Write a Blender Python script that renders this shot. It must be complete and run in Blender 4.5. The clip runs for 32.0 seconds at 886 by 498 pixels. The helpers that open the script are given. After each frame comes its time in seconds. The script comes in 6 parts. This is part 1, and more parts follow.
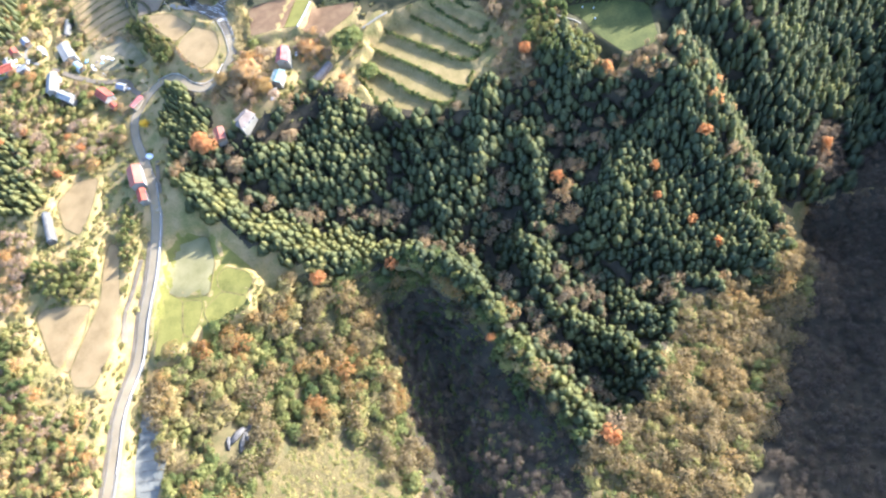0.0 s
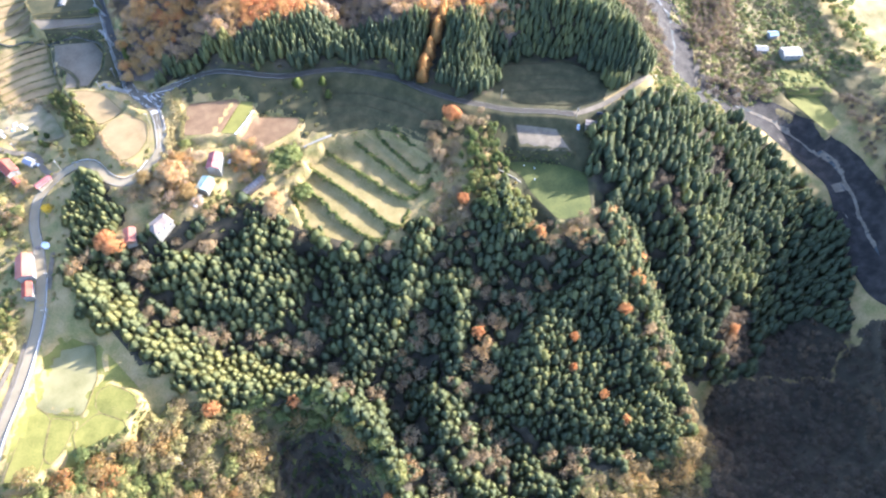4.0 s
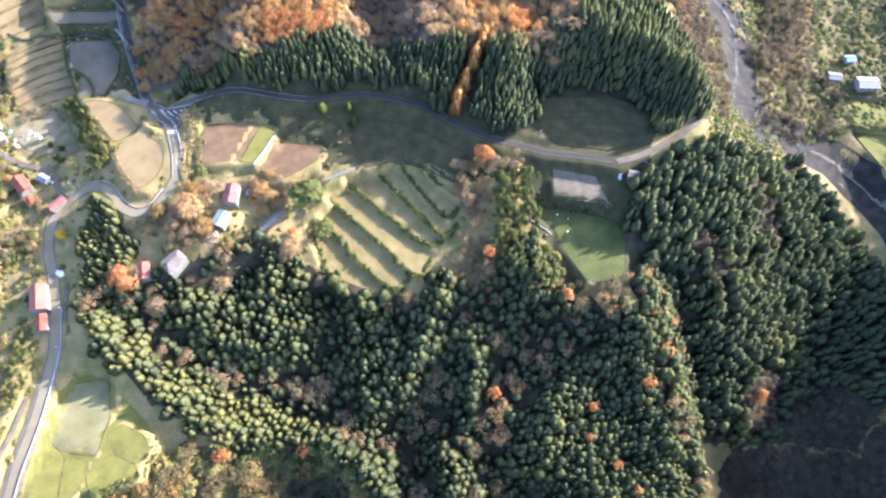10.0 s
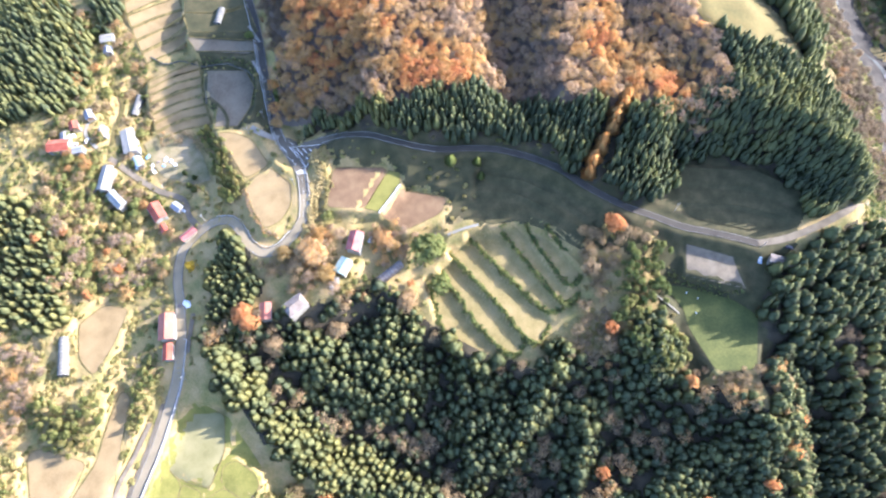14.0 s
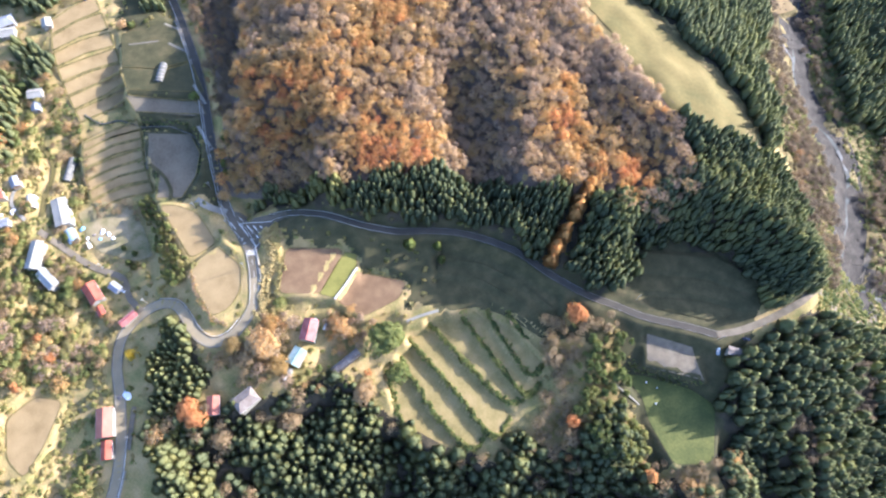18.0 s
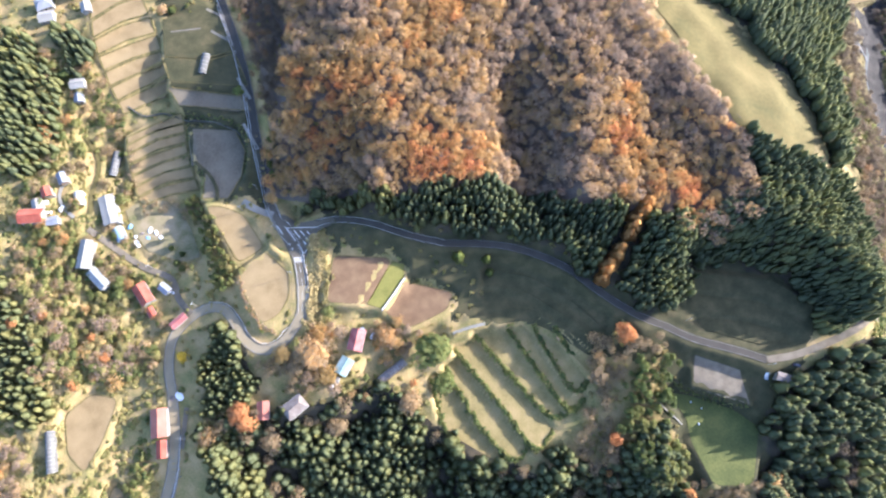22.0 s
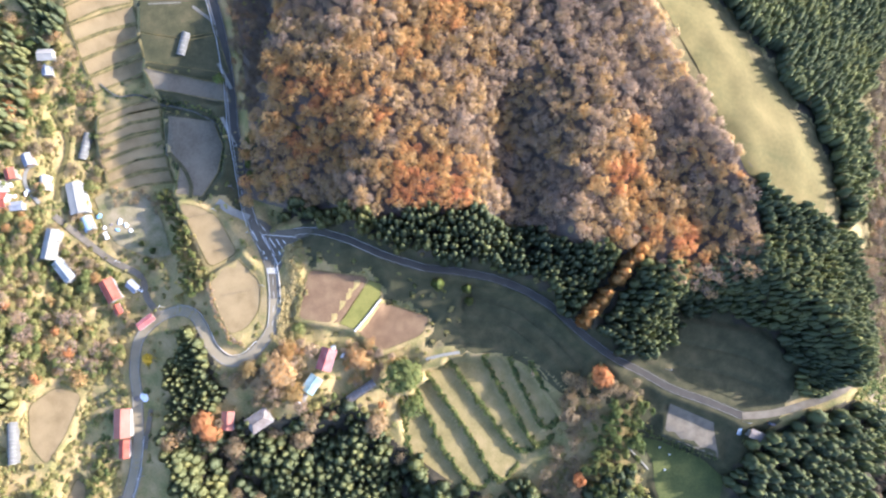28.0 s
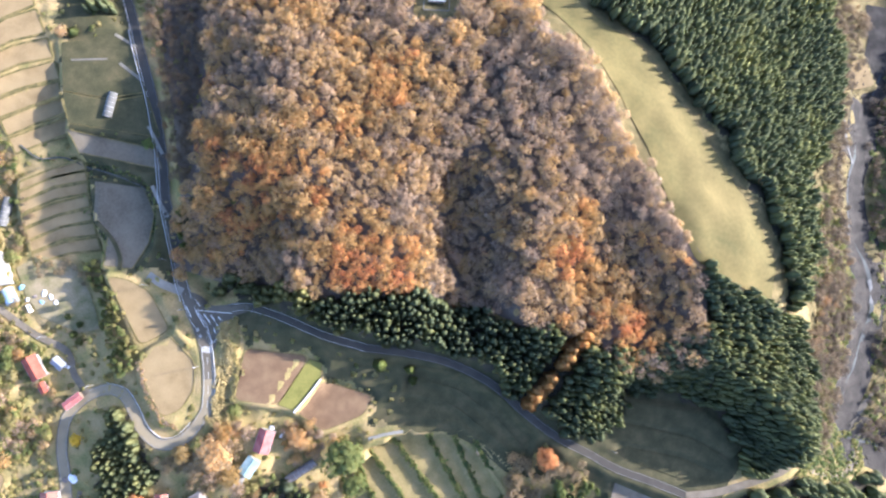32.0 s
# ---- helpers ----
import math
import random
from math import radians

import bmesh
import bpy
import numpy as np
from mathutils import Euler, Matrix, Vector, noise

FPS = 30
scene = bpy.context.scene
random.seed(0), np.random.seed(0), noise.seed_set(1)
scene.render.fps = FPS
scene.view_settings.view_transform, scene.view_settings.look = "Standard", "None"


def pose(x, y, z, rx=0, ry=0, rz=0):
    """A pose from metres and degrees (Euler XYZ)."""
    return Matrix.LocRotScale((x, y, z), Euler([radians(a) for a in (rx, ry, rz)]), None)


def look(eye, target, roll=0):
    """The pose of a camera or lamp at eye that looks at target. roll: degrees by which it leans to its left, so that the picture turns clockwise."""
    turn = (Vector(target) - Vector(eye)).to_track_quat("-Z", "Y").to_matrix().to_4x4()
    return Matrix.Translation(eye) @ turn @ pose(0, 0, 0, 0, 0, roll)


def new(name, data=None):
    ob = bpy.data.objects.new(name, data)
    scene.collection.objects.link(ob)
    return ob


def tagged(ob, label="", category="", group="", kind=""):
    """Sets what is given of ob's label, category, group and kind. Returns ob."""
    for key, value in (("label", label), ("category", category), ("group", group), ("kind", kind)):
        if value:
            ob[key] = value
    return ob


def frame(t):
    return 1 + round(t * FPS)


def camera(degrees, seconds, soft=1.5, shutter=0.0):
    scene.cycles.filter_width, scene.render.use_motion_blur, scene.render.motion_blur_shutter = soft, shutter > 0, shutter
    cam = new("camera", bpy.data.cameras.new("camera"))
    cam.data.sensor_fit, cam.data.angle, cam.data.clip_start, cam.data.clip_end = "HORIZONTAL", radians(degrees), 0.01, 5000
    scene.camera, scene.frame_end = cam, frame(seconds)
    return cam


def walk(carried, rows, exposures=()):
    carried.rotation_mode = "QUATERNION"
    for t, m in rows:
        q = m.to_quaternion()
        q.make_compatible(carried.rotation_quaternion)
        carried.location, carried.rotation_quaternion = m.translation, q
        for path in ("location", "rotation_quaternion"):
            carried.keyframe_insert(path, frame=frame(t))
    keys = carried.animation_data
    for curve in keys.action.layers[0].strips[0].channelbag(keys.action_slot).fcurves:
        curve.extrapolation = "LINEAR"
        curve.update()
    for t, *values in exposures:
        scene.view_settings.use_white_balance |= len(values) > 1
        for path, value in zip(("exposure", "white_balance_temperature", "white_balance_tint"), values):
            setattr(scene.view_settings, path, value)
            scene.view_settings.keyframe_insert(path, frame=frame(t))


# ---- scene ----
cam = camera(71.45, 32.0, soft=2.2)
ROWS = [
    (0.0, -0.3, -18.6, 349.7, 26.07, 8.76, -18.98),
    (0.5, 4.0, -12.5, 351.9, 24.52, 9.49, -19.11),
    (1.0, 8.1, -6.4, 354.1, 24.28, 6.76, -19.06),
    (1.5, 11.9, -0.2, 356.3, 28.36, 6.00, -21.03),
    (2.0, 14.9, 6.0, 358.5, 30.90, 3.47, -22.00),
    (2.5, 17.1, 12.4, 360.6, 33.36, 0.53, -18.67),
    (4.5, 16.5, 39.9, 367.6, 30.66, -2.43, -12.62),
    (5.0, 14.6, 47.4, 368.7, 29.35, -2.81, -4.03),
    (5.5, 12.3, 54.8, 369.8, 28.21, 0.06, -0.55),
    (6.0, 10.7, 62.0, 371.4, 28.37, 3.57, -6.80),
    (6.5, 10.2, 69.0, 373.4, 28.53, 7.88, -13.92),
    (7.0, 11.4, 75.8, 375.5, 27.55, 7.78, -12.05),
    (7.5, 14.3, 82.4, 377.6, 28.04, 5.51, -6.95),
    (8.0, 18.8, 88.7, 379.8, 28.58, 5.41, -9.41),
    (8.5, 24.3, 94.8, 382.1, 27.75, 6.80, -16.62),
    (9.0, 29.9, 100.7, 384.4, 25.88, 5.18, -17.57),
    (9.5, 34.9, 106.6, 386.7, 24.15, 1.71, -11.93),
    (10.0, 38.3, 112.6, 388.8, 24.05, -1.09, -10.71),
    (10.5, 39.6, 118.7, 390.7, 24.80, 0.57, -14.53),
    (11.0, 38.6, 125.1, 392.0, 23.19, -0.23, -10.98),
    (11.5, 35.4, 131.6, 393.2, 23.31, -3.19, -2.31),
    (12.0, 30.6, 138.0, 394.3, 24.27, -1.69, -2.81),
    (12.5, 24.8, 144.4, 395.5, 24.10, 1.15, -6.26),
    (13.0, 18.9, 150.8, 397.0, 23.14, 0.09, -3.63),
    (13.5, 13.5, 157.3, 398.6, 23.10, 0.44, -1.93),
    (14.0, 9.1, 164.0, 400.3, 22.65, 2.21, -3.51),
    (14.5, 6.0, 170.9, 402.0, 22.30, 2.48, -4.81),
    (16.5, 7.4, 202.2, 407.6, 19.13, 1.20, -6.32),
    (17.0, 8.5, 210.8, 409.0, 17.73, -1.51, -4.20),
    (17.5, 9.3, 219.8, 410.4, 18.80, -1.78, -4.08),
    (18.0, 9.5, 228.6, 412.1, 20.97, -2.01, -4.87),
    (18.5, 8.7, 237.2, 414.0, 21.45, -1.61, -5.31),
    (19.0, 7.0, 245.3, 416.0, 20.99, -1.77, -4.14),
    (19.5, 4.6, 252.6, 417.8, 21.65, -2.37, -2.58),
    (20.0, 1.7, 259.1, 419.5, 21.44, -1.97, -3.86),
    (20.5, -1.2, 264.6, 420.7, 19.53, -1.02, -5.23),
    (21.0, -3.7, 269.4, 421.6, 18.36, -1.95, -0.51),
    (21.5, -5.5, 273.6, 421.9, 16.97, -2.48, 2.61),
    (22.0, -6.1, 277.4, 421.7, 14.67, -0.92, -2.69),
    (22.5, -5.5, 281.1, 421.2, 12.21, -0.73, -6.69),
    (23.0, -4.0, 285.1, 420.5, 9.53, -2.45, -2.68),
    (23.5, -1.8, 289.4, 419.7, 9.99, -1.97, 1.32),
    (24.0, 0.7, 294.1, 418.9, 9.57, -2.48, -0.41),
    (24.5, 3.2, 299.3, 418.1, 10.81, -5.11, -6.01),
    (25.0, 5.2, 304.7, 417.6, 13.31, -5.24, -6.17),
    (25.5, 6.4, 310.3, 417.4, 13.56, -5.79, -0.44),
    (27.5, 5.6, 333.5, 417.3, 8.74, -3.06, 0.29),
    (28.0, 6.3, 340.0, 416.9, 7.37, -1.73, 2.16),
    (28.5, 7.7, 346.9, 416.4, 6.83, -1.73, -4.06),
    (29.0, 9.6, 354.3, 415.7, 6.64, -2.38, -8.44),
    (29.5, 11.9, 361.9, 415.0, 6.82, -3.75, -5.32),
    (30.0, 14.3, 369.8, 414.3, 8.20, -4.15, -1.60),
    (30.5, 16.5, 377.7, 413.8, 8.99, -4.15, -3.45),
    (31.0, 18.5, 385.4, 413.2, 9.05, -5.05, -4.89),
    (31.5, 20.2, 393.1, 412.5, 6.63, -5.78, -2.24),
    (32.0, 21.6, 400.7, 411.7, 5.01, -4.15, 2.32),
]
walk(cam, [(t, pose(x, y, z, rx, ry, rz)) for t, x, y, z, rx, ry, rz in ROWS],
     [(0.0, 2.45, 5220, 17), (2.0, 2.7, 5220, 18), (6.0, 2.6, 5220, 22), (9.0, 2.25, 5220, 22), (12.0, 2.65, 5220, 22), (13.0, 2.6, 5220, 22), (19.0, 2.2, 5220, 21), (32.0, 2.15, 5220, 21)])

# ---- sky, sun ----
SUN_ELEV, SUN_AZ = 21.5, 75.5     # degrees; azimuth clockwise from +y
world = bpy.data.worlds.new("sky")
scene.world = world
world.use_nodes = True
wn = world.node_tree
sky = wn.nodes.new("ShaderNodeTexSky")
sky.sky_type = "NISHITA"
sky.sun_disc = False
sky.sun_elevation, sky.sun_rotation = radians(SUN_ELEV), radians(SUN_AZ)
sky.air_density, sky.dust_density = 1.0, 2.0
wn.nodes["Background"].inputs[1].default_value = 0.125
wn.links.new(sky.outputs[0], wn.nodes["Background"].inputs[0])
sun = new("sun", bpy.data.lights.new("sun", "SUN"))
sun.data.energy, sun.data.angle, sun.data.color = 4.2, radians(0.6), (1.0, 0.875, 0.67)
_e, _a = radians(SUN_ELEV), radians(SUN_AZ)
TO_SUN = Vector((math.cos(_e) * math.sin(_a), math.cos(_e) * math.cos(_a), math.sin(_e)))
sun.matrix_world = look(TO_SUN * 900 + Vector((40, 300, 60)), (40, 300, 60))

# ---- materials ----
MATS = {}


def mat(name, cols, scale=1.0, rough=0.9, bump=0.0, fine=None, metal=0.0, spots=None, tint=False, vary=0.0):
    """A node material: two noises mix the colours, a fine one gives grain and relief."""
    if name in MATS:
        return MATS[name]
    m = bpy.data.materials.new(name)
    m.use_nodes = True
    n, l = m.node_tree.nodes, m.node_tree.links
    b = n["Principled BSDF"]
    b.inputs["Roughness"].default_value, b.inputs["Metallic"].default_value = rough, metal
    b.inputs["Specular IOR Level"].default_value = 0.25
    geo = n.new("ShaderNodeNewGeometry")
    big, small = n.new("ShaderNodeTexNoise"), n.new("ShaderNodeTexNoise")
    big.inputs["Scale"].default_value, big.inputs["Detail"].default_value = 1.0 / (9.0 * scale), 5
    small.inputs["Scale"].default_value, small.inputs["Detail"].default_value = (fine or 1.1) / scale, 6
    for q in (big, small):
        l.new(geo.outputs["Position"], q.inputs["Vector"])
    add = n.new("ShaderNodeMath")
    add.operation = "MULTIPLY_ADD"
    l.new(small.outputs[0], add.inputs[0])
    add.inputs[1].default_value = 0.55
    l.new(big.outputs[0], add.inputs[2])
    src = add.outputs[0]
    if tint:
        at = n.new("ShaderNodeAttribute")
        at.attribute_name = "tint"
        mix = n.new("ShaderNodeMath")
        mix.operation = "MULTIPLY_ADD"
        l.new(add.outputs[0], mix.inputs[0])
        mix.inputs[1].default_value = 0.25
        l.new(at.outputs["Fac"], mix.inputs[2])
        src = mix.outputs[0]
    if vary:
        oi = n.new("ShaderNodeObjectInfo")
        va = n.new("ShaderNodeMath")
        va.operation = "MULTIPLY_ADD"
        l.new(oi.outputs["Random"], va.inputs[0])
        va.inputs[1].default_value = vary
        l.new(src, va.inputs[2])
        src = va.outputs[0]
    ramp = n.new("ShaderNodeValToRGB")
    lo, hi = (0.16, 1.1) if tint else (0.52, 1.02)
    while len(ramp.color_ramp.elements) < len(cols):
        ramp.color_ramp.elements.new(0.5)
    mr = n.new("ShaderNodeMapRange")
    mr.inputs["From Min"].default_value, mr.inputs["From Max"].default_value = lo, hi + vary
    l.new(src, mr.inputs["Value"])
    for i, c in enumerate(cols):
        e = ramp.color_ramp.elements[i]
        e.position, e.color = i / max(1, len(cols) - 1), (*c, 1)
    l.new(mr.outputs[0], ramp.inputs[0])
    l.new(ramp.outputs[0], b.inputs["Base Color"])
    if tint:
        tr, mx = n.new("ShaderNodeBsdfTranslucent"), n.new("ShaderNodeMixShader")
        nv = n.new("ShaderNodeAttribute")
        nv.attribute_name = "lay"
        mx.inputs[0].default_value = 0.5
        l.new(nv.outputs["Vector"], b.inputs["Normal"])
        l.new(ramp.outputs[0], tr.inputs["Color"])
        l.new(b.outputs[0], mx.inputs[1])
        l.new(tr.outputs[0], mx.inputs[2])
        l.new(mx.outputs[0], n["Material Output"].inputs[0])
    if bump:
        bu = n.new("ShaderNodeBump")
        bu.inputs["Strength"].default_value, bu.inputs["Distance"].default_value = 0.8, bump
        l.new(small.outputs[0], bu.inputs["Height"])
        l.new(bu.outputs[0], b.inputs["Normal"])
    MATS[name] = m
    return m


M_GROUND = mat("rough_grass", [(0.138, 0.136, 0.043), (0.222, 0.183, 0.066), (0.3, 0.22, 0.092), (0.372, 0.268, 0.122)], 1.2, bump=0.5)
M_ASPHALT = mat("asphalt", [(0.2, 0.164, 0.1), (0.28, 0.23, 0.145)], 1.0, 0.85, fine=3)
M_ASPHALT_MID = mat("grey_asphalt", [(0.086, 0.073, 0.051), (0.127, 0.109, 0.078)], 1.0, 0.87, fine=3)
# Copy of the asphalt with shade put into its colour.
M_ASPHALT_SHADE = mat("shaded_asphalt", [(0.043, 0.038, 0.03), (0.07, 0.061, 0.048)], 1.0, 0.88, fine=3)
M_CONCRETE = mat("concrete", [(0.19, 0.178, 0.145), (0.28, 0.263, 0.215)], 0.6, 0.9, fine=2)
M_KERB = mat("mossy_concrete", [(0.11, 0.1, 0.078), (0.185, 0.168, 0.132)], 0.5, 0.9, fine=2)
M_PAINT = mat("road_paint", [(0.49, 0.475, 0.425), (0.602, 0.585, 0.53)], 0.5, 0.7)
M_WORNPAINT = mat("worn_road_paint", [(0.16, 0.155, 0.145), (0.3, 0.295, 0.28)], 0.5, 0.8, fine=2)
M_STUBBLE = mat("rice_stubble", [(0.177, 0.126, 0.056), (0.237, 0.17, 0.081), (0.275, 0.205, 0.099)], 1.2, bump=0.1, fine=2.2)
M_STRAW = mat("cut_straw", [(0.157, 0.144, 0.059), (0.203, 0.183, 0.082), (0.24, 0.214, 0.102)], 1.0, bump=0.1, fine=2.2)
M_GREENFIELD = mat("green_field", [(0.115, 0.114, 0.024), (0.165, 0.156, 0.036), (0.211, 0.189, 0.048)], 1.2, bump=0.1)
# Darkened by half, so the hill's shade is in the field colour.
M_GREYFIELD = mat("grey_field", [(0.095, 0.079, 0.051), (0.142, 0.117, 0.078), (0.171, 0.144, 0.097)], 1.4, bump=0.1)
M_LAWN = mat("lawn", [(0.052, 0.062, 0.018), (0.08, 0.09, 0.024), (0.125, 0.126, 0.034)], 1.5)
M_SOIL = mat("tilled_soil", [(0.108, 0.064, 0.033), (0.152, 0.096, 0.051), (0.2, 0.134, 0.071)], 1.0, bump=0.15, fine=2)
M_SHEETED = mat("weed_sheet", [(0.135, 0.14, 0.115), (0.18, 0.182, 0.15), (0.225, 0.22, 0.18)], 0.7, 0.7)
M_YARD = mat("farm_yard", [(0.102, 0.11, 0.038), (0.205, 0.17, 0.087), (0.288, 0.231, 0.142)], 0.8)
M_BANK = mat("grass_bank", [(0.062, 0.061, 0.018), (0.149, 0.119, 0.043), (0.234, 0.177, 0.068)], 0.5, bump=0.3)
M_TERRACE = mat("terrace_grass", [(0.155, 0.126, 0.044), (0.22, 0.172, 0.066), (0.275, 0.208, 0.09)], 1.0, bump=0.1)
M_MEADOW = mat("dry_meadow", [(0.086, 0.076, 0.023), (0.122, 0.099, 0.032), (0.152, 0.119, 0.042)], 2.5)
M_GRAVEL = mat("gravel", [(0.105, 0.088, 0.06), (0.145, 0.121, 0.085), (0.184, 0.156, 0.112)], 0.5, fine=3, bump=0.05)
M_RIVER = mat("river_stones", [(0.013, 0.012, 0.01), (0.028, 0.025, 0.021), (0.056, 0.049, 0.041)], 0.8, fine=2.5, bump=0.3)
M_WATER = mat("stream_water", [(0.03, 0.036, 0.036), (0.07, 0.076, 0.074)], 0.6, 0.8)
M_LITTER = mat("leaf_litter", [(0.102, 0.081, 0.06), (0.15, 0.117, 0.087), (0.192, 0.15, 0.111)], 0.8, bump=0.2)
# Needle colours are lifted and blued, so haze is mixed into them.
M_CEDAR = mat("cedar_needles", [(0.13, 0.155, 0.082), (0.18, 0.202, 0.09), (0.236, 0.245, 0.095), (0.32, 0.302, 0.105)], 0.5, 0.85, tint=True)
M_BROAD = mat("autumn_leaves", [(0.39, 0.295, 0.21), (0.45, 0.326, 0.212), (0.50, 0.35, 0.195), (0.57, 0.385, 0.155), (0.61, 0.375, 0.13), (0.61, 0.315, 0.11), (0.57, 0.24, 0.095)], 0.5, 0.9, tint=True)
M_EVER = mat("evergreen_leaves", [(0.089, 0.124, 0.044), (0.155, 0.186, 0.055), (0.236, 0.243, 0.075), (0.328, 0.294, 0.1), (0.414, 0.339, 0.14)], 0.5, 0.85, tint=True)
M_BARK = mat("bark", [(0.12, 0.099, 0.084), (0.204, 0.174, 0.144)], 0.3, 0.95)
M_DRYGRASS = mat("golden_dry_grass", [(0.061, 0.068, 0.025), (0.104, 0.092, 0.037), (0.142, 0.114, 0.05), (0.184, 0.145, 0.068)], 0.7, bump=0.3)
# Grass with the shade of hill and cedars put into its colour.
M_SHADE_GRASS = mat("shade_dark_grass", [(0.034, 0.036, 0.015), (0.058, 0.054, 0.023), (0.09, 0.074, 0.034)], 0.8, bump=0.1)
M_TAN = mat("tan_leaves", [(0.198, 0.161, 0.082), (0.255, 0.198, 0.096), (0.314, 0.23, 0.1), (0.38, 0.25, 0.082), (0.409, 0.201, 0.07)], 0.5, 0.9, tint=True)
M_GOLDGRASS = mat("golden_bank_grass", [(0.20, 0.16, 0.06), (0.31, 0.235, 0.09), (0.42, 0.32, 0.14)], 0.5, bump=0.4)
M_STRAWGRASS = mat("straw_grass", [(0.085, 0.072, 0.028), (0.135, 0.108, 0.042), (0.19, 0.145, 0.06)], 0.5, bump=0.5, fine=1.6)
M_BARE = mat("bare_twigs", [(0.27, 0.21, 0.124), (0.36, 0.269, 0.149), (0.44, 0.313, 0.158), (0.56, 0.333, 0.124), (0.6, 0.283, 0.099)], 0.5, 0.95, tint=True)
M_BRUSH = mat("grey_brush", [(0.12, 0.1, 0.075), (0.165, 0.13, 0.09), (0.215, 0.165, 0.105), (0.28, 0.19, 0.1), (0.34, 0.19, 0.09)], 0.5, 0.95, tint=True)
# Forest floor colour lowered to carry the shade under the trees.
M_FLOOR = mat("shade_dark_forest_floor", [(0.03, 0.028, 0.018), (0.055, 0.046, 0.028), (0.09, 0.07, 0.042)], 0.8, bump=0.3)

# ---- the land: landforms as swells and hollows, levelled where fields lie ----
VALLEY = [
    (60, 500, 120, 83.9),
    (-20, 440, 80, -4.3),
    (100, 420, 80, -9.9),
    (210, 470, 90, 23.7),
    (220, 390, 70, 19.2),
    (-230, 500, 110, 32.7),
    (-230, 320, 100, 10.7),
    (-80, 350, 90, -6.5),
    (20, 160, 80, 2.5),
    (180, 160, 80, 29.4),
    (250, 260, 80, 45.9),
    (330, 360, 90, -10.2),
    (-130, 200, 90, -7.2),
    (-60, 90, 100, -42.0),
    (90, 60, 90, -28.4),
]
HILLSIDES = [
    (210, 60, 80, -41.8),
    (330, 150, 100, -89.7),
    (-250, 80, 130, 8.4),
    (330, 520, 120, -2.6),
    (-80, 470, 45, 12.3),
    (-30, 480, 45, 1.8),
    (90, 470, 45, -2.8),
    (140, 440, 45, -5.5),
    (180, 400, 45, 5.5),
    (-90, 420, 40, 1.9),
    (0, 415, 40, 8.2),
    (60, 400, 40, -2.1),
    (120, 370, 40, 2.3),
    (200, 345, 40, 3.7),
    (-30, 350, 45, -2.0),
]
KNOLLS = [
    (-110, 345, 45, 15.8),
    (-160, 400, 45, -12.6),
    (-190, 470, 45, -24.0),
    (-180, 330, 45, -6.6),
    (-100, 280, 45, 8.3),
    (-40, 290, 45, 7.4),
    (60, 250, 45, 2.5),
    (190, 290, 45, -13.0),
    (-150, 200, 45, 5.0),
    (-90, 190, 45, 6.2),
    (100, 170, 45, 6.7),
    (160, 170, 45, -5.9),
    (150, 220, 45, -7.5),
    # Hill out of view to the east, added to shade the gorge.
    (540, 30, 105, 185.0),
]
LANDFORMS = VALLEY + HILLSIDES + KNOLLS
BASE_LEVEL = 22.3


def swell(x, y):
    z = BASE_LEVEL + 0.0 * x
    for a, b, r, s in LANDFORMS:
        z = z + s * np.exp(-((x - a) ** 2 + (y - b) ** 2) / (2 * r * r))
    return z


def inside(poly, x, y):
    """Which of the points lie in the polygon, and how far each is from its edge."""
    px, py = np.array(poly, float).T
    qx, qy = np.roll(px, -1), np.roll(py, -1)
    ins, dist = np.zeros(x.shape, bool), np.full(x.shape, 1e9)
    for a, b, c, d in zip(px, py, qx, qy):
        ins ^= ((b > y) != (d > y)) & (x < (c - a) * (y - b) / ((d - b) or 1e-9) + a)
        u = np.clip(((x - a) * (c - a) + (y - b) * (d - b)) / ((c - a) ** 2 + (d - b) ** 2 + 1e-9), 0, 1)
        dist = np.minimum(dist, np.hypot(x - a - u * (c - a), y - b - u * (d - b)))
    return ins, dist


X0, Y0, STEP, NX, NY = -460.0, -220.0, 1.6, 600, 600
gx, gy = np.meshgrid(X0 + STEP * np.arange(NX), Y0 + STEP * np.arange(NY), indexing="ij")
GROUND = swell(gx, gy)
_rough = sum(a * np.sin(gx * k1 + gy * k2 + p + 1.3 * np.sin(gx * k2 * 0.37 - gy * k1 * 0.41 + 2 * p)) for a, k1, k2, p in
             ((0.9, 0.071, 0.043, 0), (0.7, -0.052, 0.083, 1.1), (0.5, 0.17, -0.11, 2.3), (0.4, 0.13, 0.21, 0.7), (0.25, 0.37, 0.19, 1.9), (0.2, -0.29, 0.34, 3.1)))
GROUND = GROUND + _rough
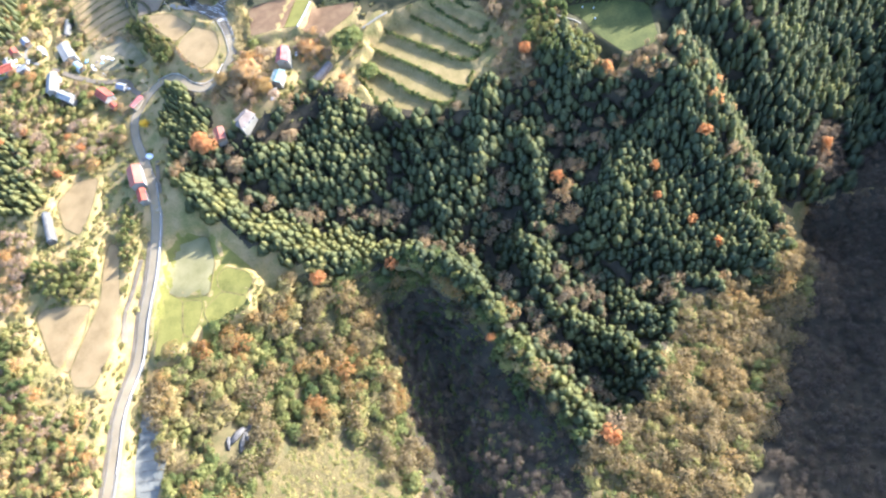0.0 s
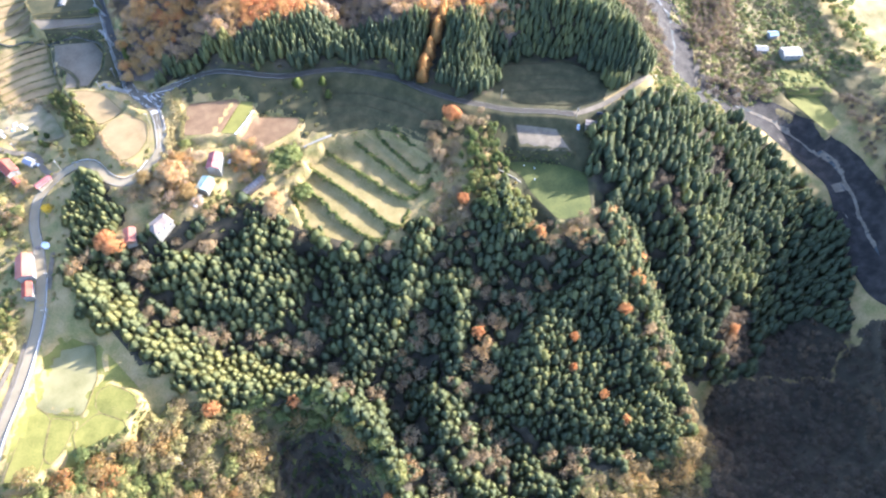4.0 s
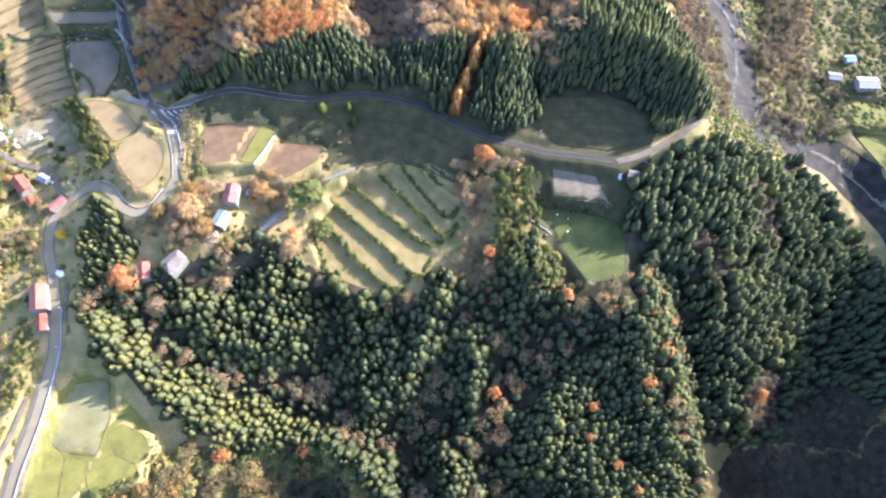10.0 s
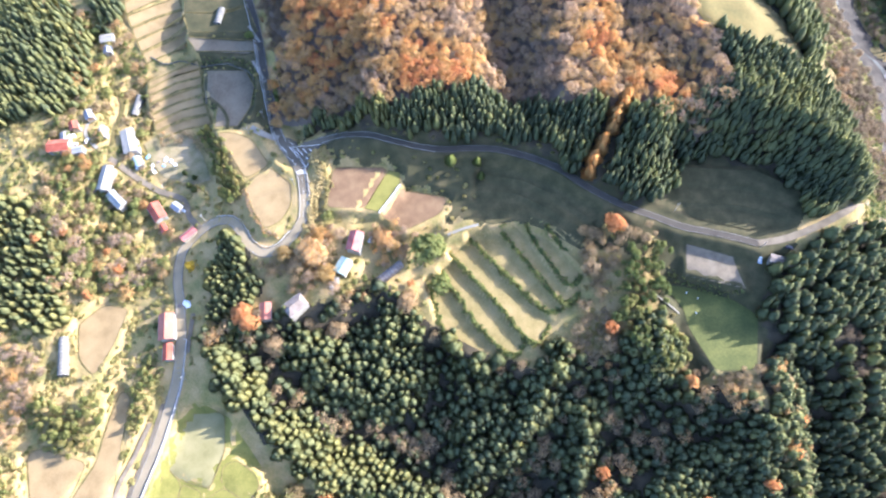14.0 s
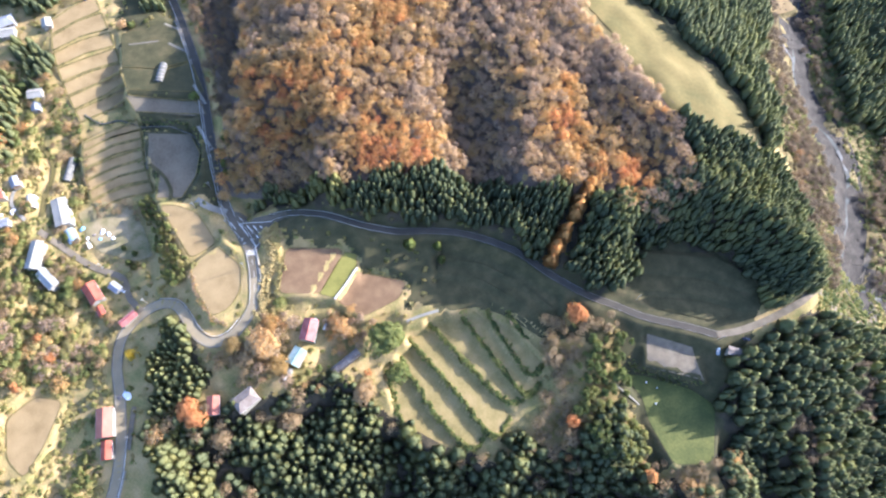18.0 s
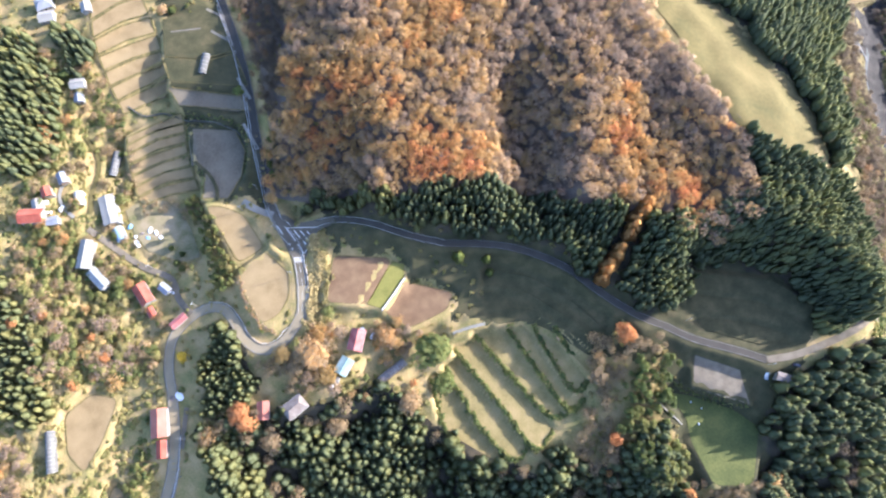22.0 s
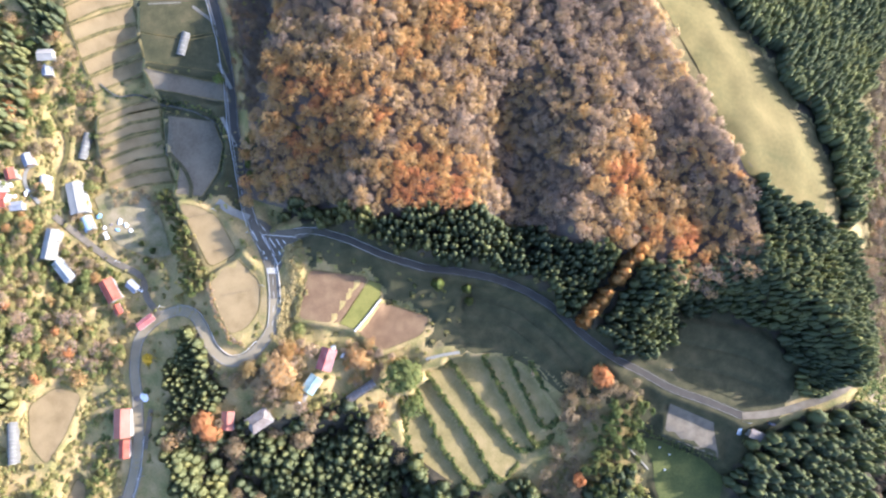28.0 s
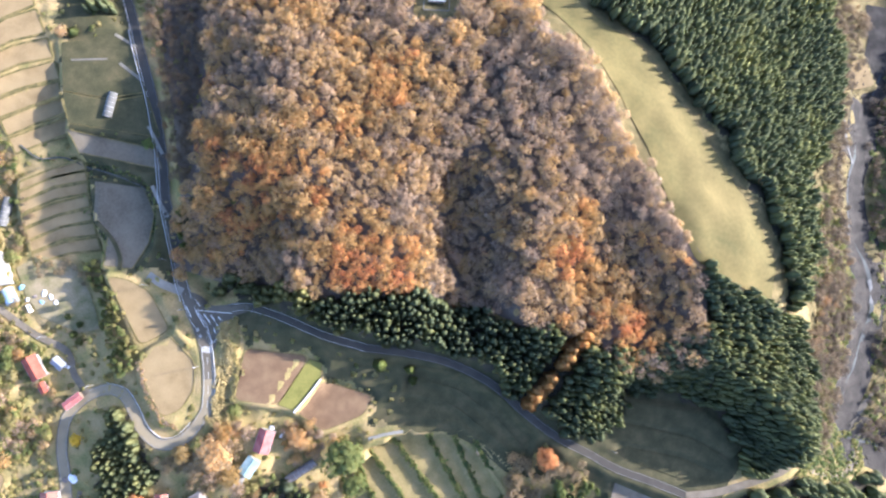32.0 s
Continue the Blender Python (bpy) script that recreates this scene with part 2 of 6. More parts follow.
SPURS = [  # crest or gully line, rise, half width
    ([(-11, 158), (22, 130), (29, 92), (43, 51), (48, 25)], 15, 17),
    ([(55, 145), (60, 109), (83, 83), (95, 46)], 12, 18),
    ([(180, 202), (191, 147), (202, 94), (206, 73)], 12, 24),
    ([(-138, 257), (-86, 202), (-23, 169)], 6, 18),
    ([(-24, 148), (-27, 101), (-38, 29), (-44, -30)], -21, 20),
    ([(104, 199), (61, 188), (39, 154)], -11, 18),
    ([(90, 115), (74, 78), (75, 49)], -8, 15),
    ([(215, 224), (222, 174), (226, 137), (240, 100)], -18, 20),
    ([(50, 462), (54, 440), (60, 405)], -13, 17),
    ([(-60, 412), (-52, 436)], -10, 15),
    ([(-98, 470), (-106, 520), (-118, 560)], -7, 12),
    ([(-50, 560), (-40, 500), (-20, 430)], 6, 26),
    ([(110, 520), (100, 460), (95, 410)], 7, 24),
    ([(-92, 400), (-104, 440), (-110, 480), (-126, 530), (-150, 590)], -8, 20),
    ([(-58, 404), (-88, 402), (-104, 424)], -9, 15),
    ([(-172, 425), (-180, 450), (-190, 480), (-200, 510)], 5, 18),
    # Ridge added at the far east side, to keep the gorge in shadow.
    ([(420, 130), (400, 60), (360, 0), (310, -60)], 18, 34),
    ([(140, 364), (180, 374), (215, 354), (245, 342)], 7, 13),
    ([(226, 356), (242, 338), (252, 324)], 8, 13),
    ([(345, 620), (334, 552), (318, 484), (314, 434), (320, 400), (313, 365), (305, 345), (316, 326), (345, 319), (378, 300), (402, 268), (413, 235), (406, 195), (396, 150)], -7, 16),
]
for _line, _rise, _w in SPURS:
    _d = np.full(gx.shape, 1e9)
    for (a, b), (c, d) in zip(_line, _line[1:]):
        _u = np.clip(((gx - a) * (c - a) + (gy - b) * (d - b)) / ((c - a) ** 2 + (d - b) ** 2), 0, 1)
        _d = np.minimum(_d, np.hypot(gx - a - _u * (c - a), gy - b - _u * (d - b)))
    GROUND = GROUND + _rise * np.exp(-(_d / _w) ** 2)


def sink(poly, drop, soft):
    """Lower the ground inside a polygon, easing in from its edge."""
    ins, dist = inside(poly, gx, gy)
    w = np.where(ins, np.clip(dist / soft, 0, 1), 0.0)
    GROUND[:] = GROUND - drop * w * w * (3 - 2 * w)


def level(poly, z=None, soft=5.0):
    """Level the ground inside a polygon, with a bank around it. Returns the level."""
    ins, dist = inside(poly, gx, gy)
    if z is None:
        z = float(GROUND[ins].mean())
    w = np.where(ins, 1.0, np.clip(1 - (dist - 1.5) / soft, 0, 1))
    w = w * w * (3 - 2 * w)
    GROUND[:] = GROUND * (1 - w) + z * w
    return z


def h(x, y):
    """The height of the ground."""
    u, v = (np.asarray(x, float) - X0) / STEP, (np.asarray(y, float) - Y0) / STEP
    i, j = np.clip(u.astype(int), 0, NX - 2), np.clip(v.astype(int), 0, NY - 2)
    u, v = np.clip(u - i, 0, 1), np.clip(v - j, 0, 1)
    return (GROUND[i, j] * (1 - u) * (1 - v) + GROUND[i + 1, j] * u * (1 - v) + GROUND[i, j + 1] * (1 - u) * v + GROUND[i + 1, j + 1] * u * v)


def mesh_ob(name, verts, faces, material, parent=None, smooth=False):
    me = bpy.data.meshes.new(name)
    me.from_pydata([tuple(v) for v in verts], [], [tuple(f) for f in faces])
    me.materials.append(material)
    if smooth:
        me.polygons.foreach_set("use_smooth", [True] * len(me.polygons))
    ob = new(name, me)
    ob.parent = parent
    return ob


def round_poly(poly, cut=2.2):
    """The polygon with its corners cut back by about cut metres, twice."""
    p = np.array(poly, float)
    for k in range(2):
        q = np.roll(p, -1, 0)
        c = np.minimum(0.3, cut / (1 + k) / (np.hypot(*(q - p).T) + 1e-6))[:, None]
        p = np.stack([p + (q - p) * c, q + (p - q) * c], 1).reshape(-1, 2)
    return [tuple(v) for v in p]


def quick_mesh(name, V, Fa, material, tint=None, lay=None):
    """A mesh of many triangles from arrays, with a tint for each corner point."""
    me = bpy.data.meshes.new(name)
    me.vertices.add(len(V))
    me.vertices.foreach_set("co", np.ascontiguousarray(V, np.float32).ravel())
    me.loops.add(Fa.size)
    me.loops.foreach_set("vertex_index", np.ascontiguousarray(Fa, np.int32).ravel())
    me.polygons.add(len(Fa))
    me.polygons.foreach_set("loop_start", np.arange(0, Fa.size, 3, dtype=np.int32))
    me.materials.append(material)
    if tint is not None:
        at = me.attributes.new("tint", "FLOAT", "POINT")
        at.data.foreach_set("value", np.ascontiguousarray(tint, np.float32))
    if lay is not None:
        at = me.attributes.new("lay", "FLOAT_VECTOR", "POINT")
        at.data.foreach_set("vector", np.ascontiguousarray(lay, np.float32).ravel())
    me.update(calc_edges=True)
    me.validate()
    return new(name, me)


def sheet(name, poly, material, lift=0.12, grid=4.0, label="", category="", kind="structure", parent=None):
    """A patch of ground cover that follows the ground inside a polygon."""
    from mathutils.geometry import delaunay_2d_cdt
    p = np.array(poly, float)
    ring = []
    for a, b in zip(p, np.roll(p, -1, 0)):
        k = max(1, int(np.hypot(*(b - a)) / grid))
        ring += [a + (b - a) * i / k for i in range(k)]
    lo, hi = p.min(0), p.max(0)
    ix, iy = np.meshgrid(np.arange(lo[0] + grid / 2, hi[0], grid), np.arange(lo[1] + grid / 2, hi[1], grid))
    ins, dist = inside(poly, ix.ravel(), iy.ravel())
    ok = ins & (dist > grid * 0.35)
    pts = [Vector(q) for q in ring] + [Vector(q) for q in zip(ix.ravel()[ok], iy.ravel()[ok])]
    n = len(ring)
    v, _, f, *_ = delaunay_2d_cdt(pts, [(i, (i + 1) % n) for i in range(n)], [list(range(n))], 1, 1e-4)
    xs, ys = np.array([q[0] for q in v]), np.array([q[1] for q in v])
    zs = h(xs, ys) + lift
    ob = mesh_ob(name, zip(xs, ys, zs), f, material, parent, True)
    if parent is None:
        tagged(ob, label, category, "", kind)
    return ob


def smooth_line(pts, step=3.0):
    """Points at even steps along a smooth line through pts."""
    p = [np.array(q, float) for q in pts]
    p = [2 * p[0] - p[1]] + p + [2 * p[-1] - p[-2]]
    out = []
    for i in range(1, len(p) - 2):
        k = max(1, int(np.hypot(*(p[i + 1] - p[i])[:2]) / step))
        for j in range(k):
            t = j / k
            out.append(0.5 * (2 * p[i] + (p[i + 1] - p[i - 1]) * t + (2 * p[i - 1] - 5 * p[i] + 4 * p[i + 1] - p[i + 2]) * t * t
                              + (3 * p[i] - p[i - 1] - 3 * p[i + 1] + p[i + 2]) * t ** 3))
    out.append(p[-2])
    return np.array(out)


def normals(c):
    d = np.gradient(c, axis=0)
    d /= np.hypot(d[:, 0], d[:, 1])[:, None] + 1e-9
    return np.stack([-d[:, 1], d[:, 0]], 1)


def ribbon(name, line, width, material, lift=0.3, side=0.0, parent=None, thick=0.0, step=3.0, smooth=True):
    """A strip along a line: a road, a path, a painted line or, with thickness, a kerb or wall."""
    c = smooth_line(line, step) if smooth else np.array(line, float)
    nr = normals(c)
    mid = c + nr * side
    zc = h(mid[:, 0], mid[:, 1])
    k = 3 if not thick else 2
    us = np.linspace(-0.5, 0.5, k) * width
    V, Fa = [], []
    for u in us:
        q = mid + nr * u
        z = h(q[:, 0], q[:, 1]) if not thick else zc
        V.append(np.c_[q, z + lift])
    m = len(c)
    for a in range(k - 1):
        for i in range(m - 1):
            Fa.append((a * m + i, a * m + i + 1, (a + 1) * m + i + 1, (a + 1) * m + i))
    if thick:
        V += [V[0] - [0, 0, thick], V[1] - [0, 0, thick]]
        for i in range(m - 1):
            Fa += [(i + 2 * m, i + 2 * m + 1, i + 1, i), (m + i, m + i + 1, 3 * m + i + 1, 3 * m + i)]
        Fa += [(0, m, 3 * m, 2 * m), (m - 1, 3 * m - 1, 4 * m - 1, 2 * m - 1)]
    return mesh_ob(name, np.concatenate(V), Fa, material, parent, not thick)


def grade(line, width, soft=6.0):
    """Even out the ground along a road, so that it lies level across."""
    c = smooth_line(line, 3.0)
    z = h(c[:, 0], c[:, 1])
    k = np.ones(9) / 9
    z = np.convolve(np.pad(z, 4, mode="edge"), k, "valid")
    best, lev = np.full(gx.shape, 1e9), np.zeros(gx.shape)
    for (x, y), zz in zip(c, z):
        i0, i1 = int((x - 20 - X0) / STEP), int((x + 20 - X0) / STEP) + 1
        j0, j1 = int((y - 20 - Y0) / STEP), int((y + 20 - Y0) / STEP) + 1
        i0, j0 = max(i0, 0), max(j0, 0)
        s = np.s_[i0:max(i1, 0), j0:max(j1, 0)]
        d = np.hypot(gx[s] - x, gy[s] - y)
        m = d < best[s]
        best[s] = np.where(m, d, best[s])
        lev[s] = np.where(m, zz, lev[s])
    w = np.clip(1 - (best - width / 2 - 1) / soft, 0, 1)
    w = w * w * (3 - 2 * w)
    GROUND[:] = GROUND * (1 - w) + lev * w

# ---- trees: shapes made once, then sown into stands ----


def cedar_shape(layers=5, seg=8, seed=0, sprays=120):
    """A cedar of height 1 and radius about 1: a ragged inner cone of boughs, set all over with upturned sprays of needles."""
    r = np.random.default_rng(seed)
    full = r.uniform(1.5, 2.1)

    def girth(t):
        return (1 - t ** full) ** 0.85 * (0.62 + 0.38 * np.minimum(1, 3.5 * t + 0.3))
    lobes = 1 + 0.13 * np.cos(3 * np.linspace(0, 2 * np.pi, 64) + r.uniform(0, 6)) + 0.1 * np.cos(5 * np.linspace(0, 2 * np.pi, 64) + r.uniform(0, 6))
    V, Fa, shade, N = [], [], [], []
    for k in range(layers):
        t = k / layers
        a = 2 * np.pi * (np.arange(seg) + 0.5 * (k % 2) + r.uniform(-0.25, 0.25, seg)) / seg
        q = 0.84 * girth(np.full(seg, t)) * np.interp(a % (2 * np.pi), np.linspace(0, 2 * np.pi, 64), lobes) * r.uniform(0.8, 1.15, seg)
        V.append(np.c_[np.cos(a) * q, np.sin(a) * q, 0.12 + 0.84 * t + r.uniform(-0.03, 0.03, seg)])
    V.append([[r.uniform(-0.05, 0.05), r.uniform(-0.05, 0.05), 1.0]])
    V = np.concatenate(V)
    for k in range(layers - 1):
        for i in range(seg):
            a, b = k * seg + i, k * seg + (i + 1) % seg
            Fa += [(a, b, b + seg), (a, b + seg, a + seg)]
    top = len(V) - 1
    Fa += [(top - seg + i, top - seg + (i + 1) % seg, top) for i in range(seg)]
    # Inner cone tinted darker than the sprays, as painted inner shade.
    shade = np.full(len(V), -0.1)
    N = V * [1, 1, 0] + [0, 0, 0.5] + r.normal(0, 0.15, V.shape)
    t = 1 - np.sqrt(r.uniform(0.0, 1, sprays))
    a = r.uniform(0, 2 * np.pi, sprays)
    q = girth(t) * np.interp(a, np.linspace(0, 2 * np.pi, 64), lobes) * r.uniform(0.72, 0.98, sprays)
    out = np.c_[np.cos(a), np.sin(a), np.zeros(sprays)]
    side = np.c_[-np.sin(a), np.cos(a), np.zeros(sprays)]
    p = out * q[:, None] + np.c_[np.zeros((sprays, 2)), 0.12 + 0.86 * t]
    w = (0.17 * r.uniform(0.7, 1.4, sprays) * (1 - 0.45 * t))[:, None]
    reach = (0.3 * r.uniform(0.6, 1.3, sprays) * (1 - 0.4 * t))[:, None]
    rise = np.array([0, 0, 1.0]) * (0.055 * r.uniform(0.3, 1.6, (sprays, 1)))
    tri = np.stack([p + side * w - rise * 0.4, p - side * w - rise * 0.4, p + out * reach + rise + side * r.uniform(-0.1, 0.1, (sprays, 1))], 1).reshape(-1, 3)
    k = len(V)
    V = np.concatenate([V, tri])
    Fa = np.concatenate([np.array(Fa), k + np.arange(3 * sprays).reshape(-1, 3)])
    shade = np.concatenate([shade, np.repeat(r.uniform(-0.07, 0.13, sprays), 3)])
    N = np.concatenate([N, np.repeat(out * 1.0 + [0, 0, 0.42] + r.normal(0, 0.28, (sprays, 3)), 3, axis=0)])
    return V, Fa, shade, N / np.linalg.norm(N, axis=1)[:, None]


def broad_shape(n=110, seed=0, flat=0.75, size=0.17, k=9):
    """A broad crown of radius 1 made of leaf sprays on rounded boughs, with an uneven outline."""
    r = np.random.default_rng(seed)
    d = r.normal(size=(k, 3))
    d[:, 2] = np.abs(d[:, 2]) * 0.8
    d /= np.linalg.norm(d, axis=1)[:, None]
    cen = d * r.uniform(0.35, 0.62, (k, 1)) * [1, 1, flat]
    rad = r.uniform(0.28, 0.48, k)
    pick = r.integers(0, k, n)
    dd = r.normal(size=(n, 3))
    dd[:, 2] += 0.35
    dd /= np.linalg.norm(dd, axis=1)[:, None]
    p = cen[pick] + dd * rad[pick, None] * r.uniform(0.75, 1.1, (n, 1))
    p[:, 2] += 0.9
    u = np.cross(dd, r.normal(size=(n, 3)))
    u /= np.linalg.norm(u, axis=1)[:, None] + 1e-9
    w = np.cross(dd, u) + dd * r.uniform(-0.5, 0.5, (n, 1))
    s = size * r.uniform(0.7, 1.5, (n, 1))
    V = np.stack([p + u * s, p - 0.6 * u * s + w * s, p - 0.5 * u * s - w * s * 0.9], 1).reshape(-1, 3)
    Fa = np.arange(3 * n).reshape(-1, 3)
    shade = np.repeat(r.uniform(-0.16, 0.16, n), 3)
    N = np.repeat(0.55 * dd + 0.45 * (p - [0, 0, 0.7]) + [0, 0, 0.35] + r.normal(0, 0.22, (n, 3)), 3, axis=0)
    return V, Fa, shade, N / np.linalg.norm(N, axis=1)[:, None]


def limb_shape(seed=0, n=5):
    """Trunk and main limbs of a tree of crown radius 1, as thin tapered prisms."""
    r = np.random.default_rng(seed)
    V, Fa = [], []

    def stick(a, b, ra, rb):
        k = len(V)
        a, b = np.array(a), np.array(b)
        d = b - a
        u = np.cross(d, [0.3, 0.5, 0.1])
        u /= np.linalg.norm(u)
        w = np.cross(d, u)
        w /= np.linalg.norm(w)
        for c, q in ((a, ra), (b, rb)):
            for i in range(3):
                an = i * np.pi / 1.5
                V.append(c + q * (np.cos(an) * u + np.sin(an) * w))
        for i in range(3):
            j = (i + 1) % 3
            Fa.extend([(k + i, k + j, k + 3 + j), (k + i, k + 3 + j, k + 3 + i)])
    stick((0, 0, -0.15), (0, 0, 0.75), 0.07, 0.045)
    for i in range(n):
        an = 2 * np.pi * i / n + r.uniform(-0.3, 0.3)
        e = r.uniform(0.5, 0.85)
        mid = (0.35 * e * np.cos(an), 0.35 * e * np.sin(an), 0.85 + r.uniform(0, 0.2))
        stick((0, 0, 0.45 + 0.05 * i), mid, 0.035, 0.022)
        stick(mid, (e * np.cos(an), e * np.sin(an), 1.05 + r.uniform(0, 0.4)), 0.022, 0.008)
        stick(mid, (e * 0.8 * np.cos(an + 0.5), e * 0.8 * np.sin(an + 0.5), 1.15 + r.uniform(0, 0.4)), 0.018, 0.006)
    return np.array(V), np.array(Fa), np.zeros(len(V)), np.zeros((len(V), 3))


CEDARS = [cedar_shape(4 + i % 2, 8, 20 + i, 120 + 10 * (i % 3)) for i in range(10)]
BROADS = [broad_shape(430, 40 + i, 0.5 + 0.04 * i, 0.062, 13) for i in range(10)]
BARE = [broad_shape(400, 60 + i, 0.7, 0.058, 13) for i in range(8)]
EVERS = [broad_shape(360, 70 + i, 0.75, 0.105, 12) for i in range(8)]
TUFTS = [broad_shape(44, 90 + i, 0.6, 0.24) for i in range(6)]
BOUGHS = [limb_shape(80 + i) for i in range(5)]
THIN_BOUGHS = [limb_shape(85 + i, 3) for i in range(5)]


def gather(shapes, places):
    """Joins copies of shapes. places: rows of x, y, z, radius, height, turn, tint."""
    V, Fa, Ti, No, k = [], [], [], [], 0
    for i, (x, y, z, r, t, a, c) in enumerate(places):
        v, f, s, w = shapes[(i * 7 + int(abs(x) * 3)) % len(shapes)]
        ca, sa = math.cos(a), math.sin(a)
        q = np.stack([(v[:, 0] * ca - v[:, 1] * sa) * r + x, (v[:, 0] * sa + v[:, 1] * ca) * r + y, v[:, 2] * t + z], 1)
        V.append(q)
        Fa.append(f + k)
        Ti.append(s + c)
        No.append(np.stack([w[:, 0] * ca - w[:, 1] * sa, w[:, 0] * sa + w[:, 1] * ca, w[:, 2]], 1))
        k += len(v)
    return np.concatenate(V), np.concatenate(Fa), np.concatenate(Ti), np.concatenate(No)


def sow(poly, gap, seed=0, keep=None, edge=0.0):
    """Uneven points inside a polygon, about gap apart."""
    r = np.random.default_rng(seed)
    p = np.array(poly, float)
    lo, hi = p.min(0), p.max(0)
    nx, ny = int((hi[0] - lo[0]) / gap) + 2, int((hi[1] - lo[1]) / (gap * 0.87)) + 2
    i, j = np.meshgrid(np.arange(nx), np.arange(ny), indexing="ij")
    x = lo[0] + (i + 0.5 * (j % 2)) * gap + r.uniform(-0.33, 0.33, i.shape) * gap
    y = lo[1] + j * gap * 0.87 + r.uniform(-0.33, 0.33, i.shape) * gap
    x, y = x.ravel(), y.ravel()
    ins, d = inside(poly, x + 2.6 * np.sin(y * 0.23 + seed) + 1.5 * np.sin(y * 0.61), y + 2.6 * np.sin(x * 0.19 + 2 * seed) + 1.5 * np.sin(x * 0.53))
    ins &= d >= edge
    for q in keep or ():
        a, e = inside(q, x, y)
        ins &= ~(a | (e < 1.5))
    return x[ins], y[ins]


SHAPED = {}


def tree_mesh(kind, k, bucket):
    """One of a few crown meshes, shared by all single trees of that kind and tint."""
    key = (kind, k, bucket)
    if key not in SHAPED:
        shapes, m = {"cedar": (CEDARS, M_CEDAR), "evergreen": (EVERS, M_EVER), "tan": (BROADS, M_TAN), "bare": (BROADS, M_BARE)}.get(kind, (BROADS, M_BROAD))
        V, Fa, Ti, No = shapes[k % len(shapes)]
        ob = quick_mesh("crown", V, Fa, m, Ti + 0.1 + 0.2 * bucket, No)
        SHAPED[key] = ob.data
        bpy.data.objects.remove(ob)
    return SHAPED[key]


def trunk_mesh(k):
    if ("trunk", k) not in SHAPED:
        V, Fa, Ti, No = BOUGHS[k]
        ob = quick_mesh("trunk", V, Fa, M_BARK)
        SHAPED[("trunk", k)] = ob.data
        bpy.data.objects.remove(ob)
    return SHAPED[("trunk", k)]


def single_trees(name, rows, kind, label, category, group):
    """Trees that stand apart: each a thing with a crown and a trunk."""
    for i, (x, y, z, r, t, a, c) in enumerate(rows):
        e = tagged(new(name), label, category, group)
        e.matrix_world = pose(x, y, z)
        crown = new("crown", tree_mesh(kind, (i * 7 + int(abs(x) * 3)) % 8, min(4, max(0, int(c * 5)))))
        crown.parent, crown.scale = e, (r, r, t)
        trunk = new("trunk", trunk_mesh(i % 5))
        trunk.parent, trunk.scale = e, (r, r, t * (0.5 if kind == "cedar" else 1.0))


def stand(name, poly, gap, kind, label, category="trees", seed=1, tint=(0.3, 0.2), height=(15, 20), spread=0.62, avoid=None, patches=0.25, warm=(), thin=0.0, apart=""):
    x, y = sow(poly, gap, seed, avoid)
    if not len(x):
        return None
    r = np.random.default_rng(seed + 5)
    if thin:
        ok = r.random(len(x)) > thin
        x, y = x[ok], y[ok]
    n = len(x)
    z = h(x, y)
    size = r.uniform(0.56, 1.34, n) if kind == "cedar" else r.uniform(0.6, 1.45, n)
    t = height[0] + (height[1] - height[0]) * np.clip(0.5 * (size - 0.62) / 0.66 + 0.5 * r.random(n), 0, 1)
    rad = gap * spread * size
    wave = (np.sin(x * 0.05 + seed) * np.sin(y * 0.06 + 2 * seed) + 0.7 * np.sin(x * 0.13 + y * 0.05 + seed) * np.sin(y * 0.15 - x * 0.04 + seed)) * patches
    for a, b, q, amp in warm:
        wave = wave + amp * np.exp(-((x - a) ** 2 + (y - b) ** 2) / (q * q))
    c = np.clip(tint[0] + wave + r.normal(0, tint[1], n), 0.0, 0.95)
    a = r.uniform(0, 6.28, n)
    if apart:
        return single_trees(name, zip(x, y, z - 0.3, rad, t * (1.0 if kind == "cedar" else 0.52), a, c), kind, label, category, apart)
    if kind == "cedar":
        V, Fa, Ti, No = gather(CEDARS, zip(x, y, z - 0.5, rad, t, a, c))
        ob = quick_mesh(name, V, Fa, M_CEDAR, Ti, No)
    elif kind == "tuft":
        V, Fa, Ti, No = gather(TUFTS, zip(x, y, z - 0.3, rad, t * 0.36, a, c))
        ob = quick_mesh(name, V, Fa, M_EVER, Ti, No)
    else:
        vert = t * 0.52
        V, Fa, Ti, No = gather({"bare": BARE, "brush": BARE, "evergreen": EVERS}.get(kind, BROADS), zip(x, y, z, rad, vert, a, c))
        ob = quick_mesh(name, V, Fa, {"evergreen": M_EVER, "tan": M_TAN, "bare": M_BARE, "brush": M_BRUSH}.get(kind, M_BROAD), Ti, No)
        V, Fa, Ti, No = gather(THIN_BOUGHS, zip(x, y, z, rad, vert, a, c))
        limbs = quick_mesh("limbs", V, Fa, M_BARK)
        limbs.parent = ob
    return tagged(ob, label, category, "", "stuff")

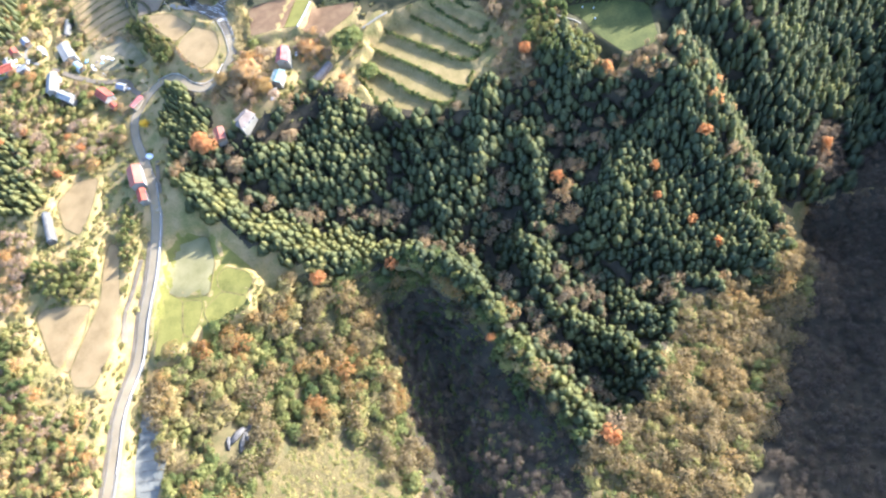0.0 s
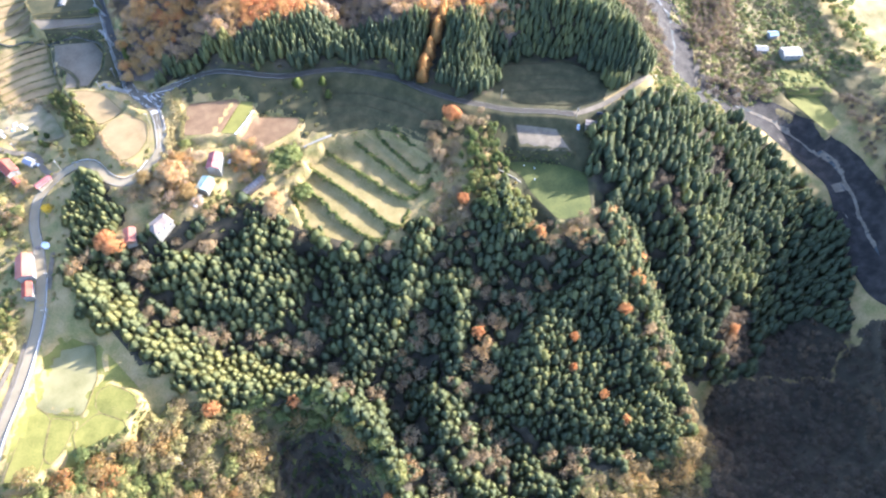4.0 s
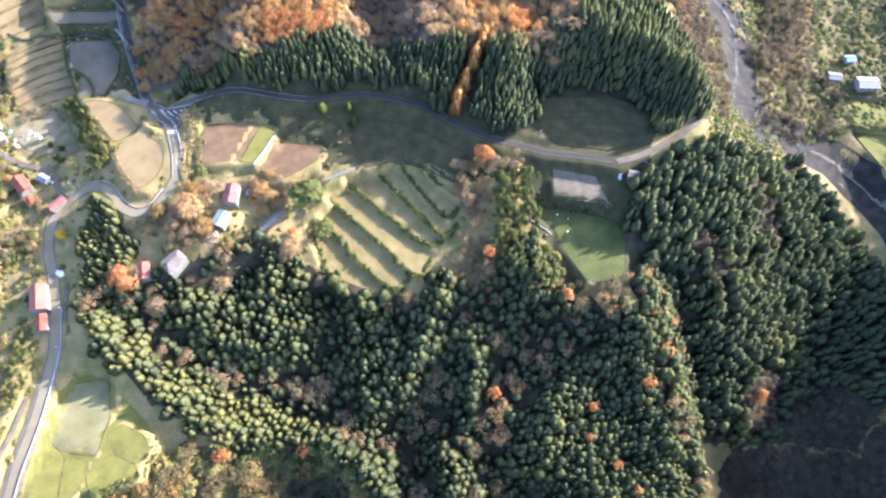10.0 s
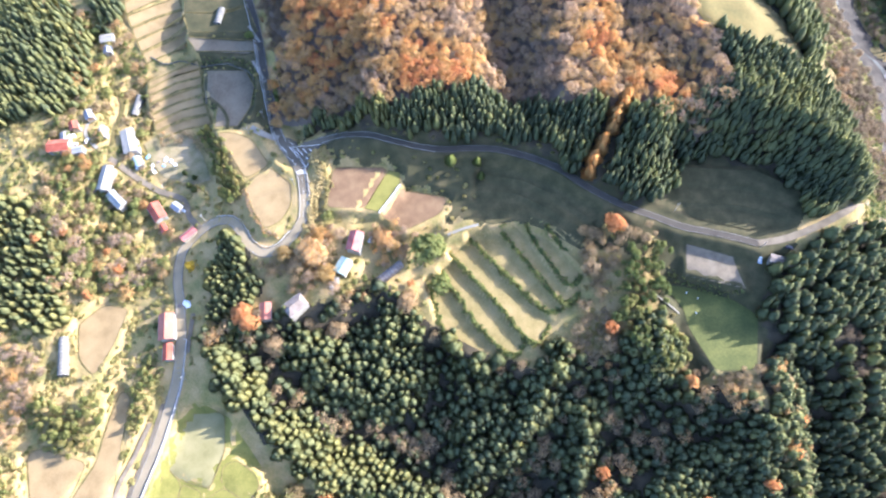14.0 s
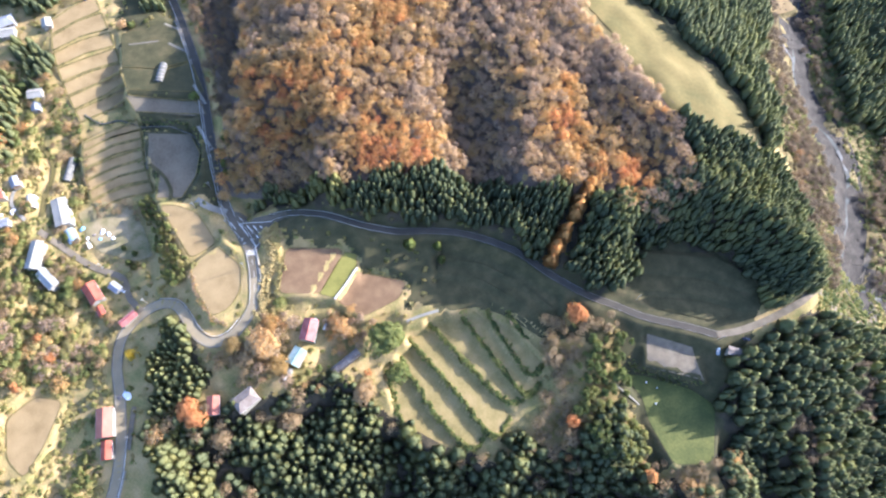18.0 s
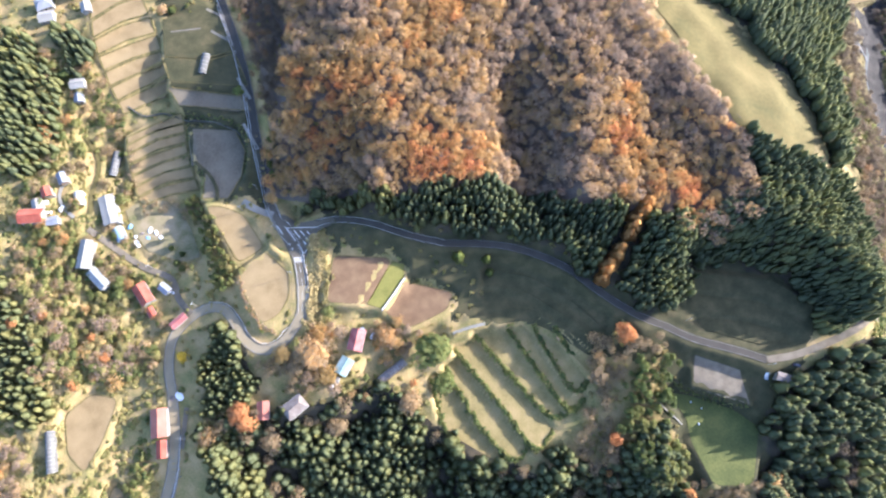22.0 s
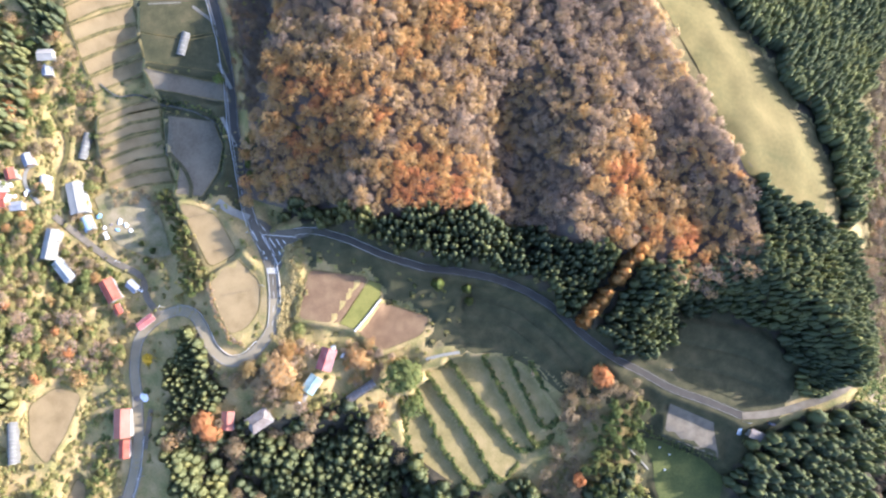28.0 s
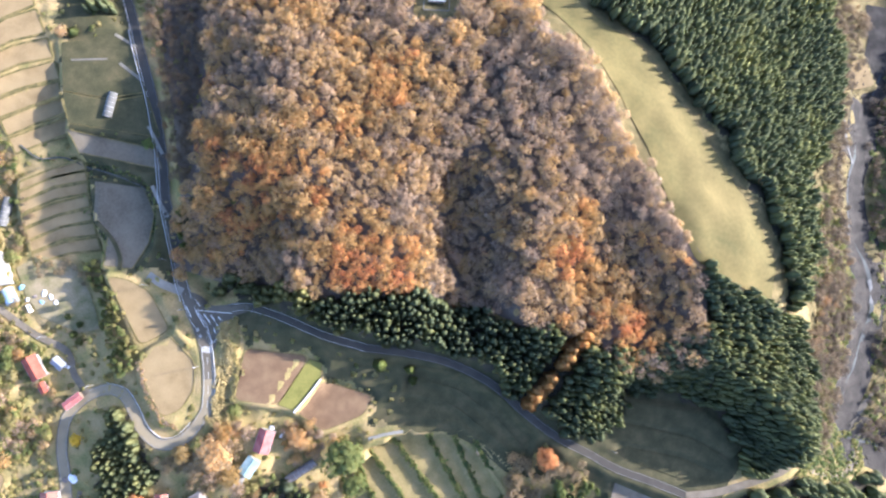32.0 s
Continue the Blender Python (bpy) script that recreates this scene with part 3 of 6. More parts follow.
# ---- plan: roads, fields, woods ----
MAIN_ROAD = [(-222, 60), (-214, 95), (-206, 130), (-194, 157), (-186, 180), (-176, 206), (-169, 232), (-164, 252), (-162, 270), (-164, 292), (-167, 310), (-165, 327),
             (-155, 339), (-142, 345), (-131, 343), (-123, 334), (-117, 324), (-107, 317), (-96, 319), (-88, 327), (-82, 338), (-82, 354), (-84, 368),
             (-88, 380), (-95, 390), (-99, 398), (-104, 410), (-108, 428), (-111, 448), (-117, 478), (-126, 516), (-139, 554), (-151, 584), (-168, 621)]
SIDE_ROAD = [(-92, 384), (-77, 393), (-63, 395), (-42, 390), (-18, 381), (5, 375), (29, 373), (53, 368), (77, 357), (97, 341), (116, 328), (135, 319), (151, 311),
             (173, 304), (192, 297)]
GRAVEL_ROAD = [(192, 297), (209, 299), (229, 305), (246, 312), (262, 319), (282, 308), (313, 302), (322, 314), (316, 329), (322, 343), (336, 358)]
RIVER = [(354, 620), (350, 582), (330, 540), (312, 500), (312, 467), (322, 440), (326, 412), (320, 380), (309, 356), (305, 340), (316, 326), (345, 319), (378, 300), (402, 268), (413, 235), (406, 195), (396, 150), (394, 100)]
HILL = [(-108, 416), (-102, 454), (-110, 502), (-124, 550), (-122, 600), (-21, 640), (61, 610), (91, 553), (119, 527), (139, 491), (163, 454), (184, 430), (190, 374), (166, 363), (139, 368),
        (132, 384), (99, 387), (66, 401), (32, 406), (-19, 401), (-79, 408)]
MEADOW = [(100, 585), (112, 570), (127, 557), (148, 545), (164, 524), (181, 503), (201, 479), (218, 455), (231, 430), (226, 409), (198, 420), (178, 430), (165, 457), (149, 489),
          (129, 522), (112, 546), (90, 570)]
CEDAR_MEADOW = [(105, 600), (127, 566), (150, 553), (171, 532), (190, 510), (210, 486), (226, 461), (240, 432), (242, 402), (265, 429), (262, 456), (258, 467), (267, 493),
                (296, 529), (304, 570), (295, 620), (240, 680)]
CEDAR_FOOT = [(-89, 403), (-73, 411), (-23, 403), (32, 407), (67, 397), (102, 389), (130, 382), (138, 370), (168, 365), (187, 376), (182, 427), (198, 419), (242, 402),
              (263, 377), (266, 340), (256, 323), (236, 313), (225, 318), (218, 332), (208, 346), (178, 358), (156, 356), (148, 340), (141, 327), (128, 329), (112, 337), (97, 349), (79, 364), (54, 375),
              (29, 380), (5, 382), (-18, 389), (-42, 397), (-63, 402), (-80, 401)]
SOUTH = [(-149, 273), (-72, 284), (-35, 295), (-11, 272), (32, 245), (60, 235), (90, 240), (118, 249), (148, 218), (170, 214), (199, 185), (198, 135), (215, 118),
         (209, 90), (166, 85), (130, 82), (104, 54), (79, 34), (40, 20), (32, 66), (17, 101), (10, 133), (-12, 163), (-75, 181), (-117, 215)]
CEDAR_EAST = [(190, 262), (195, 240), (182, 225), (199, 185), (206, 135), (252, 124), (291, 117), (331, 104), (360, 130), (386, 183), (391, 206), (376, 246), (362, 279), (335, 298), (310, 296), (282, 300), (262, 308), (225, 295), (205, 285)]
SOUTH_CEDARS = []
SOUTH_CEDARS.append([(-145, 265), (-130, 263), (-103, 234), (-63, 204), (-37, 193), (-18, 182), (-13, 166), (-28, 166), (-73, 176), (-91, 188), (-113, 213), (-136, 241)])
SOUTH_CEDARS.append([(-107, 262), (-83, 273), (-54, 265), (-35, 287), (-9, 269), (-3, 241), (-21, 213), (-58, 219), (-77, 230), (-99, 247)])
SOUTH_CEDARS.append([(6, 262), (28, 241), (61, 206), (45, 187), (15, 170), (1, 182), (0, 228)])
SOUTH_CEDARS.append([(73, 258), (82, 246), (67, 211), (46, 198), (40, 220)])
SOUTH_CEDARS.append([(75, 220), (98, 220), (93, 191), (78, 166), (64, 175)])
SOUTH_CEDARS.append([(117, 177), (159, 196), (182, 206), (193, 187), (192, 148), (205, 122), (205, 97), (193, 83), (166, 91), (136, 101), (106, 118), (76, 133), (100, 154)])
SOUTH_CEDARS.append([(-11, 161), (13, 163), (25, 138), (28, 109), (33, 78), (53, 49), (62, 38), (43, 21), (39, 33), (36, 59), (26, 87), (16, 106), (7, 130)])
SOUTH_CEDARS.append([(38, 161), (59, 156), (69, 135), (52, 114), (74, 95), (97, 73), (100, 49), (74, 34), (74, 63), (56, 88), (45, 123)])
SOUTH_CEDARS.append([(94, 106), (127, 80), (105, 66), (91, 82)])
SOUTH_CEDARS.append([(104, 252), (132, 264), (139, 237), (129, 213), (104, 217)])
CEDAR_BEND = [(-145, 307), (-139, 326), (-131, 335), (-125, 330), (-117, 316), (-110, 297), (-126, 282), (-143, 279)]
BROAD_SOUTH = [(-188, 145), (-164, 152), (-119, 164), (-96, 180), (-75, 178), (-28, 163), (-12, 161), (10, 133), (17, 101), (32, 66), (40, 20), (18, -60), (-87, -60), (-199, 40), (-188, 85)]
BROAD_CLIFF = [(79, 34), (104, 54), (130, 82), (166, 85), (205, 92), (215, 118), (222, 75), (186, 40), (150, 8), (112, -20), (60, -60), (16, -60), (40, 20)]
FIELDS, TERRACES, EAST_TERRACES = [], [], []


def plot(name, outline, cover, rise):
    """A field: its outline, ground cover and rise above the mean level."""
    FIELDS.append((name, outline, cover, rise))


plot("octagon", [(-121, 360), (-107, 378), (-90, 363), (-90, 348), (-96, 337), (-106, 332), (-114, 345)], "stubble", 0)
plot("brown", [(-144, 409), (-133, 408), (-120, 402), (-107, 381), (-110, 378), (-122, 371)], "stubble", 0.5)
plot("soil_a", [(-63, 372), (-28, 369), (-30, 363), (-43, 341), (-67, 343)], "soil", 0)
plot("soil_b", [(-20, 355), (10, 347), (5, 336), (-18, 326), (-34, 337)], "soil", 0)
plot("strip", [(-27, 367), (-20, 365), (-20, 357), (-34, 338), (-43, 341), (-32, 360)], "green", 0.1)
plot("gravel", [(152, 302), (178, 292), (181, 272), (149, 283)], "gravel", 1)
plot("lawn", [(137, 281), (149, 279), (176, 269), (189, 258), (180, 226), (157, 227), (147, 252), (146, 266)], "lawn", -1)
plot("sw", [(-229, 285), (-214, 297), (-198, 293), (-205, 269), (-214, 251), (-225, 262)], "stubble", 0)
plot("p1", [(-165, 214), (-155, 227), (-138, 225), (-136, 204), (-143, 184), (-162, 190), (-169, 197)], "straw", 0.6)
plot("p2", [(-135, 194), (-128, 197), (-117, 189), (-114, 182), (-121, 175), (-135, 184)], "green", 0.3)
plot("p3", [(-135, 182), (-121, 173), (-123, 167), (-145, 164), (-147, 174)], "green", 0)
plot("p4", [(-170, 194), (-161, 185), (-164, 162), (-167, 155), (-182, 156), (-177, 173)], "green", 0)
plot("p5", [(-160, 185), (-148, 180), (-152, 168), (-159, 160), (-163, 166)], "green", 0)
plot("wf1", [(-249, 206), (-243, 209), (-216, 200), (-221, 187), (-232, 164), (-240, 173)], "stubble", 0)
plot("wf2", [(-209, 200), (-206, 220), (-201, 238), (-195, 234), (-197, 205), (-199, 179), (-216, 152), (-227, 156), (-229, 166), (-215, 190)], "stubble", 0)
plot("black", [(-196, 128), (-182, 114), (-181, 104), (-187, 88), (-194, 72), (-205, 74), (-204, 95), (-200, 112)], "sheeted", 0)
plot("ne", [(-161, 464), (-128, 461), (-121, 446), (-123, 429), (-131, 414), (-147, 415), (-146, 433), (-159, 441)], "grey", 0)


def strips(name, west, east, n, cover, rise):
    """Narrow contiguous terraces between two side lines, each a step above the last."""
    w, e = np.array(west, float), np.array(east, float)
    s = np.linspace(0, 1, n + 1)
    at = lambda p, v: np.array([np.interp(v * (len(p) - 1), range(len(p)), p[:, k]) for k in (0, 1)])
    for i in range(n):
        lo, hi = s[i] + 0.01, s[i + 1] - 0.01
        a, b, c, d = at(w, lo), at(e, lo), at(e, hi), at(w, hi)
        bow = np.array([0.0, 2.2 + 0.9 * math.sin(i * 1.7)])
        plot(name + str(i), [tuple(a), tuple((a + b) / 2 + bow), tuple(b), tuple(c), tuple((c + d) / 2 + bow), tuple(d)], cover, rise * (i - n / 2))


strips("nw", [(-190, 414), (-195, 430), (-200, 448), (-201, 462)], [(-153, 424), (-160, 444), (-163, 462), (-165, 477)], 7, "stubble", 0.45)
strips("n", [(-203, 477), (-214, 500), (-222, 524), (-228, 556)], [(-168, 490), (-177, 514), (-185, 540), (-201, 578)], 7, "stubble", 0.55)
plot("n5", [(-172, 492), (-121, 483), (-116, 471), (-164, 479)], "grey", 0)
# These two plots lie in the hill's shadow and are coloured dark for it.
plot("n6", [(-178, 542), (-143, 550), (-128, 516), (-150, 511), (-175, 514)], "shade_toned", 0.4)
plot("n6b", [(-175, 513), (-150, 509), (-128, 514), (-119, 490), (-170, 495)], "shade_toned", 0)
plot("nursery", [(-200, 412), (-188, 420), (-168, 416), (-157, 398), (-150, 379), (-161, 376), (-183, 384), (-193, 396)], "yard", 0)
plot("far_a", [(403, 345), (435, 333), (437, 307), (401, 320)], "green", 0)
plot("far_b", [(401, 318), (427, 311), (428, 280), (413, 275)], "green", -1)
plot("yard_ne", [(316, 573), (330, 580), (338, 561), (320, 556)], "stubble", 0)
TERRACES.append([(-6, 296), (2, 298), (14, 280), (34, 247), (20, 241), (2, 262)])
TERRACES.append([(3, 303), (12, 308), (30, 290), (44, 268), (50, 252), (40, 246), (20, 270)])
TERRACES.append([(9, 313), (22, 318), (40, 300), (56, 280), (66, 262), (54, 252), (36, 278)])
TERRACES.append([(22, 322), (38, 325), (56, 308), (70, 292), (84, 277), (66, 270), (46, 292)])
TERRACES.append([(42, 326), (52, 326), (66, 310), (80, 292), (86, 280), (76, 274), (60, 296)])
TERRACES.append([(58, 325), (66, 322), (78, 306), (88, 290), (80, 284), (68, 304)])
TERRACES.append([(70, 323), (78, 320), (92, 304), (90, 294), (80, 306)])
TERRACES.append([(30, 332), (60, 334), (78, 322), (96, 308), (90, 304), (70, 320), (52, 328), (34, 326)])
TERRACES.append([(28, 346), (55, 344), (78, 328), (98, 312), (96, 306), (76, 322), (55, 335), (30, 336)])
TERRACES.append([(30, 358), (58, 353), (82, 336), (99, 319), (97, 313), (78, 328), (55, 345), (29, 350)])
TERRACES.append([(34, 366), (60, 363), (84, 348), (101, 330), (98, 322), (80, 340), (56, 354), (32, 360)])
EAST_TERRACES.append([(150, 350), (198, 343), (222, 326), (214, 322), (190, 334), (152, 340)])
EAST_TERRACES.append([(148, 337), (190, 330), (214, 318), (208, 312), (184, 322), (148, 327)])
EAST_TERRACES.append([(150, 323), (184, 318), (206, 309), (186, 306), (156, 316)])
_grow = {"wf1": 1.12, "wf2": 1.12, "p1": 1.06, "p2": 1.12, "p3": 1.12, "p4": 1.1, "p5": 1.12}
for k, (nm, p, cover, up) in enumerate(FIELDS):
    if nm in _grow:
        c = np.array(p, float).mean(0)
        FIELDS[k] = (nm, [tuple(c + (np.array(q) - c) * _grow[nm]) for q in p], cover, up)
FIELD_LEVELS = {}
PADDY_LEVELS = {"p1": 16.0, "p2": 15.3, "p3": 14.4, "p4": 15.2, "p5": 14.8}
sink(HILL, 9.0, 30.0)
sink([(405, -400), (700, -400), (700, 260), (450, 200)], 95.0, 50.0)
sink(SOUTH, 11.0, 16.0)
for i, p in enumerate(SOUTH_CEDARS):
    sink(p, -2.0 if i == 0 else -8.0, 12.0)
for nm, p, cover, up in FIELDS:
    FIELD_LEVELS[nm] = level(p, PADDY_LEVELS.get(nm, float(h(*np.array(p, float).T).mean()) + up), 3.0)
_mid = np.array([np.array(p, float).mean(0) for p in TERRACES])
_z = h(_mid[:, 0], _mid[:, 1])
for i, p in enumerate(TERRACES):
    level(p, float(_z[0] + (2.6 * i if i < 7 else 15.6 + 2.3 * (i - 6))), 1.5)
level([(150, 326), (148, 340), (156, 354), (184, 357), (210, 344), (222, 330), (226, 318), (214, 309), (192, 307), (168, 315)], 58.0, 22.0)
for i, p in enumerate(EAST_TERRACES):
    EAST_TERRACES[i] = p = [(x + 3.5, y) for x, y in p]
    level(p, 60.0 - 1.8 * i, 2.5)
LANES = (
        ("path", [(-180, 222), (-187, 204), (-194, 188), (-198, 170)], 2.6, M_GRAVEL, "pale concrete farm path beside the road"),
        ("lane", [(-153, 342), (-162, 352), (-165, 361), (-170, 367), (-184, 373), (-195, 380), (-207, 389), (-220, 399)], 3.8, M_GRAVEL, "narrow pale village lane between houses"),
        ("lane", [(-235, 433), (-238, 426), (-238, 418), (-233, 411), (-228, 406)], 2.2, M_CONCRETE, "pale concrete lane between village houses"),
        ("track", [(-228, 463), (-220, 449), (-219, 436), (-220, 424), (-219, 409)], 3.0, M_MEADOW, "worn dry grass farm track"),
        ("driveway", [(-149, 549), (-136, 542)], 1.7, M_KERB, "pale concrete driveway off the road"),
        ("driveway", [(-145, 532), (-131, 522)], 1.7, M_KERB, "pale concrete driveway off the road"),
        ("path", [(-172, 532), (-152, 534)], 1.1, M_KERB, "pale concrete field path"),
        ("driveway", [(-126, 496), (-117, 480)], 2.0, M_CONCRETE, "pale concrete ramp beside the road"),
        ("driveway", [(-120, 461), (-111, 444)], 2.0, M_CONCRETE, "pale concrete ramp beside the road"),
        ("driveway", [(-121, 411), (-113, 406), (-102, 402)], 4.5, M_CONCRETE, "pale concrete apron joining the road"),
        ("path", [(-155, 286), (-158, 262)], 3.0, M_GRAVEL, "pale gravel verge before the roadside house"),
        ("path", [(8, 322), (18, 325), (28, 327)], 1.8, M_CONCRETE, "pale concrete ramp above the terraces"))
for _, line, w, _, _ in LANES:
    grade(line, w, 3.0)
grade(MAIN_ROAD, 7)
grade(SIDE_ROAD, 5.5)
grade(GRAVEL_ROAD, 5)

# ---- ground, roads, river ----
far = [-5000.0, -2500.0, -1200.0, -700.0]
ax = np.array(far + list(gx[:, 0]) + [-q + 80 for q in far[::-1]])
ay = np.array(far + list(gy[0]) + [-q + 560 for q in far[::-1]])
fx, fy = np.meshgrid(ax, ay, indexing="ij")
fz = h(np.clip(fx, X0, X0 + STEP * (NX - 1)), np.clip(fy, Y0, Y0 + STEP * (NY - 1)))
nn = len(ay)
ii = (np.arange(len(ax) - 1)[:, None] * nn + np.arange(nn - 1)).ravel()
tri = np.concatenate([np.stack([ii, ii + nn, ii + nn + 1], 1), np.stack([ii, ii + nn + 1, ii + 1], 1)])
ground = quick_mesh("ground", np.stack([fx.ravel(), fy.ravel(), fz.ravel()], 1), tri, M_GROUND)
# Land in shadow, given the darkened grass so its shade is painted on.
SHADE_LAND = [
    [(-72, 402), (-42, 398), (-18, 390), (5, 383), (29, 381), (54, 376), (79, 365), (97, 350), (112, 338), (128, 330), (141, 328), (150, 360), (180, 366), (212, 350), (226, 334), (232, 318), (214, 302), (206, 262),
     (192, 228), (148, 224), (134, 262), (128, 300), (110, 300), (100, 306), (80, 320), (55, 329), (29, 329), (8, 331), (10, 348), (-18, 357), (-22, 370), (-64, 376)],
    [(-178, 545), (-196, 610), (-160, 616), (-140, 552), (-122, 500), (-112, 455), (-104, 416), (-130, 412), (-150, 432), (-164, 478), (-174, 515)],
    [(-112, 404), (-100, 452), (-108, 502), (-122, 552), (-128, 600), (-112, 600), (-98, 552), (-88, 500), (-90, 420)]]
ground.data.materials.append(M_SHADE_GRASS)
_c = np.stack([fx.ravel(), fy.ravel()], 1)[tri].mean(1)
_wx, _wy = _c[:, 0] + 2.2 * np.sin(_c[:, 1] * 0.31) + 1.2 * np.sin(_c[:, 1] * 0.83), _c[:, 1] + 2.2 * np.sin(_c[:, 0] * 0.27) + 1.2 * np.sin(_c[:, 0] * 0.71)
_cover_index = np.zeros(len(tri), np.int32)
for _p in SHADE_LAND:
    _cover_index |= inside(_p, _wx, _wy)[0].astype(np.int32)
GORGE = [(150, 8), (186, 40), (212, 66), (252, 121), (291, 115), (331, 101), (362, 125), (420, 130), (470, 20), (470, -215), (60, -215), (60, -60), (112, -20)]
# Floor of the woods and gorge, with their shade in its colour.
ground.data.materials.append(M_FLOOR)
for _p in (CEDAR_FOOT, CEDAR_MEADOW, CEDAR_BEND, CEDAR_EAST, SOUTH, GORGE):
    _cover_index[inside(_p, _wx, _wy)[0]] = 2
ground.data.materials.append(M_STRAWGRASS)
_in, _d = inside(MEADOW, _wx, _wy)
_cover_index[(_cover_index == 0) & (_d < 9.0)] = 3
_cover_index[(_cover_index == 0) & inside([(255, 330), (300, 296), (345, 310), (400, 290), (470, 300), (480, 660), (300, 660), (262, 470)], _wx, _wy)[0]] = 3
ground.data.polygons.foreach_set("material_index", _cover_index)
tagged(ground, "rough brown and green grass on rolling valley ground", "ground", "", "structure")

# The upper road takes the shaded copy; the hill's shadow is its colour.
upper_road = tagged(ribbon("road", MAIN_ROAD[26:], 5.4, M_ASPHALT_SHADE, 0.29), "asphalt road climbing along the wooded hill, darkened for shade", "road", "", "structure")
main_road = tagged(ribbon("road", MAIN_ROAD[21:27], 5.8, M_ASPHALT_MID, 0.31), "grey asphalt two-lane road winding up the valley", "road", "", "structure")
lower_road = tagged(ribbon("road", MAIN_ROAD[:22], 5.8, M_ASPHALT, 0.30), "pale worn asphalt road winding through the bend", "road", "", "structure")
# Shaded copy again, for the stretch in the cedars' shadow.
side_road = tagged(ribbon("road", SIDE_ROAD, 4.4, M_ASPHALT_SHADE, 0.26), "grey asphalt side road under the wooded hill, darkened for shade", "road", "", "structure")
tagged(ribbon("road", GRAVEL_ROAD, 4.2, M_GRAVEL, 0.3), "pale gravel road leading down to the river", "road", "", "structure")
for s in (-1, 1):
    ribbon("edge_line", MAIN_ROAD[20:27], 0.2, M_PAINT, 0.36, 2.45 * s, main_road)
    ribbon("edge_line", MAIN_ROAD[26:], 0.22 if s > 0 else 0.12, M_PAINT if s > 0 else M_WORNPAINT, 0.36, 2.4 * s, upper_road)
    ribbon("edge_line", MAIN_ROAD[:21], 0.16, M_WORNPAINT, 0.36, 2.45 * s, lower_road)
    ribbon("verge_kerb", MAIN_ROAD, 0.22, M_KERB, 0.42, 3.1 * s, main_road, 0.3)
    ribbon("edge_line", SIDE_ROAD[1:6], 0.16, M_PAINT, 0.32, 1.95 * s, side_road)
    ribbon("edge_line", SIDE_ROAD[5:], 0.12, M_WORNPAINT, 0.32, 1.95 * s, side_road)


def dashes(line, parent, long=4.0, gap=4.0, width=0.18, lift=0.36, side=0.0, skip=()):
    c = smooth_line(line, 1.0)
    run = long + gap
    for k in range(0, len(c) - int(run), int(run)):
        seg = c[k:k + int(long) + 1]
        if any(np.hypot(*(seg[0] - q)) < 14 for q in skip):
            continue
        ribbon("lane_dash", seg, width, M_PAINT, lift, side, parent, 0, 1.0, False)


ribbon("shoulder", MAIN_ROAD[0:8], 1.5, M_CONCRETE, 0.38, -4.2, lower_road)
ribbon("shoulder", MAIN_ROAD[0:7], 1.8, M_GRAVEL, 0.34, 4.3, lower_road)
dashes(MAIN_ROAD[20:27], main_road, skip=((-90, 385),))
JUNCTION = [(-102, 402), (-97, 388), (-90, 374), (-83, 366), (-79, 372), (-77, 384), (-70, 390), (-62, 392.5), (-62, 397), (-74, 396), (-85, 394.5), (-94, 402)]
sheet("junction_paving", round_poly(JUNCTION), M_ASPHALT_MID, 0.33, 3, parent=main_road)
for a, b, w in (((-93, 392), (-81, 374), 0.5), ((-81, 374), (-71, 389), 0.4), ((-93, 392), (-72, 391), 0.4), ((-88, 390), (-80, 380), 0.7), ((-84, 389.5), (-78, 382), 0.7),
                ((-80, 389), (-75.5, 384.5), 0.7), ((-95, 398), (-91, 394), 1.0), ((-99, 394), (-95, 388), 0.6), ((-91, 382), (-88, 377), 0.6)):
    ribbon("junction_marking", [a, ((a[0] + b[0]) / 2, (a[1] + b[1]) / 2), b], w, M_PAINT, 0.40, 0, main_road, 0, 2.0)
for k in range(5):
    ribbon("crossing_bar", [(-86.5 + k * 1.1, 372), (-86.0 + k * 1.1, 368.5)], 0.5, M_PAINT, 0.41, 0, main_road, 0, 1.0)

for nm, line, w, m, lab in LANES:
    tagged(ribbon(nm, line, w, m, 0.55, 0, None, 0, 2.0), lab, nm, "", "structure")

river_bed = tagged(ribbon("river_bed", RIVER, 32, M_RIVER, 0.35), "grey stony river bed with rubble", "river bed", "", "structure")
water = tagged(ribbon("water", [(x + 4 * math.sin(y * 0.05), y) for x, y in RIVER], 3.2, M_WATER, 0.55), "narrow clear stream among river stones", "water", "", "structure")
sheet("road_bank", [(-79, 386), (-69, 388), (-66, 372), (-67, 345), (-77, 342), (-78, 360), (-75, 374)], M_GOLDGRASS, 0.45, 3, "golden dry grass bank between road and field", "grass bank")
sheet("gravel_bar", round_poly([(366, 312), (392, 292), (408, 268), (419, 238), (412, 205), (404, 176), (396, 178), (400, 205), (402, 234), (392, 262), (374, 290), (352, 308)], 4.0), M_GRAVEL, 0.55, 4, "pale gravel bar along the river bend", "gravel bar")
sheet("meadow", round_poly(MEADOW), M_MEADOW, 0.4, 4, "pale dry grass meadow on the hill between woods", "meadow")
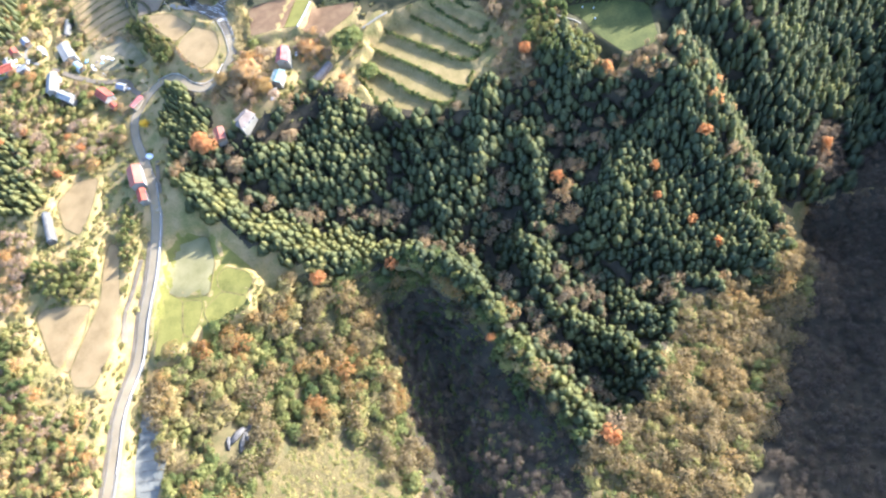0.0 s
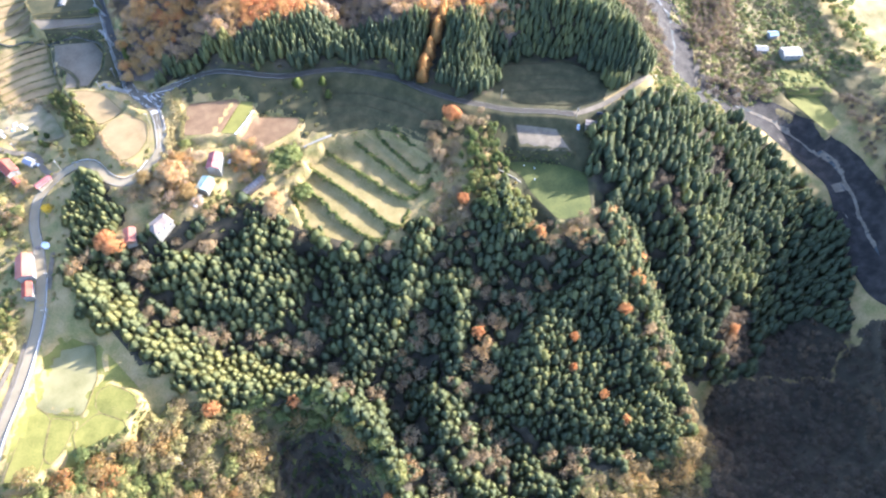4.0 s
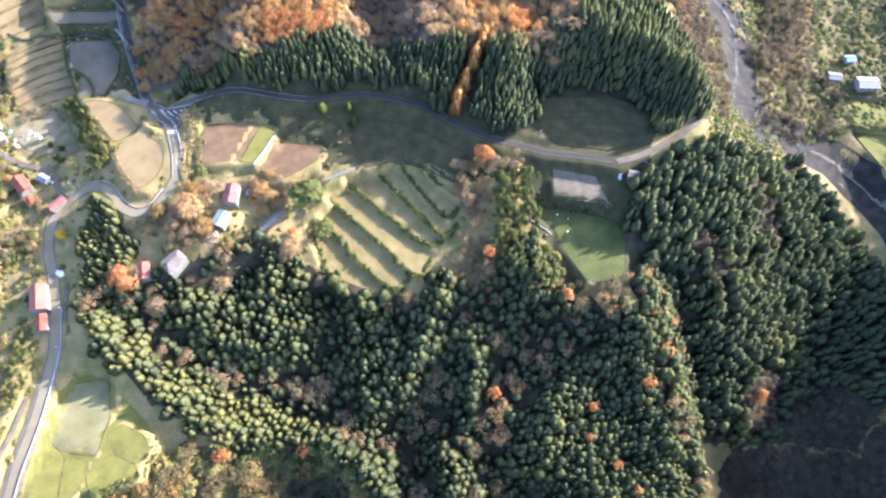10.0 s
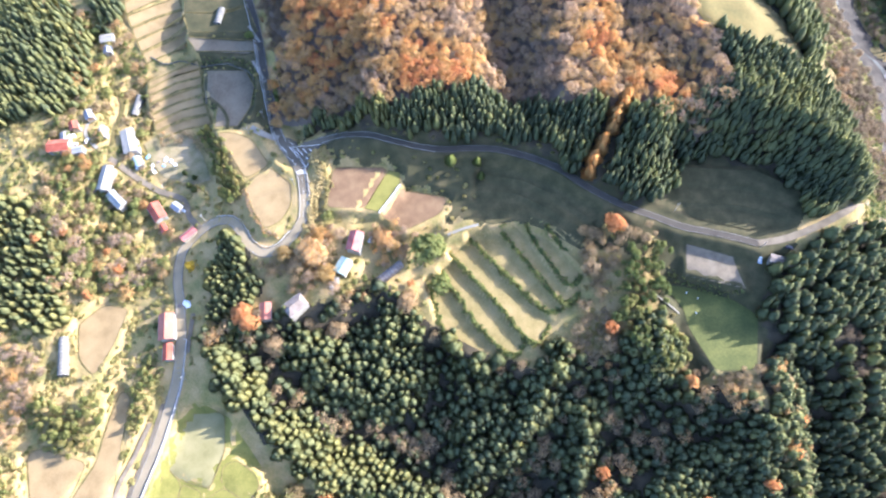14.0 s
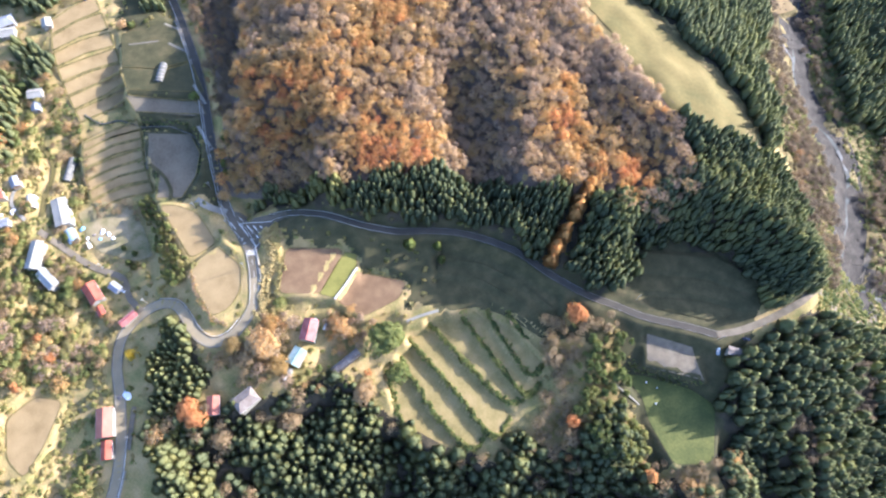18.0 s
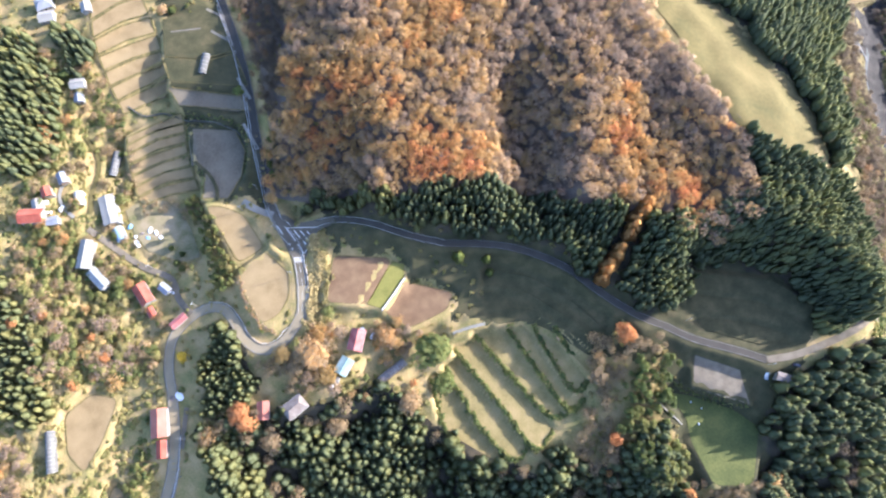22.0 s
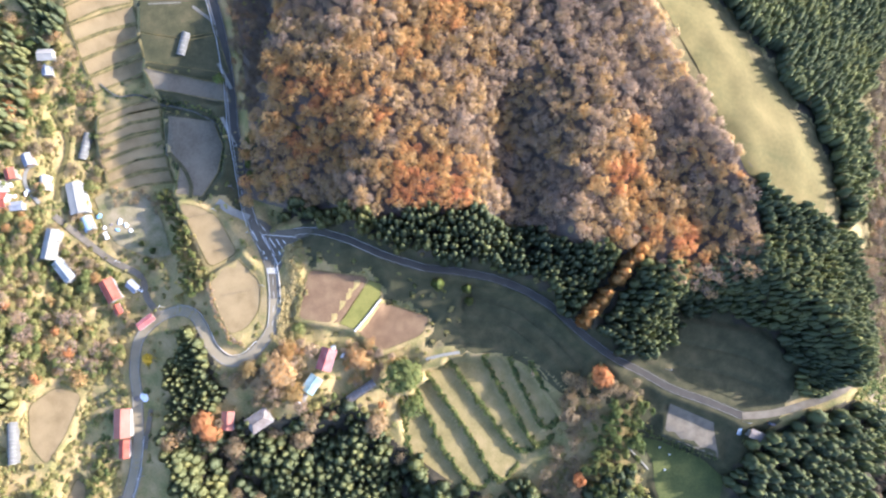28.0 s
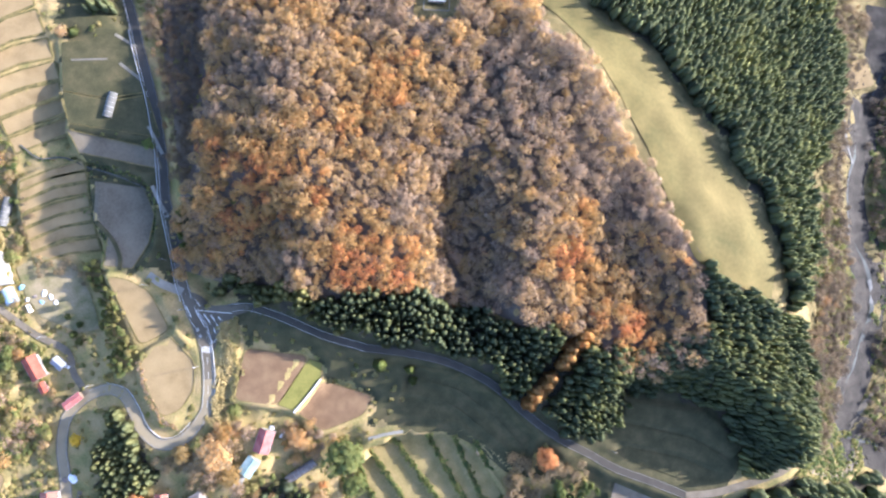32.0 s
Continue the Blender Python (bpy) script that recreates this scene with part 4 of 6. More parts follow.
COVER = {"stubble": (M_STUBBLE, "harvested pale brown rice field"), "straw": (M_STRAW, "pale cut straw field beside the road"), "soil": (M_SOIL, "dark brown tilled field with furrows"),
         "green": (M_GREENFIELD, "yellow green grassy field"), "lawn": (M_LAWN, "dark green grass field"), "gravel": (M_GRAVEL, "pale levelled gravel yard"),
         "grey": (M_GREYFIELD, "grey brown paddy field, colour darkened for shade"), "sheeted": (M_SHEETED, "field covered with grey weed sheets"), "shade_toned": (M_SHADE_GRASS, "green grass plot coloured dark for the shade of the hill"), "yard": (M_YARD, "trodden earth and grass farm yard")}
sheet("grass_margin", [(-177, 226), (-152, 233), (-132, 222), (-112, 190), (-116, 170), (-126, 162), (-150, 158), (-186, 152), (-180, 175), (-176, 200)], M_GREENFIELD, 0.09, 4, "yellow green grass margin around the paddies", "grass")
for k, (nm, p, cover, up) in enumerate(FIELDS):
    q = round_poly(p, 0.6 if nm[0] == "n" else 2.2) if nm not in ("gravel", "strip") else p
    f = sheet("field", q, COVER[cover][0], 0.12 + 0.008 * k, 4, COVER[cover][1], "field")
    if cover == "sheeted":
        for k2 in range(9):
            a2 = 76 + 5.4 * k2
            ribbon("sheet_seam", [(-202 + 0.12 * (a2 - 76), a2), (-195 + 0.15 * (a2 - 76), a2 - 1.5), (-189 + 0.08 * (a2 - 76), a2 - 3)], 0.3, M_KERB, 0.6, 0, f, 0.1, 2.0)
    if cover not in ("gravel", "yard", "sheeted", "lawn"):
        narrow = nm[:2] == "nw" or (nm[0] == "n" and nm[1:].isdigit() and cover == "stubble")
        ribbon("field_bund", list(q) + [q[0]], 1.3 if narrow else 0.5, M_BANK, 0.42 if narrow else 0.3, 0, f, 0.4, 2.0, False)
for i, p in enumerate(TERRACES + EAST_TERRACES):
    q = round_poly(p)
    # Upper and east terraces take the grass that has shade in its colour.
    shade_toned = i >= 7
    f = sheet("terrace", q, M_SHADE_GRASS if shade_toned else M_TERRACE, 0.10 + 0.03 * i, 2.5, "green terrace at the foot of the wood, darkened for shade" if shade_toned else "narrow grassy rice terrace with a bushy bank", "terrace")
# The cedar floors hold the trees' shade in their colour.
for p, lab, m in ((HILL, "brown leaf litter under the hill wood", M_LITTER), (BROAD_SOUTH, "golden dry grass and litter under bare trees", M_DRYGRASS), (BROAD_CLIFF, "dry grass and leaf litter on the steep bank", M_DRYGRASS), (SOUTH, "brown forest floor under cedars, darkened for shade", M_FLOOR), (CEDAR_EAST, "forest floor under the plantation, darkened for shade", M_FLOOR)):
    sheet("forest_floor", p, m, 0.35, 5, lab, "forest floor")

def strip_poly(line, w):
    c = smooth_line(line, 4.0)
    nr = normals(c)
    return [tuple(v) for v in c + nr * w / 2] + [tuple(v) for v in (c - nr * w / 2)[::-1]]


WAYS = [strip_poly(line, w + 2.0) for _, line, w, _, _ in LANES] + [strip_poly(MAIN_ROAD, 9.0)]

# ---- woods ----
WARM = [(8, 416, 24, 0.32), (-72, 440, 28, 0.22), (-20, 470, 60, 0.17), (-5, 440, 30, 0.1), (20, 520, 45, 0.12), (112, 425, 15, 0.42), (118, 448, 13, 0.4), (145, 392, 17, 0.42), (-78, 470, 22, 0.25), (60, 470, 40, -0.1), (100, 500, 60, -0.08)]
BELT_END = [(-110, 380), (-24, 380), (-24, 430), (-110, 430)]
FOOT_EAST, FOOT_WEST = [(152, 280), (300, 280), (300, 460), (152, 460)], [(-120, 280), (152, 280), (152, 460), (-120, 460)]
LARCH_GAP = [(118, 392), (127, 388), (104, 342), (92, 348)]
FLANK = [(-105, 456), (-110, 478), (-119, 516), (-132, 554), (-146, 590), (-112, 600), (-98, 560), (-92, 510), (-96, 464)]
# The dark brush colour paints in the shade of the hill's west flank.
stand("deciduous_wood", FLANK, 5.0, "brush", "bare trees on the bank above the road, darkened for shade", "trees", 175, (0.42, 0.2), (7, 10), 0.7, WAYS, 0.15)
SUMMIT = [(22, 557), (34, 554), (47, 558), (48, 576), (38, 581), (24, 578)]
sheet("grass_clearing", round_poly(SUMMIT), M_STRAWGRASS, 0.5, 3, "dry grass clearing on top of the wooded hill", "grass")
stand("deciduous_wood", HILL, 5.4, "broad", "brown, grey and orange autumn woodland on the rounded hill", "trees", 1, (0.27, 0.14), (8, 13), 0.8, [CEDAR_FOOT, MEADOW, FLANK, SUMMIT], 0.18, WARM)
stand("cedar_stand", CEDAR_FOOT, 3.5, "cedar", "dark green cedars at the foot of the hill", "trees", 2, (0.22, 0.15), (11.5, 15), 0.74, [LARCH_GAP, BELT_END, FOOT_EAST])
stand("cedar_stand", CEDAR_FOOT, 3.4, "cedar", "dark green cedars between the hill and the river", "trees", 7, (0.2, 0.15), (10, 13), 0.72, [LARCH_GAP, BELT_END, FOOT_WEST])
stand("cedar_stand", [(134, 374), (152, 362), (168, 354), (194, 364), (198, 386), (186, 396), (162, 380), (142, 384)], 4.0, "cedar", "dark cedars at the edge of the hill wood", "trees", 8, (0.24, 0.15), (9, 12), 0.62)
stand("cedar_stand", [(-89, 403), (-73, 411), (-22, 404), (-22, 391), (-42, 397), (-63, 402), (-80, 401)], 3.7, "cedar", "young green cedars at the end of the belt", "trees", 6, (0.6, 0.14), (12, 15), 0.76)
stand("cedar_stand", [(222, 312), (236, 311), (262, 320), (268, 345), (225, 345)], 3.6, "cedar", "dense tall cedars above the river road", "trees", 4, (0.22, 0.14), (13, 16), 0.62)
stand("cedar_stand", CEDAR_MEADOW, 4.0, "cedar", "dark green cedars beside the pale meadow", "trees", 3, (0.15, 0.12), (11, 15), 0.74, [MEADOW])
EAST_GAPS = [[(262, 128), (284, 128), (296, 160), (280, 170), (262, 150)],
             [(236, 250), (242, 252), (256, 200), (252, 196)], [(290, 280), (300, 282), (310, 240), (302, 236)], [(285, 116), (331, 100), (352, 122), (340, 146), (300, 142)]]
# The low tint puts the slope's shade into the plantation's colour.
stand("cedar_stand", CEDAR_EAST, 5.0, "cedar", "cedar plantation above the river, tinted dark for shade", "trees", 5, (0.1, 0.12), (11.5, 15.5), 0.76, EAST_GAPS, 0.2, (), 0.22)
CREST = [(180, 230), (204, 234), (214, 205), (219, 165), (226, 120), (208, 108), (196, 150), (190, 190)]
# The crest floor too is coloured dark in place of shade.
sheet("forest_floor", CREST, M_FLOOR, 0.42, 5, "forest floor along the crest, darkened for shade", "forest floor")
stand("cedar_stand", CREST, 5.6, "cedar", "dark cedars along the crest of the spur", "trees", 49, (0.25, 0.15), (11, 17), 0.76, None, 0.15, (), 0.25)
stand("bare_wood", CREST, 9.0, "bare", "tan bare trees along the crest of the spur", "trees", 48, (0.35, 0.2), (9, 13), 0.6, None, 0.15, (), 0.35)
for i, p in enumerate(EAST_GAPS):
    stand("bare_wood", p, 5.2, "brush", "grey brown bare trees in a gap of the cedars", "trees", 50 + i, (0.15, 0.15), (6, 10), 0.62)
for i, p in enumerate(SOUTH_CEDARS):
    stand("cedar_stand" if i else "cedar_tree", p, 4.4 if i == 0 or i > 4 else 4.8 + 0.15 * (i % 3), "cedar", "green cedars on a sunlit spur of the valley" if i else "yellow green cedar on a sunlit spur", "trees" if i else "tree", 10 + i, (0.52 if i == 0 else 0.38 if i < 5 else 0.3, 0.17), (8, 11) if i == 0 else (8, 12), 0.82, None, 0.12, ((-80, 220, 55, 0.25), (40, 60, 40, 0.2)), apart="cedars of the sunlit spur" if i == 0 else "")
stand("cedar_tree", CEDAR_BEND, 3.7, "cedar", "green cedar inside the bend of the road", "tree", 31, (0.55, 0.15), (7, 10), 0.8, apart="cedars inside the road bend")
stand("bare_tree", SOUTH, 8.6, "bare", "tan brown bare tree between the cedars", "tree", 32, (0.2, 0.14), (9, 13), 0.7, SOUTH_CEDARS, 0.2, (), 0.42, "bare trees between the cedars")
stand("cedar_stand", SOUTH, 5.4, "cedar", "scattered dark cedars in the hollows", "trees", 33, (0.18, 0.14), (8, 12), 0.7, SOUTH_CEDARS, 0.1, (), 0.35)
GULLY = [(-46, 150), (-14, 152), (6, 122), (14, 92), (30, 52), (36, 10), (6, -70), (-76, -70), (-58, 20), (-50, 90)]
GOLDEN = [(-142, 64), (-116, 80), (-92, 78), (-74, 62), (-62, 40), (-72, 10), (-150, 10), (-152, 48)]
OUTCROP = [(-162, 96), (-150, 106), (-136, 100), (-138, 86), (-154, 84)]
# Gully shadow is painted: its floor and bare trees get dark colours.
sheet("forest_floor", GULLY, M_FLOOR, 0.6, 4, "leaf litter darkened for the shade of the gully", "forest floor")
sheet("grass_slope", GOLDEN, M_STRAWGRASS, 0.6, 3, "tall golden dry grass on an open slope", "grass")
stand("deciduous_wood", GULLY, 6.4, "brush", "bare trees tinted dark for the shade of the gully", "trees", 134, (0.15, 0.16), (5, 9), 0.62, None, 0.15, (), 0.25)
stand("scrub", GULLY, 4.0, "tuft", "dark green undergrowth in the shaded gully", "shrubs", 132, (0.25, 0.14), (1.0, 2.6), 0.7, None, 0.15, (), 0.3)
for k, line in enumerate(([(-50, 152), (-54, 110), (-58, 60), (-64, 10)], [(-36, 158), (-14, 156), (6, 128), (16, 98), (28, 56)])):
    stand("deciduous_wood", strip_poly(line, 18.0), 8.5, "tan" if k == 0 else "evergreen", "tan trees along the gully edge" if k == 0 else "olive trees along the gully head", "trees", 130 + k, (0.35, 0.16), (6, 10), 0.66, None, 0.2, (), 0.25)
stand("scrub", GOLDEN, 3.0, "tuft", "golden grass tussocks on the open slope", "shrubs", 136, (0.55, 0.16), (1.0, 2.2), 0.7, None, 0.2, (), 0.4)
stand("deciduous_wood", BROAD_SOUTH, 10.5, "tan", "tan and brown bare trees above the gully", "trees", 34, (0.34, 0.14), (8, 12), 0.74, [GULLY, GOLDEN, OUTCROP], 0.25, ((-80, 110, 30, 0.18), (-65, 170, 20, 0.3)), 0.3)
stand("scrub", BROAD_SOUTH, 7.6, "evergreen", "green and olive trees above the gully", "trees", 35, (0.5, 0.14), (5, 9), 0.8, [GULLY, GOLDEN, OUTCROP], 0.3, (), 0.2)
stand("scrub", BROAD_SOUTH, 3.2, "tuft", "low yellow green scrub and dry grass above the gully", "shrubs", 135, (0.65, 0.14), (1.2, 2.4), 0.8, [GULLY, OUTCROP], 0.25, (), 0.55)
stand("deciduous_wood", BROAD_CLIFF, 8.5, "tan", "tan autumn trees along the cliff edge", "trees", 36, (0.3, 0.1), (7, 11), 0.8, None, 0.12, ((180, 60, 20, 0.12),), 0.2)
stand("scrub", BROAD_CLIFF, 7.0, "evergreen", "olive green scrub along the cliff edge", "shrubs", 37, (0.6, 0.2), (4, 8), 0.6, None, 0.25, (), 0.5)
stand("scrub", BROAD_CLIFF, 3.4, "tuft", "low dry scrub along the cliff edge", "shrubs", 137, (0.7, 0.2), (1.5, 3.0), 0.6, None, 0.15, (), 0.25)
stand("mixed_wood", [(255, 335), (278, 322), (296, 335), (298, 365), (310, 400), (306, 440), (296, 470), (272, 484), (262, 440), (268, 400)], 5.2, "brush", "brown bare trees and shrubs on the river bank", "trees", 138, (0.18, 0.14), (5, 8), 0.68, None, 0.1, (), 0.2)
stand("scrub", [(255, 335), (278, 322), (296, 335), (298, 365), (310, 400), (306, 440), (296, 470), (272, 484), (262, 440), (268, 400)], 3.4, "tuft", "grey green shrubs on the river bank", "shrubs", 139, (0.3, 0.18), (1.5, 3.0), 0.6, None, 0.1, (), 0.2)
stand("scrub", [(255, 318), (262, 309), (300, 297), (330, 300), (338, 312), (318, 330), (296, 336), (275, 330)], 2.6, "tuft", "brown and olive shrubs beside the gravel road", "shrubs", 144, (0.3, 0.22), (1.5, 3.5), 0.7, None, 0.2, (), 0.15)
stand("mixed_wood", [(326, 330), (345, 316), (385, 318), (398, 345), (390, 380), (345, 372), (334, 400), (340, 440), (334, 480), (350, 540), (372, 600), (358, 600), (332, 530), (328, 470), (336, 430), (330, 372)], 5.4, "brush", "brown bare trees along the far bank", "trees", 140, (0.14, 0.12), (4, 7), 0.68, None, 0.1, (), 0.3)
stand("scrub", [(326, 330), (345, 316), (470, 318), (470, 640), (372, 620), (332, 530), (328, 470), (336, 430), (330, 372)], 4.2, "tuft", "olive shrubs and grass on the far bank", "shrubs", 141, (0.25, 0.18), (1.5, 3.0), 0.6, None, 0.1, (), 0.2)
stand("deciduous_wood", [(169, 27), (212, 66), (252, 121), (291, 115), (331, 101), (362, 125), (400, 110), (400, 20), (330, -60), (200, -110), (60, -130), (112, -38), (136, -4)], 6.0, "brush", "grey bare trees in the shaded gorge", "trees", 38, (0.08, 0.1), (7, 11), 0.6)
stand("deciduous_wood", [(273, 423), (290, 431), (296, 395), (285, 369), (264, 352), (247, 345), (249, 383)], 5.0, "brush", "brown bare trees beside the river", "trees", 39, (0.2, 0.15), (5, 8), 0.6)
stand("mixed_wood", [(340, 392), (364, 431), (397, 477), (410, 430), (397, 397), (365, 365), (344, 367)], 5.5, "brush", "brown trees on the far river bank", "trees", 40, (0.2, 0.15), (6, 10), 0.6)
stand("cedar_stand", [(345, 450), (346, 499), (365, 562), (400, 640), (470, 640), (450, 475), (380, 440)], 5.0, "cedar", "dark cedars across the river", "trees", 41, (0.15, 0.1), (11, 16), 0.6)
stand("mixed_wood", [(296, 470), (300, 520), (312, 548), (335, 600), (320, 640), (300, 600), (303, 560), (290, 520), (270, 490)], 5.5, "brush", "brown trees on the river slope", "trees", 42, (0.15, 0.12), (6, 10), 0.6)
_west = [60]


def west_wood(outline, kind, gap, tint, heights, label, apart=""):
    if apart:
        stand({"cedar": "cedar_tree", "evergreen": "evergreen_tree", "bare": "bare_tree"}.get(kind, "autumn_tree"), outline, gap, kind, label, "tree", _west[0], (tint, 0.2), heights, 0.6, WAYS, 0.15, (), 0.1, apart)
    else:
        stand("cedar_stand" if kind == "cedar" else "thicket", outline, gap, kind, label, "trees", _west[0], (tint, 0.2), heights, 0.6, WAYS, 0.15, (), 0.1)
    _west[0] += 1


west_wood([(-340, 560), (-281, 534), (-261, 528), (-245, 503), (-240, 476), (-240, 450), (-250, 436), (-330, 420)], "cedar", 4.6, 0.5, (9, 13), "light green conifers above the village")
west_wood([(-250, 536), (-232, 540), (-222, 515), (-233, 502)], "cedar", 4.4, 0.4, (9, 12), "green conifer beside the terraces", "conifers beside the terraces")
west_wood([(-176, 587), (-157, 586), (-149, 560), (-166, 558)], "cedar", 4.6, 0.4, (11, 14), "dark cedar beside the upper road", "cedars beside the upper road")
west_wood([(-254, 362), (-226, 356), (-204, 344), (-188, 329), (-173, 321), (-173, 308), (-192, 304), (-219, 307), (-243, 296)], "evergreen", 5.8, 0.5, (4, 8), "mixed green scrub on the west slope")
west_wood([(-254, 362), (-226, 356), (-204, 344), (-188, 329), (-173, 321), (-173, 308), (-192, 304), (-219, 307), (-243, 296)], "broad", 9.5, 0.3, (6, 9), "orange brown autumn tree on the slope", "autumn trees on the slope")
west_wood([(-340, 390), (-262, 366), (-240, 330), (-237, 301), (-232, 291), (-241, 280), (-260, 283), (-340, 280)], "cedar", 4.8, 0.7, (6, 10), "light green young conifers on the west slope")
west_wood([(-246, 236), (-211, 235), (-208, 221), (-214, 206), (-236, 212), (-245, 219)], "evergreen", 4.0, 0.6, (7, 11), "bright green bamboo-like thicket by the field")
west_wood([(-189, 253), (-177, 257), (-183, 213), (-193, 213)], "evergreen", 3.6, 0.5, (4, 6), "green hedge tree beside the road", "hedge trees beside the road")
west_wood([(-330, 216), (-256, 196), (-252, 155), (-229, 131), (-222, 108), (-224, 40), (-330, 60)], "evergreen", 5.2, 0.5, (6, 10), "green and orange scrub below the fields")
west_wood([(-330, 216), (-256, 196), (-252, 155), (-229, 131), (-222, 108), (-224, 40), (-330, 60)], "broad", 8.0, 0.35, (5, 9), "brown autumn trees below the fields")
west_wood([(-330, 280), (-260, 278), (-244, 255), (-252, 215), (-330, 220)], "broad", 6.0, 0.25, (4, 7), "brown scrub on the western slope")
west_wood([(-159, 419), (-149, 419), (-137, 394), (-126, 371), (-124, 351), (-135, 350), (-143, 374), (-152, 396)], "evergreen", 3.0, 0.42, (7, 10), "dark green tree in the field bank hedge", "hedge trees along the field")
west_wood([(-197, 457), (-190, 424), (-184, 415), (-167, 418), (-151, 411), (-149, 405), (-170, 408), (-188, 412), (-199, 445)], "bare", 3.2, 0.2, (3, 4.5), "low brown hedge along the terraces")
west_wood([(-345, 566), (-264, 578), (-240, 562), (-224, 574), (-214, 604), (-228, 665), (-345, 665)], "cedar", 5.0, 0.35, (10, 14), "green conifers above the upper houses")
west_wood([(-218, 572), (-196, 588), (-204, 612), (-220, 600)], "bare", 5.0, 0.3, (5, 8), "pale brown bare tree above the terraces", "trees above the terraces")
WESTLAND = [(-330, 60), (-224, 40), (-192, 150), (-172, 225), (-168, 300), (-172, 345), (-200, 400), (-240, 440), (-240, 500), (-330, 500)]
stand("scrub", WESTLAND, 3.6, "tuft", "low green and golden scrub on the western slope", "shrubs", 142, (0.7, 0.14), (1.2, 3.0), 0.7, [q for _, q, _, _ in FIELDS] + WAYS, 0.25, (), 0.45)
west_wood([(-112, 310), (-96, 312), (-86, 321), (-64, 330), (-58, 315), (-64, 300), (-73, 284), (-96, 296), (-109, 300)], "bare", 5.2, 0.26, (6, 9), "brown bare garden tree near the houses", "garden trees around the houses")
west_wood([(-72, 330), (-60, 334), (-58, 322), (-66, 312), (-64, 292), (-74, 282), (-84, 296), (-80, 318)], "broad", 7.0, 0.3, (8, 11), "large tan garden tree beside the road bend", "large garden trees")
west_wood([(-40, 318), (-24, 330), (-8, 328), (-6, 322), (-24, 310), (-38, 300)], "broad", 6.6, 0.35, (5, 8), "rusty brown garden tree above the store", "rusty garden trees")
west_wood([(-43, 330), (-21, 325), (-19, 310), (-36, 306), (-43, 315)], "broad", 4.6, 0.35, (4, 7), "orange garden tree beside the pink-roofed house", "orange garden trees")
west_wood([(88, 309), (101, 318), (136, 314), (132, 306), (112, 300), (106, 280), (102, 250), (116, 232), (70, 235), (80, 259), (92, 277)], "bare", 6.6, 0.12, (5, 8), "grey brown bare tree beside the terraces", "bare trees beside the terraces")
west_wood([(112, 300), (134, 306), (139, 290), (133, 262), (141, 240), (150, 227), (118, 232), (104, 250), (108, 280)], "evergreen", 4.8, 0.22, (8, 12), "olive evergreen tree beside the green field", "evergreens beside the green field")
west_wood([(-150, 277), (-128, 280), (-107, 266), (-130, 258), (-140, 266)], "evergreen", 4.5, 0.45, (4, 7), "green bushy tree beside the road", "bushy trees beside the road")
west_wood([(-60, 296), (-40, 300), (-20, 290), (-36, 290), (-62, 280), (-72, 276)], "evergreen", 4.4, 0.4, (5, 8), "green evergreen tree behind the sheds", "evergreens behind the sheds")
west_wood([(-250, 400), (-232, 396), (-222, 372), (-205, 360), (-190, 362), (-188, 345), (-230, 358), (-262, 372)], "evergreen", 6.5, 0.5, (3, 6), "green garden tree between village houses", "village garden trees")
west_wood([(-214, 384), (-200, 385), (-192, 366), (-200, 358), (-206, 376)], "bare", 4.4, 0.2, (4, 6), "brown bare garden tree beside the barns", "garden trees beside the barns")
west_wood([(-183, 344), (-170, 347), (-168, 335), (-178, 332)], "bare", 4.2, 0.35, (4, 6), "russet brown tree beside the red-roofed house", "russet trees")
west_wood([(140, 230), (150, 228), (185, 226), (200, 215), (165, 214)], "bare", 5.0, 0.15, (5, 8), "grey bare tree below the green field", "bare trees below the field")

VILLAGE = [(-262, 360), (-200, 354), (-176, 362), (-172, 376), (-192, 384), (-190, 415), (-203, 440), (-205, 478), (-232, 520), (-262, 524)]
_yards = [q for _, q, _, _ in FIELDS] + WAYS
stand("scrub", VILLAGE, 3.4, "tuft", "green and brown garden growth between the village houses", "shrubs", 151, (0.6, 0.2), (1.0, 2.6), 0.62, _yards, 0.2, (), 0.3)
stand("bare_tree", VILLAGE, 10.5, "bare", "brown bare fruit tree in the village", "tree", 152, (0.25, 0.15), (5, 8), 0.42, _yards, 0.15, (), 0.25, "village fruit trees")
stand("evergreen_tree", VILLAGE, 12.0, "evergreen", "green garden evergreen in the village", "tree", 153, (0.45, 0.15), (5, 8), 0.36, _yards, 0.15, (), 0.3, "village evergreens")

OUTER = [(-455, -215), (495, -215), (495, 735), (-455, 735)]
SEEN = [(-330, 50), (-200, -30), (-60, -70), (60, -140), (200, -120), (330, -70), (410, 10), (410, 110), (440, 150), (475, 300), (475, 650), (300, 650), (240, 690), (0, 650), (-130, 610), (-260, 635), (-345, 565)]
stand("far_woods", OUTER, 9.5, "tuft", "mixed green and brown woods beyond the valley", "trees", 161, (0.35, 0.16), (12, 20), 0.62, [SEEN], 0.3)
stand("mixed_wood", [(424, 130), (475, 120), (475, 300), (436, 300), (428, 240), (420, 190)], 7.0, "brush", "brown trees beyond the river bend", "trees", 171, (0.25, 0.15), (6, 10), 0.66, None, 0.2, (), 0.2)

# ---- buildings ----
M_ROOF_RED = mat("red_sheet_roof", [(0.22, 0.047, 0.03), (0.308, 0.081, 0.048), (0.385, 0.121, 0.078)], 0.5, 0.75, vary=0.1)
